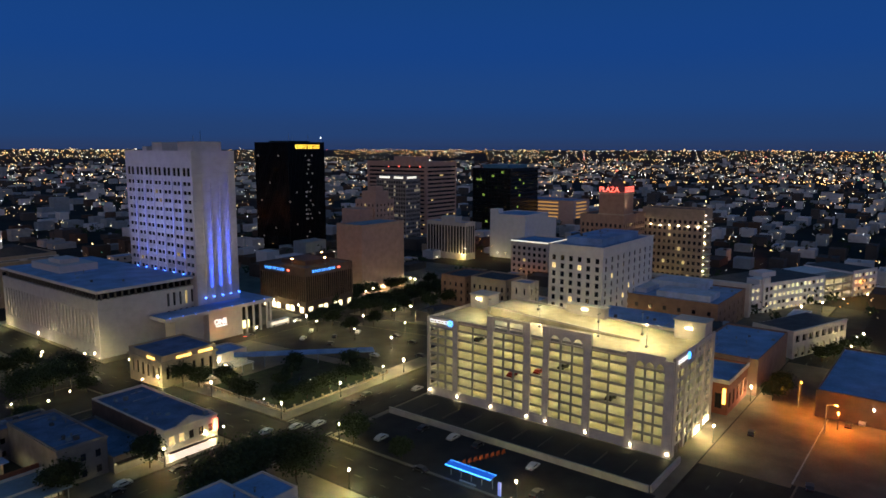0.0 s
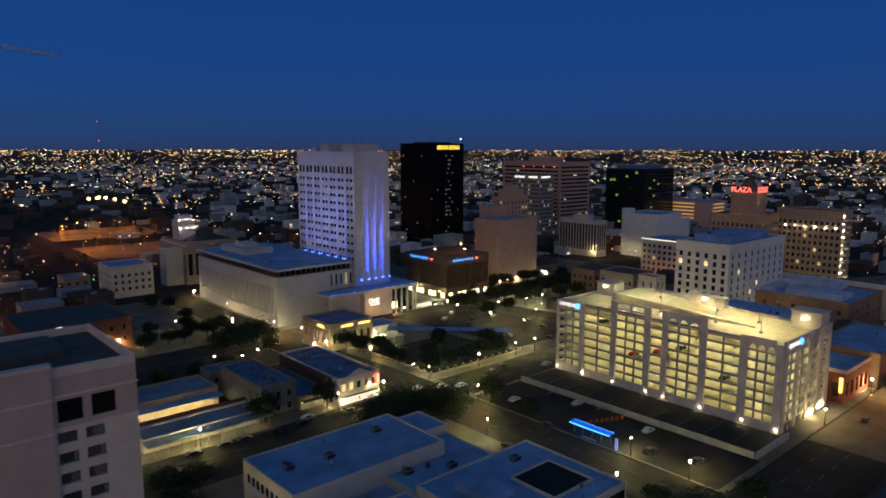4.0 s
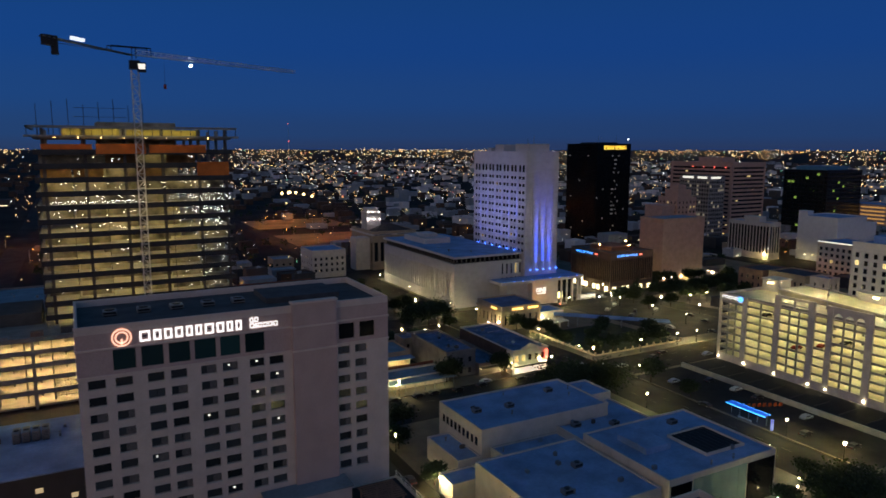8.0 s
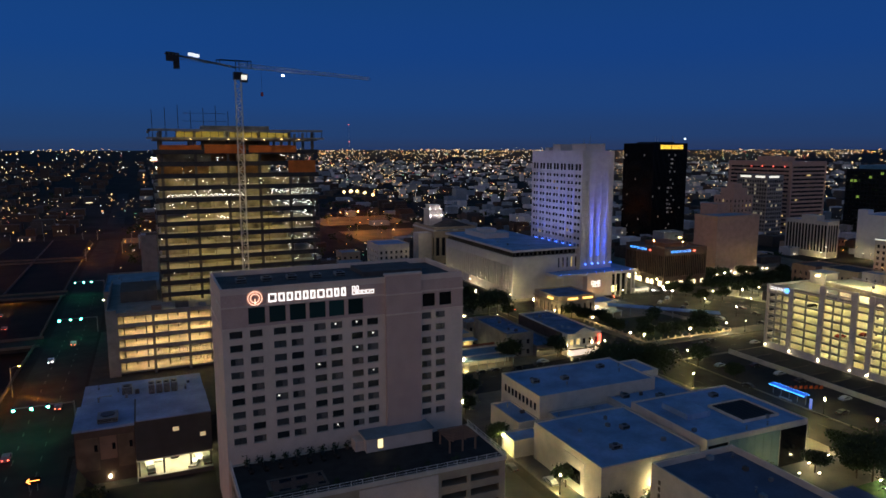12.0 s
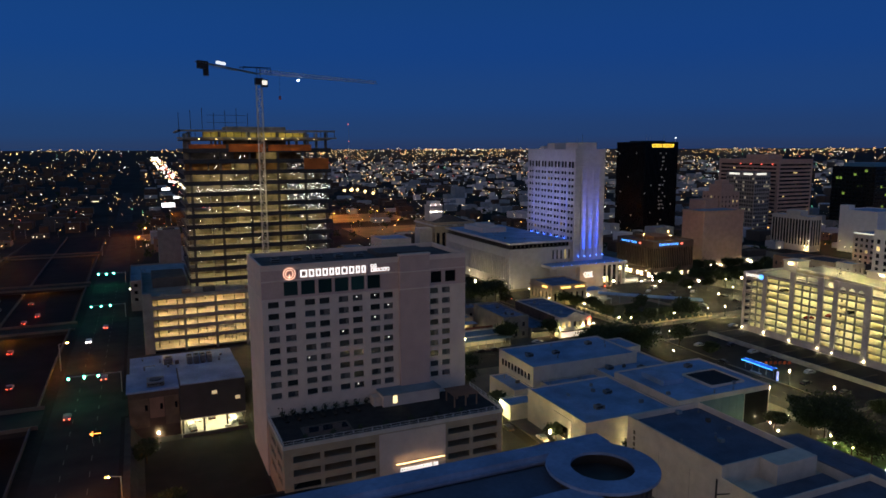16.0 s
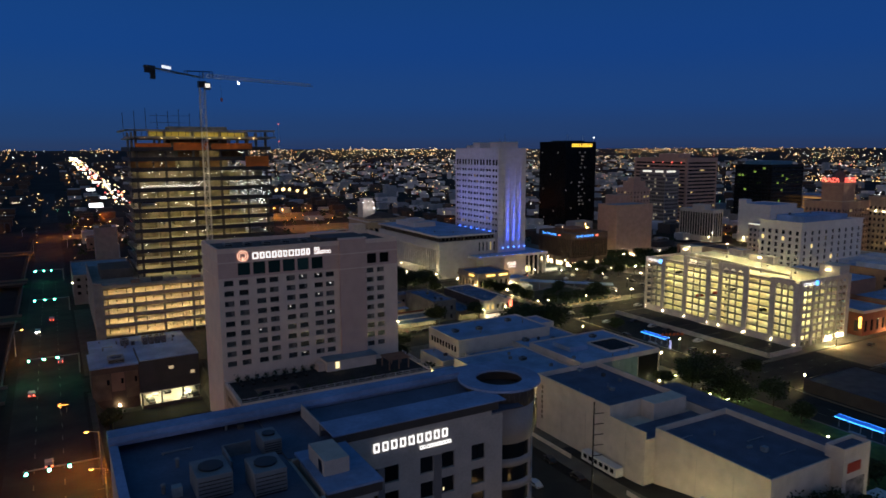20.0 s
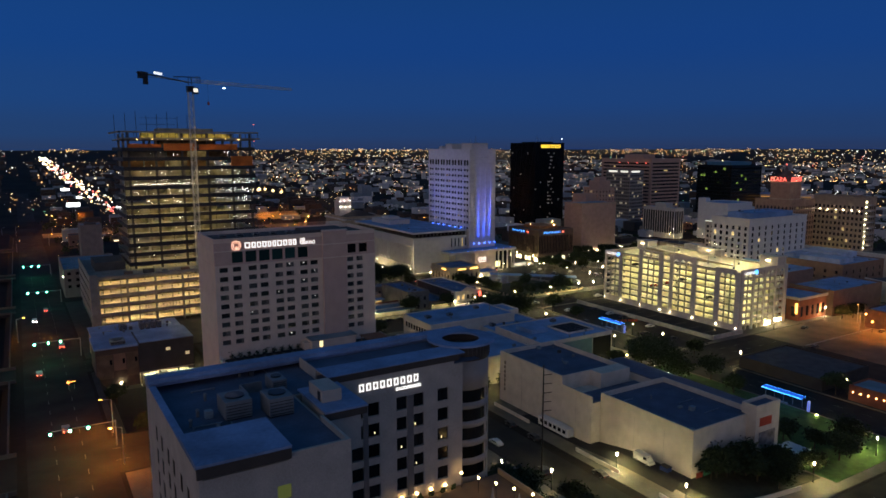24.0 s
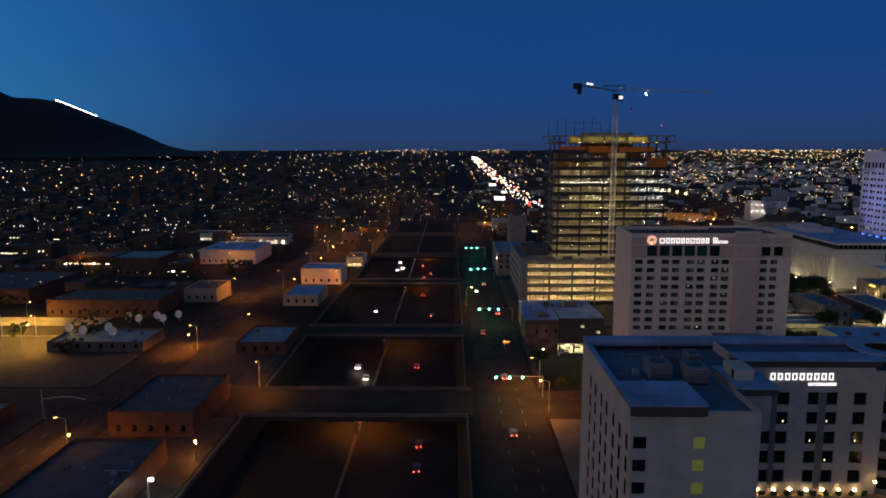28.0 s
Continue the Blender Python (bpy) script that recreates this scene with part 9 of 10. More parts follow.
in_garage(car_proto("car", (0.35, 0.03, 0.02), "red car parked on an open garage floor"), [(289, 176.2, 4, 0), (289.2, 186, 3, 0)])
in_garage(car_proto("car", (0.02, 0.02, 0.025), "black car parked on an open garage floor"), [(289, 152.5, 3, 0), (289.2, 199, 6, 0), (289.0, 168, 5, 180)])
set_down(car_proto("car", (0.62, 0.62, 0.60), "white saloon car at the kerb"), [(310, 310), (322, 318), (306, 262), (247, 204), (258, 160), (136, 150), (219.8 - 1.0, 150), (187, 239 - 3), (243, 226), (285, 222), (118.5, 90), (43.6, 188.6), (345, 95), (360, 98), (229.3, 233.8), (237, 229.7), (259.9, 187.7), (226, 221), (55.2, 188.4), (331, 296), (46.0, 191.8), (54.0, 185.2)], [30, 40, 90, 0, 0, 90, 90, 0, 0, 0, 90, 95, 0, 0, 10, 185, 0, 200, 95, 30, 80, 70])
set_down(car_proto("car", (0.03, 0.03, 0.035), "dark saloon car at the kerb"), [(330, 262), (335, 276), (316, 246), (250, 140), (246, 152), (218.6, 165), (218.6, 180), (174, 233), (300, 223.5), (270, 232), (118.5, 140), (130, 180), (130.4, 160), (352, 96), (368, 94), (259.6, 198.7), (260, 179), (238.5, 181.6 + 1), (262.1, 229.4), (183.7, 233.2), (131.9, 63.5), (44.0, 185.4), (57.0, 185.6), (49.5, 192.6), (320, 300), (310, 292), (200, 232.5), (165, 234), (159, 234), (316, 120), (150, 234), (340, 98), (290, 100), (131.9, 90), (131.9, 101), (119.0, 70), (131.5, 128.5)], [90, 90, 90, 0, 0, 90, 90, 0, 0, 0, 90, 90, 90, 0, 0, 0, 0, 95, 12, 0, 90, 95, 95, 95, 40, 30, 0, 0, 0, 10, 0, 0, 10, 85, 80, 75, 88])
set_down(car_proto("van", (0.66, 0.66, 0.64), "white delivery van beside the museum", "van"), [(143.4, 59.5)], [-92])


def lit_shelter(x, y, rz, label):
    t = thing("bus_shelter", x, y, lay(x, y) + 0.19, label, "bus shelter")
    z = lay(x, y) + 0.19
    ux, uy = math.cos(radians(rz)), math.sin(radians(rz))
    bm = bmesh.new()
    strut(bm, (x - 7 * ux, y - 7 * uy, z + 3.3), (x + 7 * ux, y + 7 * uy, z + 3.3), 0.22)
    strut(bm, (x - 7 * ux - 2.2 * uy, y - 7 * uy + 2.2 * ux, z + 3.6), (x + 7 * ux - 2.2 * uy, y + 7 * uy + 2.2 * ux, z + 3.6), 0.22)
    part("light_edge", bm, glow("shelter_blue", (0.03, 0.30, 1.0), 4.0), t, "glowing blue roof edge")
    bm = bmesh.new()
    a, b = Vector((x - 7 * ux, y - 7 * uy, z + 3.32)), Vector((x + 7 * ux, y + 7 * uy, z + 3.32))
    o = Vector((-2.2 * uy, 2.2 * ux, 0.3))
    v = [bm.verts.new(q) for q in (a, b, b + o, a + o, a + Vector((0, 0, .1)), b + Vector((0, 0, .1)), b + o + Vector((0, 0, .1)), a + o + Vector((0, 0, .1)))]
    for f in ((3, 2, 1, 0), (4, 5, 6, 7), (0, 1, 5, 4), (1, 2, 6, 5), (2, 3, 7, 6), (3, 0, 4, 7)):
        bm.faces.new([v[i] for i in f])
    part("roof", bm, glow("blue_lit_roof", (0.01, 0.09, 0.55), 0.6, base=(0.05, 0.16, 0.5), lamp=False), t, "blue backlit roof sheet")
    for k in range(5):
        px, py = x + (-6.5 + k * 3.2) * ux - 1.8 * uy, y + (-6.5 + k * 3.2) * uy + 1.8 * ux
        boxes("post", [(px - 0.07, px + 0.07, py - 0.07, py + 0.07, z, z + 3.5)], STEEL, t)
    boxes("bench", [(x - 0.3, x + 0.3, y - 2.5, y + 2.5, z + 0.4, z + 0.5), (x - 0.05, x + 0.05, y - 2.4, y + 2.4, z, z + 0.4)], STEEL, t)
    bx, by = x + 9.5 * ux, y + 9.5 * uy
    s = thing("stop_pylon", bx, by, z, "blue glowing stop pylon", "pylon")
    boxes("panel", [(bx - 0.15, bx + 0.15, by - 0.4, by + 0.4, z, z + 3.4)], glow("pylon_blue", (0.02, 0.08, 0.6), 0.7), s)


def on_motorway(proto, rows):
    for i, (x, y, rz) in enumerate(rows):
        m = pose(x, y, TR_FLOOR + 0.07, rz=rz)
        if i:
            copy_thing(proto, m)
        else:
            proto.matrix_basis = m


on_motorway(car_proto("car", (0.05, 0.05, 0.055), "dark car with its lights on, on the motorway", lit=True), [(-34.9, 172.4, -90), (-30.5, 160.4, -90), (-13.1, 173.5, 90), (-9.1, 118.8 - 14, 90), (-9.0, 90.4, 90), (-9.6, 253.2, 90), (-16, 300, 90), (-38, 262, -90), (-33, 386, -90), (-36.5, 379, -90), (-18, 352, 90), (-14, 366, 90), (-20, 395, 90), (-37, 410, -90)])
for x, y in ((-34.9, 169.9), (-30.5, 157.9), (-33.0, 383.4), (-36.5, 376.4)):
    spot("headlight_beam", (x, y, TR_FLOOR + 0.75), (x + 0.4, y - 9, TR_FLOOR), (0.95, 0.97, 1.0), 1500, 55, 0.7, 0.12)
set_down(car_proto("car", (0.20, 0.20, 0.21), "grey car with its lights on, in the street", lit=True), [(16.0, 96.5), (17.0, 141), (12.5, 196), (18.0, 310), (20.5, 228), (13.0, 284), (228.5, 262), (333, 341), (342, 340), (390, 342), (405, 339), (300, 336), (226, 330)], [90, 90, 90, 90, 90, -90, -90, 180, 180, 0, 180, 0, 90])
GARDEN = [(204, 318), (213, 322), (195, 325), (208.4, 112.8), (209.6, 106.8), (209.3, 72.8), (203.8, 130.5), (200, 62), (214, 48), (206, 84), (210.0, 108.3), (194.3, 98.1), (194.3, 90.9), (216.6, 56.5), (213.1, 131.8), (217.7, 134.6), (211.9, 116.5), (201.3, 125.4), (196.5, 127.4), (186, 122), (205, 96), (190, 84), (264, 297.5), (258, 294), (246, 256), (268, 258)]
p = thing("garden_lamp", 0, 0, -500, "short garden lamp among the trees", "garden lamp", "garden lamps")
bm = bmesh.new()
cyl(bm, 0, 0, 0, 1.0, 0.07, n=8)
new("post", mesh_of("post", bm, POLE)).parent = p
ob = new("lamp_head", globe_mesh("lamp_head", 0.16, glow("garden_lamp_glow", (1.0, 0.92, 0.5), 260.0), 1))
ob.parent, ob.location = p, (0, 0, 1.1)
set_down(p, GARDEN)
AX, AY = 20.5, 176.0
AZ = lay(AX, AY) + 0.07
ab = thing("arrow_board", AX, AY, AZ, "trailer-mounted board with a glowing orange arrow", "road sign")
boxes("panel", [(AX - 1.5, AX + 1.5, AY, AY + 0.12, AZ + 1.5, AZ + 3.1)], BLACK, ab)
for u in (-0.8, 0.8):
    boxes("stand", [(AX + u - 0.06, AX + u + 0.06, AY + 0.01, AY + 0.11, AZ, AZ + 1.5)], STEEL, ab)
bm = bmesh.new()
box(bm, AX - 1.05, AX + 1.2, AY - 0.06, AY - 0.01, AZ + 2.24, AZ + 2.38)
for h in (2.95, 1.67):
    strut(bm, (AX - 1.2, AY - 0.035, AZ + 2.31), (AX - 0.55, AY - 0.035, AZ + h), 0.14)
part("arrow", bm, glow("arrow_lamps", (1.0, 0.30, 0.05), 4.5), ab, "glowing orange arrow")
lit_shelter(240.2, 168.5, -90, "bus shelter with a glowing blue roof edge")
lit_shelter(219.2 + 0.5, 70.5, -90, "bus shelter with a glowing blue roof edge beside the lawn")

sheet("lawn", 180, 219, 30, 118, 0.19, LAWN, "dark green park lawn", "lawn", 0.05)
sheet("lawn", 246, 290, 244, 286, 0.19, mat("dark_garden_grass", (0.022, 0.042, 0.014), 0.95, vary=0.55, scale=0.3, fine=8, bump=0.5), "dark green garden lawn", "lawn", 0.05)
sheet("parking_lot", 135, 219, 300, 330.5, 0.2, ASPHALT, "dark asphalt lot under trees", "parking lot", 0.02)
sheet("parking_lot", 135, 199, 257, 284.6, 0.2, ASPHALT, "asphalt yard behind the shops", "parking lot", 0.02)
sheet("storage_yard", -215, -150, 207, 221, 0.1, mat("pale_yard_concrete", (0.34, 0.30, 0.24), 0.9, vary=0.35), "pale concrete yard strip beyond the street", "yard", 0.05)
sheet("storage_yard", -215, -153, 160, 191, 0.1, mat("pale_yard_concrete", (0.34, 0.30, 0.24), 0.9, vary=0.35), "pale concrete storage yard lit by sodium lamps", "yard", 0.05)
sheet("parking_lot", 240, 263.5, 129, 216, 0.2, ASPHALT, "asphalt parking lot", "parking lot", 0.02)
sheet("parking_lot", 296, 343.5, 246, 330.6, 0.2, ASPHALT, "dark asphalt parking lot", "parking lot", 0.02)
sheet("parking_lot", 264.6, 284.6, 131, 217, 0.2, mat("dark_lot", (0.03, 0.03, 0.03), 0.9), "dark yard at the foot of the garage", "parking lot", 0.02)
DUST = mat("dusty_lot_paving", (0.20, 0.15, 0.105), 0.95, vary=0.5, scale=0.09, fine=2.0)
sheet("parking_lot", 240, 290, 40, 102.5, 0.2, ASPHALT, "dark asphalt lot", "parking lot", 0.02)
sheet("parking_lot", 290.2, 350, 40, 103.8, 0.2, DUST, "wide worn paved lot under orange lamps", "parking lot", 0.02)
sheet("parking_lot", 288.2, 399.8, 104, 126.6, 0.08, DUST, "worn pale paved yard under orange lamps", "parking lot", 0.02)
tagged(boxes("kerb", [(290.4, 343.0, 103.85, 104.2, 0.02, 0.32)], CONC, None, "low pale concrete kerb across the lot"), category="kerb", kind="structure")
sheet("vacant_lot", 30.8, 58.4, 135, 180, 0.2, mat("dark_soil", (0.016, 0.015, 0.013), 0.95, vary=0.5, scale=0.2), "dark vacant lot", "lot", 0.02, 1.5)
tagged(boxes("low_wall", [(41.2, 58.3, 180.6, 180.9, 5.0, 6.5)], CONC_DK, None, "low dark wall before the carport"), category="wall")
sheet("apron", 41.0, 58.2, 181.0, 194.8, 0.2, CONC, "pale concrete floor of the carport", "apron", 0.02, 1.5)
tagged(boxes("yard_wall", [(263.7, 264.3, 131, 216, -0.5, 2.0), (264.3, 284.8, 130.2, 130.8, -0.5, 2.0)], CONC, None, "concrete wall round the sunken yard"), category="wall", kind="structure")
for k in range(9):
    y = 140 + k * 8.5
    w = thing("yard_curb", 274, y, 0.22, "low concrete parking divider", "divider", "parking dividers")
    boxes("bar", [(270, 279, y - 0.12, y + 0.12, 0.2, 0.42)], CONC_DK, w)
for k in range(9):
    b = thing("barricade", 247 + k * 1.7, 176.5 - k * 0.7, 0.4, "orange plastic barricade in the lot", "barricade", "orange barricades in a row")
    x, y = 247 + k * 1.7, 176.5 - k * 0.7
    boxes("board", [(x - 0.7, x + 0.7, y - 0.1, y + 0.1, 0.62, 1.35)], mat("orange_plastic", (0.55, 0.10, 0.02), 0.6), b)
    for u in (-0.5, 0.5):
        boxes("foot", [(x + u - 0.1, x + u + 0.1, y - 0.3, y + 0.3, 0.22, 0.62)], mat("orange_plastic", (0.55, 0.10, 0.02), 0.6), b)


def utility_pole(x, y, top):
    z = lay(x, y)
    t = thing("utility_pole", x, y, z, "tall dark utility pole with short arms", "utility pole")
    bm = bmesh.new()
    cyl(bm, x, y, z, top, 0.22, 0.14, 8)
    part("shaft", bm, BLACK, t)
    for k in range(5):
        bm = bmesh.new()
        h = top - 2.5 - k * 2.2
        strut(bm, (x, y, h), (x + 1.6, y - 1.2, h + 0.35), 0.14)
        part("arm", bm, BLACK, t)


def mast_arm(x, y, reach):
    """Steel pole with a long curved arm over the street."""
    z = lay(x, y)
    t = thing("mast_arm_pole", x, y, z, "steel pole with a long curved arm over the street", "street pole")
    bm = bmesh.new()
    cyl(bm, x, y, z, z + 8.6, 0.2, 0.14, 10)
    part("pole", bm, STEEL, t)
    bm = bmesh.new()
    pts = [(x + reach * u, y - 0.35 * reach * u, z + 5.6 + 2.2 * math.sin(u * math.pi * 0.62)) for u in (0, 0.15, 0.3, 0.45, 0.6, 0.8, 1.0)]
    for p, q in zip(pts, pts[1:]):
        strut(bm, p, q, 0.22)
    part("arm", bm, STEEL, t)
    boxes("base_plate", [(x - 0.35, x + 0.35, y - 0.35, y + 0.35, z - 0.05, z + 0.16)], STEEL, t)


mast_arm(-113.2, 106.0, 15.0)
utility_pole(112.6, 63.5, 33.0)
tr = thing("trailer", 141.0, 91.0, lay(141, 91) + 0.19, "long white trailer parked by the museum wall", "trailer")
boxes("box_body", [(139.6, 142.0, 84.5, 97.5, 0.9, 3.3)], WHITE_METAL, tr)
for k in range(6):
    boxes("window", [(139.54, 139.6, 85.4 + k * 2.0, 86.6 + k * 2.0, 1.7, 2.8)], GLASS_DK, tr)
for y in (86.5, 95.5):
    boxes("wheel", [(139.65, 141.95, y - 0.4, y + 0.4, 0.15, 0.9)], BLACK, tr)
for i, (x0, x1, y0, y1) in enumerate(((136.9, 137.2, 62.0, 78.0), (138.0, 138.3, 100.0, 118.0))):
    tagged(boxes("low_wall", [(x0, x1, y0, y1, -0.5, 1.3)], STUCCO_W, None, "low pale garden wall beside the street"), category="wall")

# ---- forecourt of the history museum ----
sheet("planting_bed", 140.5, 179, 33.5, 46.85, 0.22, mat("planted_soil", (0.045, 0.045, 0.028), 0.95, vary=0.5, scale=0.6, fine=6, bump=0.5), "dark planted bed before the museum", "planting bed", 0.04, 0.8)
line = [(136.75, 48.5), (136.4, 42.0), (136.9, 38.5), (139.5, 36.0), (144.0, 34.4), (150.0, 33.0), (156.0, 32.4), (168.0, 32.1)]
bm = bmesh.new()
ring_rows = []
for i, (x, y) in enumerate(line):
    a, c = Vector(line[max(0, i - 1)]), Vector(line[min(len(line) - 1, i + 1)])
    side = (c - a).normalized().orthogonal() * 0.14
    z = rise(x, y)
    ring_rows.append([bm.verts.new((x + s * side.x, y + s * side.y, h)) for s, h in ((-1, z - 0.6), (1, z - 0.6), (1, z + 1.25), (-1, z + 1.25))])
for p, q in zip(ring_rows, ring_rows[1:]):
    for i in range(4):
        bm.faces.new((p[i], p[(i + 1) % 4], q[(i + 1) % 4], q[i]))
bm.faces.new(ring_rows[0])
bm.faces.new(ring_rows[-1][::-1])
bmesh.ops.recalc_face_normals(bm, faces=bm.faces)
tagged(part("low_wall", bm, STUCCO_W, None, "low pale curving wall along the planted bed"), category="wall")
sheet("driveway", 139.6, 146.2, 46.9, 106, 0.22, ASPHALT, "dark asphalt drive beside the museum wall", "driveway", 0.03, 0.8)
zb = rise(144.4, 53.4) + 0.19
bn = thing("waste_bin", 144.4, 53.4, zb, "large blue waste bin beside the museum wall", "waste bin")
boxes("bin_body", [(143.6, 145.2, 52.2, 54.6, zb + 0.12, zb + 1.25)], mat("blue_bin_steel", (0.02, 0.05, 0.20), 0.6, vary=0.3), bn)
boxes("lid", [(143.5, 145.3, 52.1, 54.7, zb + 1.25, zb + 1.36)], BLACK, bn, "black lid")
for wy in (52.4, 54.4):
    boxes("wheel", [(143.8, 145.0, wy - 0.08, wy + 0.08, zb, zb + 0.12)], BLACK, bn)
for x0, x1, col, word in ((147.2, 149.6, (0.42, 0.07, 0.04), "red"), (149.9, 153.0, (0.05, 0.22, 0.13), "green")):
    zp = rise((x0 + x1) / 2, 46.4) + 0.19
    pb = thing("painted_board", (x0 + x1) / 2, 46.4, zp, word + " painted board standing by the museum corner", "board")
    boxes("board_face", [(x0, x1, 46.35, 46.42, zp + 0.1, zp + 1.5)], mat(word + "_board_paint", col, 0.7, vary=0.3), pb)
    for px in (x0 + 0.15, x1 - 0.15):
        boxes("post", [(px - 0.05, px + 0.05, 46.43, 46.52, zp, zp + 1.5)], STEEL, pb)


# ---- the far city, its lights and the mountain ----
def in_core(x, y):
    return -130 < x < 470 and -40 < y < 460 or 440 < x < 830 and 120 < y < 620 or 200 < x < 300 and 440 < y < 600


def footprints():
    """Ground rectangles of what already stands."""
    rects = []
    for o in scene.collection.objects:
        if o.parent and o.type == "MESH" and len(o.data.vertices) > 7 and not o.parent.parent:
            c = [o.matrix_world @ Vector(b) for b in o.bound_box]
            x0, x1, y0, y1 = min(v.x for v in c), max(v.x for v in c), min(v.y for v in c), max(v.y for v in c)
            if x1 - x0 > 9 and y1 - y0 > 9:
                rects.append((x0, x1, y0, y1))
    return sorted(set((round(a), round(b), round(c), round(d)) for a, b, c, d in rects)) + [(a - 3, b + 3, c - 3, d + 3) for a, b, c, d in ROADS]


def single_house(x0, x1, y0, y1, z, h, k, rnd):
    """A nearer low building with its parapet, roof, door and windows."""
    wall = (STUCCO_TAN, STUCCO_W, BROWN, mat("far_white_houses", (0.62, 0.64, 0.68), 0.9, scale=0.05, fine=0.4))[k]
    t = thing("low_house", (x0 + x1) / 2, (y0 + y1) / 2, z, ("low tan flat-roofed house", "low pale stucco house with a flat roof", "low brown brick house with a flat roof", "low white painted house with a flat roof")[k], "house", "low houses of the quarter")
    shell(t, x0, x1, y0, y1, z - 2, z + h, wall, (ROOF_GREY, ROOF, ROOF_DK, ROOF)[k], 0.6, 0.36)
    n = max(2, int((x1 - x0) / 4.5))
    for a, b in spans(x0, x1, n, 1.5, 0.4):
        boxes("window", [(a, b, y0 - 0.06, y0 - 0.004, z + h * 0.42, z + h * 0.42 + 1.4)], LIT_WARM if rnd.random() < 0.18 else GLASS_DK, t)
    boxes("door", [(x0 - 0.06, x0 - 0.004, (y0 + y1) / 2 - 0.5, (y0 + y1) / 2 + 0.5, z, z + 2.1)], BLACK, t)


def far_city():
    """Low houses on a street grid, thinning out towards the mountain; some have a lit front."""
    bpy.context.view_layer.update()
    rnd = random.Random(42)
    taken = footprints()
    bms = [bmesh.new() for _ in range(4)]
    fronts = bmesh.new()
    count = singles = 0
    while count < 6200:
        a = radians(rnd.uniform(-72, 100))
        r = 170 + 2700 * rnd.random() ** 0.85
        x, y = 100 + r * math.sin(a), 60 + r * math.cos(a)
        gx, gy = round(x / 27) * 27 + rnd.uniform(-3, 3), round(y / 22) * 22 + rnd.uniform(-2, 2)
        if -130 < gx < 365 and -40 < gy < 460 or abs(gx - 17) < 22 or -74 < gx < 16 and gy < 720 or abs(gx + 103) < 20 or 98 < gx < 150 and gy > 900 or 225 < gx < 350 and 770 < gy < 880 or -215 < gx < -110 and 30 < gy < 225 or 0 < gx < 104 and 670 < gy < 780 or 228 < gx < 340 and 630 < gy < 730:
            continue
        near = r < 900
        w, d = rnd.uniform(8, 22), rnd.uniform(7, 17)
        if near and any(gx + w / 2 > q[0] and gx - w / 2 < q[1] and gy + d / 2 > q[2] and gy - d / 2 < q[3] for q in taken):
            continue
        h = rnd.choice((4, 5, 6, 7, 8, 10)) * rnd.uniform(0.8, 1.2)
        if rnd.random() < 0.03 and r > 500 and east:
            h *= 2.4
        z = lay(gx, gy)
        east = gx > 420
        # eastern houses get more of the pale bluish colours, which imitate distant haze
        k = rnd.choice((0, 1, 1, 3, 3, 2)) if east and r < 1300 else rnd.choice((0, 1, 1, 1, 2, 3)) if east else rnd.choice((0, 2, 2)) if gx < 40 else rnd.choice((0, 0, 2, 2, 1))
        x0, x1, y0, y1 = gx - w / 2, gx + w / 2, gy - d / 2, gy + d / 2
        count += 1
        if near and singles < 36 and r < 700 and gx > -220:
            singles += 1
            single_house(x0, x1, y0, y1, z, h, k, rnd)
            taken.append((x0, x1, y0, y1))
            continue
        box(bms[k], x0, x1, y0, y1, z - 2, z + h)
        if near:
            for p in ((x0, x1, y0, y0 + 0.3), (x0, x1, y1 - 0.3, y1), (x0, x0 + 0.3, y0 + 0.3, y1 - 0.3), (x1 - 0.3, x1, y0 + 0.3, y1 - 0.3)):
                box(bms[k], *p, z + h, z + h + 0.6)
            if rnd.random() < 0.5:
                u, v = rnd.uniform(x0 + 2, x1 - 2), rnd.uniform(y0 + 2, y1 - 2)
                box(bms[rnd.choice((0, 1))], u - 1.3, u + 1.3, v - 1, v + 1, z + h, z + h + 1.4)
            taken.append((x0, x1, y0, y1))
        q = rnd.random()
        if q < (0.16 if near and gx > 0 else 0.05):
            u = rnd.uniform(0.08, 0.3) * w
            box(fronts, gx - u, gx + u, y0 - 0.25, y0 - 0.02, z + 0.6, z + 0.6 + rnd.uniform(0.5, 1.3))
        elif near and q < 0.3:
            for n in range(int(w / 3)):
                if rnd.random() < 0.35:
                    box(fronts, x0 + 1 + 3 * n, x0 + 1.9 + 3 * n, y0 - 0.15, y0 - 0.02, z + h * 0.45, z + h * 0.45 + 1.2)
    for bm, (n, c) in zip(bms, (("far_dark_roofs", (0.085, 0.08, 0.078)), ("far_pale_roofs", (0.29, 0.34, 0.38)), ("far_brown_walls", (0.095, 0.065, 0.048)), ("far_white_houses", (0.46, 0.49, 0.52)))):
        tagged(part("far_houses", bm, mat(n, c, 0.9, scale=0.05, fine=0.4), None, "low far city houses with flat roofs"), kind="stuff", category="houses")
    tagged(part("far_shopfronts", fronts, glow("far_front_light", (1.0, 0.82, 0.52), 1.6, lamp=False), None, "small lit fronts of far houses"), kind="stuff", category="shopfronts")


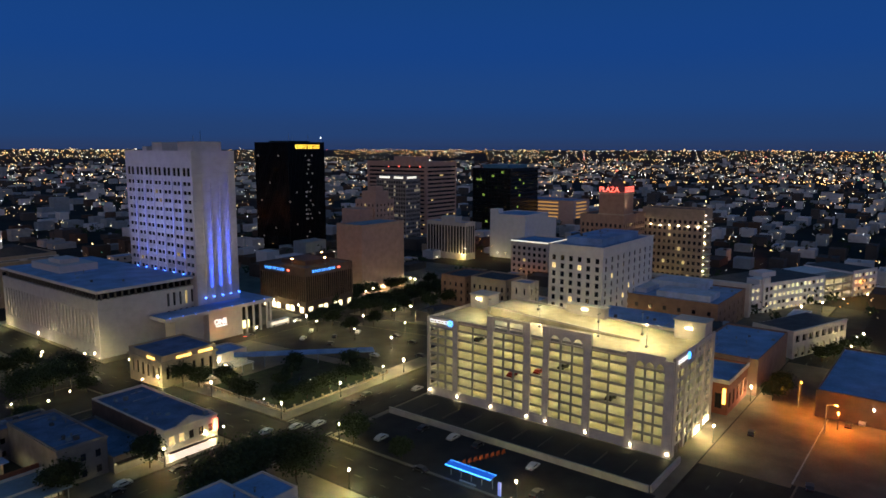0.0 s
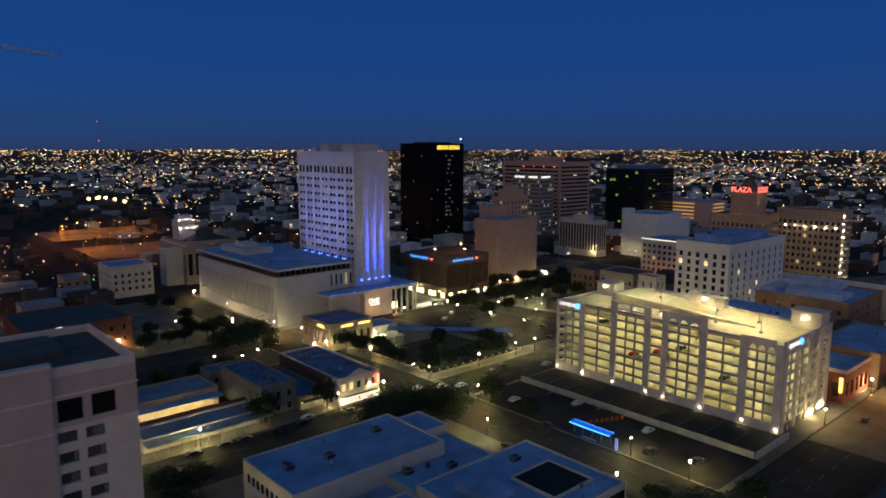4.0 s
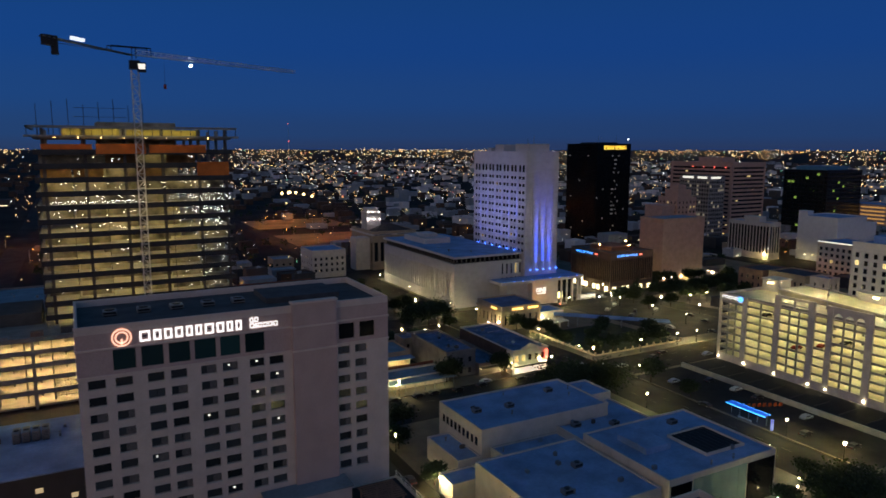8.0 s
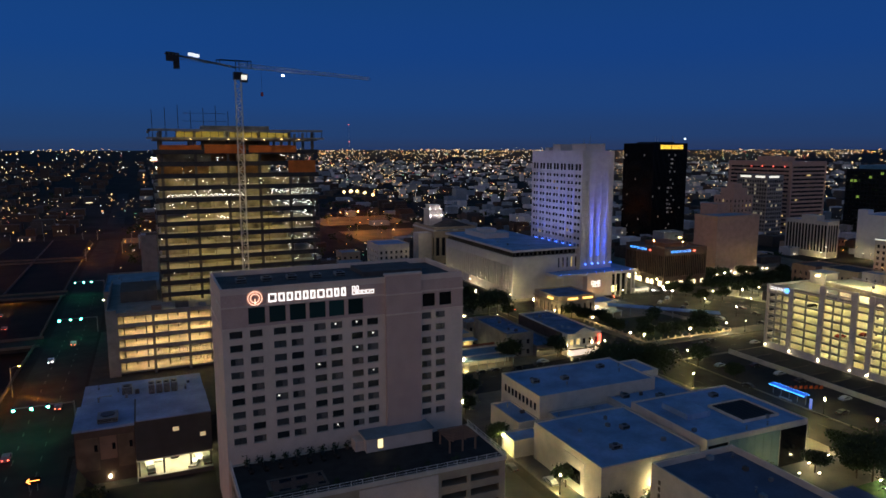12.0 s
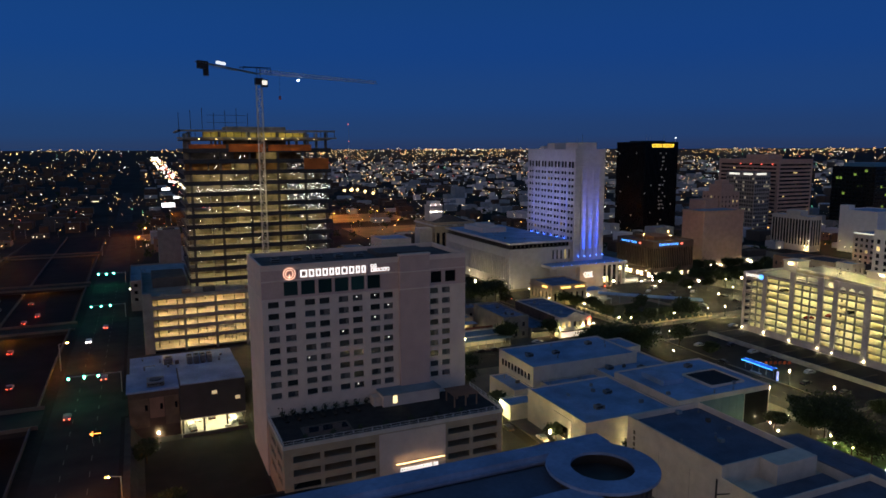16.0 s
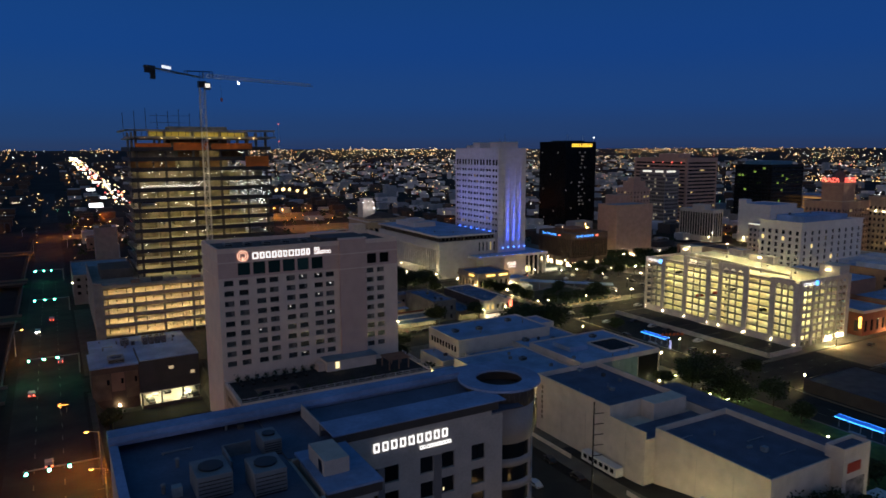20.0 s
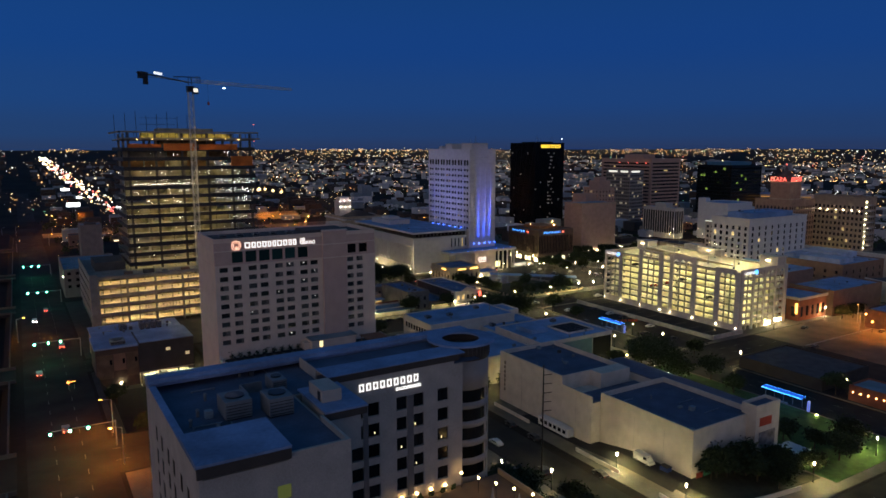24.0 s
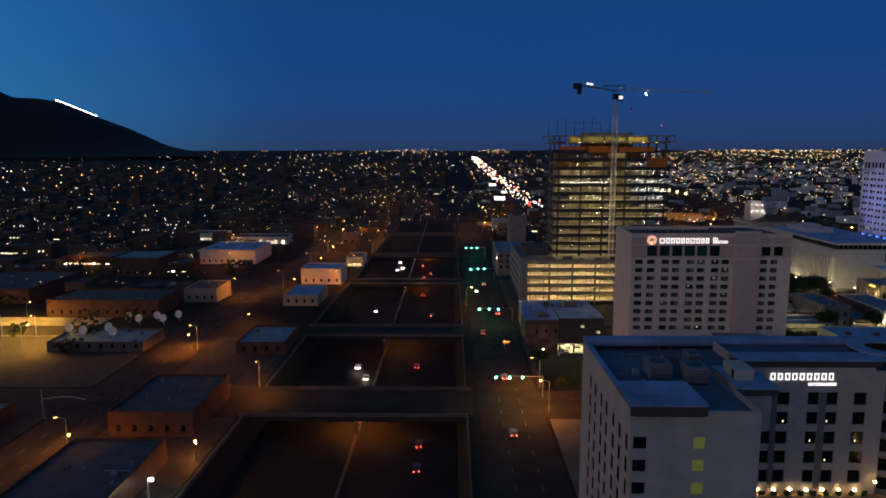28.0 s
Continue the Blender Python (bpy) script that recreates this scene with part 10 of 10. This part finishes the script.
far_city()
sheet("rail_yard", 236, 336, 636, 722, 0.1, mat("dusty_yard", (0.20, 0.15, 0.11), 0.95, vary=0.5, scale=0.05), "dusty orange-lit vacant lot", "yard", 0.05)
# paler sheet added here so the ground shows a broad orange glow
sheet("junction", 28, 98, 680, 772, 0.05, MATS["dusty_yard"], "broad pale sheet added as orange-lit ground under lamps", "road", 0.05)
sheet("rail_yard", 235, 340, 780, 870, 0.1, mat("dusty_yard", (0.20, 0.15, 0.11), 0.95, vary=0.5, scale=0.05), "dusty orange-lit rail yard", "yard", 0.05)


def far_trees():
    """Dark tree clumps between the far houses."""
    rnd = random.Random(9)
    v, f = [], []
    n = 0
    while n < 900:
        a = radians(rnd.uniform(-72, 100))
        r = 260 + 1200 * rnd.random()
        x, y = 100 + r * math.sin(a), 60 + r * math.cos(a)
        if -130 < x < 450 and -40 < y < 460 or -66 < x < 30 or 98 < x < 150:
            continue
        n += 1
        z, s = lay(x, y), rnd.uniform(2.5, 5.5)
        for _ in range(34):
            c = Vector((x + rnd.gauss(0, s * 0.45), y + rnd.gauss(0, s * 0.45), z + 1.0 + abs(rnd.gauss(s * 0.7, s * 0.35))))
            k = rnd.uniform(0.6, 1.3)
            d = Vector((rnd.uniform(-1, 1), rnd.uniform(-1, 1), rnd.uniform(-0.5, 0.5))).normalized() * k
            e = d.orthogonal().normalized() * k
            i = len(v)
            v += [c - d, c + e, c + d, c - e]
            f.append((i, i + 1, i + 2, i + 3))
    me = bpy.data.meshes.new("far_trees")
    me.from_pydata(v, [], f)
    me.materials.append(LEAF)
    tagged(new("far_trees", me), "dark trees among the far houses", "trees", kind="stuff")


far_trees()


def far_lights():
    rnd = random.Random(7)
    kinds = [("far_warm_lights", (1.0, 0.68, 0.27), 3.6), ("far_orange_lights", (1.0, 0.44, 0.09), 3.6), ("far_white_lights", (0.95, 0.97, 0.92), 3.4), ("far_red_lights", (1.0, 0.07, 0.04), 2.2), ("far_green_lights", (0.2, 1.0, 0.5), 1.6),
             ("dim_warm_lights", (1.0, 0.66, 0.27), 1.2), ("dim_orange_lights", (1.0, 0.42, 0.09), 1.0), ("dim_white_lights", (0.93, 0.97, 0.95), 1.1)]
    data = {k[0]: ([], []) for k in kinds}
    def star(key, x, y, z, s):
        v, f = data[key]
        i = len(v)
        v += [(x + s, y, z), (x - s, y, z), (x, y + s, z), (x, y - s, z), (x, y, z + s), (x, y, z - s)]
        f += [(i, i + 2, i + 4), (i + 2, i + 1, i + 4), (i + 1, i + 3, i + 4), (i + 3, i, i + 4), (i + 2, i, i + 5), (i + 1, i + 2, i + 5), (i + 3, i + 1, i + 5), (i, i + 3, i + 5)]
    def pick():
        q = rnd.random()
        if q > 0.96:
            return "far_red_lights" if q < 0.988 else "far_green_lights"
        return ("dim_" if rnd.random() < 0.5 else "far_") + ("warm" if q < 0.44 else "orange" if q < 0.70 else "white") + "_lights"
    sizes = (0.36, 0.38, 0.4, 0.42, 0.45, 0.5, 0.56, 0.7)
    n = 0
    while n < 8600:
        deg = rnd.uniform(-72, 100)
        a = radians(deg)
        r = 230 + 4500 * rnd.random() ** 0.95
        x, y = 60 + r * math.sin(a), 20 + r * math.cos(a)
        if -130 < x < 450 and -40 < y < 460 or trench(x, y) or abs(x - 17) < 12 and y < 900:
            continue
        if math.hypot(x - 150, y - 100) > 4800 or deg < 8 and rnd.random() > 0.22 - 0.003 * max(0, -deg) + (0.42 if r < 1300 else 0):
            continue
        if noise.fractal(Vector((x * 0.0035, y * 0.0035, 1.7)), 1.0, 2.0, 3) + rnd.uniform(-0.75, 0.35) < -0.22:
            continue
        if 195 < x < 335 and 600 < y < 1060 or abs(x - (y - 850) * 0.16 - 290) < 85 and 860 < y < 1330:
            continue
        d = math.hypot(x - 40, y + 10)
        if d > 2600 and rnd.random() < 0.5 or deg > 20 and d < 1700 and rnd.random() < 0.72 - d / 3400:
            continue
        star(pick(), x, y, lay(x, y) + rnd.uniform(4, 9), d * 0.001 * rnd.choice(sizes))
        n += 1
    # taller street lamps of the nearer quarters
    n = 0
    while n < 620:
        deg = rnd.uniform(-72, 100)
        r = 330 + 2100 * rnd.random() ** 1.2
        x, y = 60 + r * math.sin(radians(deg)), 20 + r * math.cos(radians(deg))
        if -130 < x < 470 and -40 < y < 460 or -66 < x < 30 and y < 900:
            continue
        n += 1
        q = rnd.random()
        star("far_warm_lights" if q < 0.5 else "far_orange_lights" if q < 0.8 else "far_white_lights", round(x / 54) * 54 + rnd.uniform(-4, 4), y, lay(x, y) + 10, math.hypot(x - 40, y + 10) * 0.00095 * rnd.choice((0.5, 0.6, 0.75, 0.95)))
    # dense glow of the far plain along the horizon
    for _ in range(1100):
        a = radians(rnd.uniform(-8, 100))
        r = rnd.uniform(4250, 4700)
        x, y = 150 + r * math.sin(a), 100 + r * math.cos(a)
        q = noise.noise(Vector((a * 14, 0.3, 0)))
        if q + rnd.uniform(-0.5, 0.25) > 0:
            star("far_orange_lights" if rnd.random() < 0.5 else "far_warm_lights", x, y, lay(x, y) + rnd.uniform(3, 14), rnd.uniform(1.2, 2.2))
    # lamps of the far motorway, a line of orange points across the eastern plain
    for k in range(58):
        u = k / 57
        x, y = 1254 + 375 * u + rnd.uniform(-9, 9), 756 - 489 * u + rnd.uniform(-9, 9)
        star("far_orange_lights" if rnd.random() < 0.7 else "far_warm_lights", x, y, 20 + rnd.uniform(-1, 1), rnd.choice((0.8, 1.1, 1.4)))
    for x, y in ((371, 1185), (389, 1200), (397, 1192), (398, 1150), (398, 1105), (384, 1190)):
        star("far_warm_lights", x, y, lay(x, y) + 9, 3.0)
    # the bright boulevard north of the unfinished tower
    for k in range(210):
        y = 930 + 2500 * (k / 210) ** 1.5
        x = 122 - 0.006 * (y - 1000) + rnd.uniform(-18, 18)
        d = math.hypot(x - 10, y + 60)
        star("far_white_lights" if rnd.random() < 0.45 else "far_red_lights" if rnd.random() < 0.3 else "far_warm_lights", x, y, lay(x, y) + rnd.uniform(2, 9), d * 0.001 * rnd.choice((0.5, 0.7, 1.0, 1.4)))
    for key, col, s in kinds:
        v, f = data[key]
        me = bpy.data.meshes.new(key)
        me.from_pydata(v, [], f)
        me.materials.append(glow(key + "_glow", col, s, lamp=False))
        tagged(new(key, me), "scattered far city lights", "city lights", kind="stuff")


far_lights()


def far_mast(x, y, top):
    """A far radio mast with two red beacons."""
    t = thing("radio_mast", x, y, lay(x, y), "slim far radio mast with red beacons", "radio mast")
    bm = bmesh.new()
    for sx, sy in ((-1, -1), (1, -1), (0, 1.2)):
        strut(bm, (x + sx, y + sy, lay(x, y)), (x + sx * 0.3, y + sy * 0.3, top), 0.14)
    part("lattice", bm, STEEL, t)
    for z in (top, top - 43):
        boxes("beacon", [(x - 0.9, x + 0.9, y - 0.9, y + 0.9, z, z + 1.6)], SIGN_RED, t, "red beacon")


far_mast(541, 1738, 142)


def mountain():
    pts = [(19.5, 5), (21.4, 34), (22.3, 52), (24.7, 141), (27, 209), (29.4, 287), (30.9, 301), (32.1, 298), (33.4, 351), (36, 430), (40, 520), (48, 560), (60, 470), (72, 320), (85, 150), (96, 0)]
    n, m = 150, 26
    bm = bmesh.new()
    g = []
    for i in range(n + 1):
        a = 19.5 + 76.5 * i / n
        h = np.interp(a, [p[0] for p in pts], [p[1] for p in pts])
        col = []
        for j in range(m + 1):
            u = j / m
            r = 3300 + 1300 * u
            x, y = -r * math.sin(radians(a)), -75 + r * math.cos(radians(a))
            q = noise.fractal(Vector((x * 0.0022, y * 0.0022, 3)), 1.0, 2.0, 5)
            z = 50 + h * ease(0, 0.8, u) * (1 + 0.0 * q) + 26 * q * u * (1 - ease(0.5, 0.8, u)) * min(1, h / 120)
            col.append(bm.verts.new((x, y, z)))
        g.append(col)
    for i in range(n):
        for j in range(m):
            bm.faces.new((g[i][j], g[i + 1][j], g[i + 1][j + 1], g[i][j + 1]))
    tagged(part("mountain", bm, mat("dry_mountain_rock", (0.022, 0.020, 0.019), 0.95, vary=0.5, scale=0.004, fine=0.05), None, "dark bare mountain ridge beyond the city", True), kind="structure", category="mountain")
    bm = bmesh.new()
    for k in range(26):
        a = 29.5 - 2.5 * k / 25
        h = np.interp(a, [p[0] for p in pts], [p[1] for p in pts]) + 4
        r = 4330
        c = Vector((-r * math.sin(radians(a)), -75 + r * math.cos(radians(a)), 50 + h))
        bmesh.ops.create_icosphere(bm, subdivisions=1, radius=6.0, matrix=Matrix.Translation(c))
    tagged(part("mountain_lights", bm, glow("ridge_lamps", (0.95, 0.97, 1.0), 2.0, lamp=False), None, "string of white lamps along the mountain ridge"), kind="stuff", category="lights")


mountain()
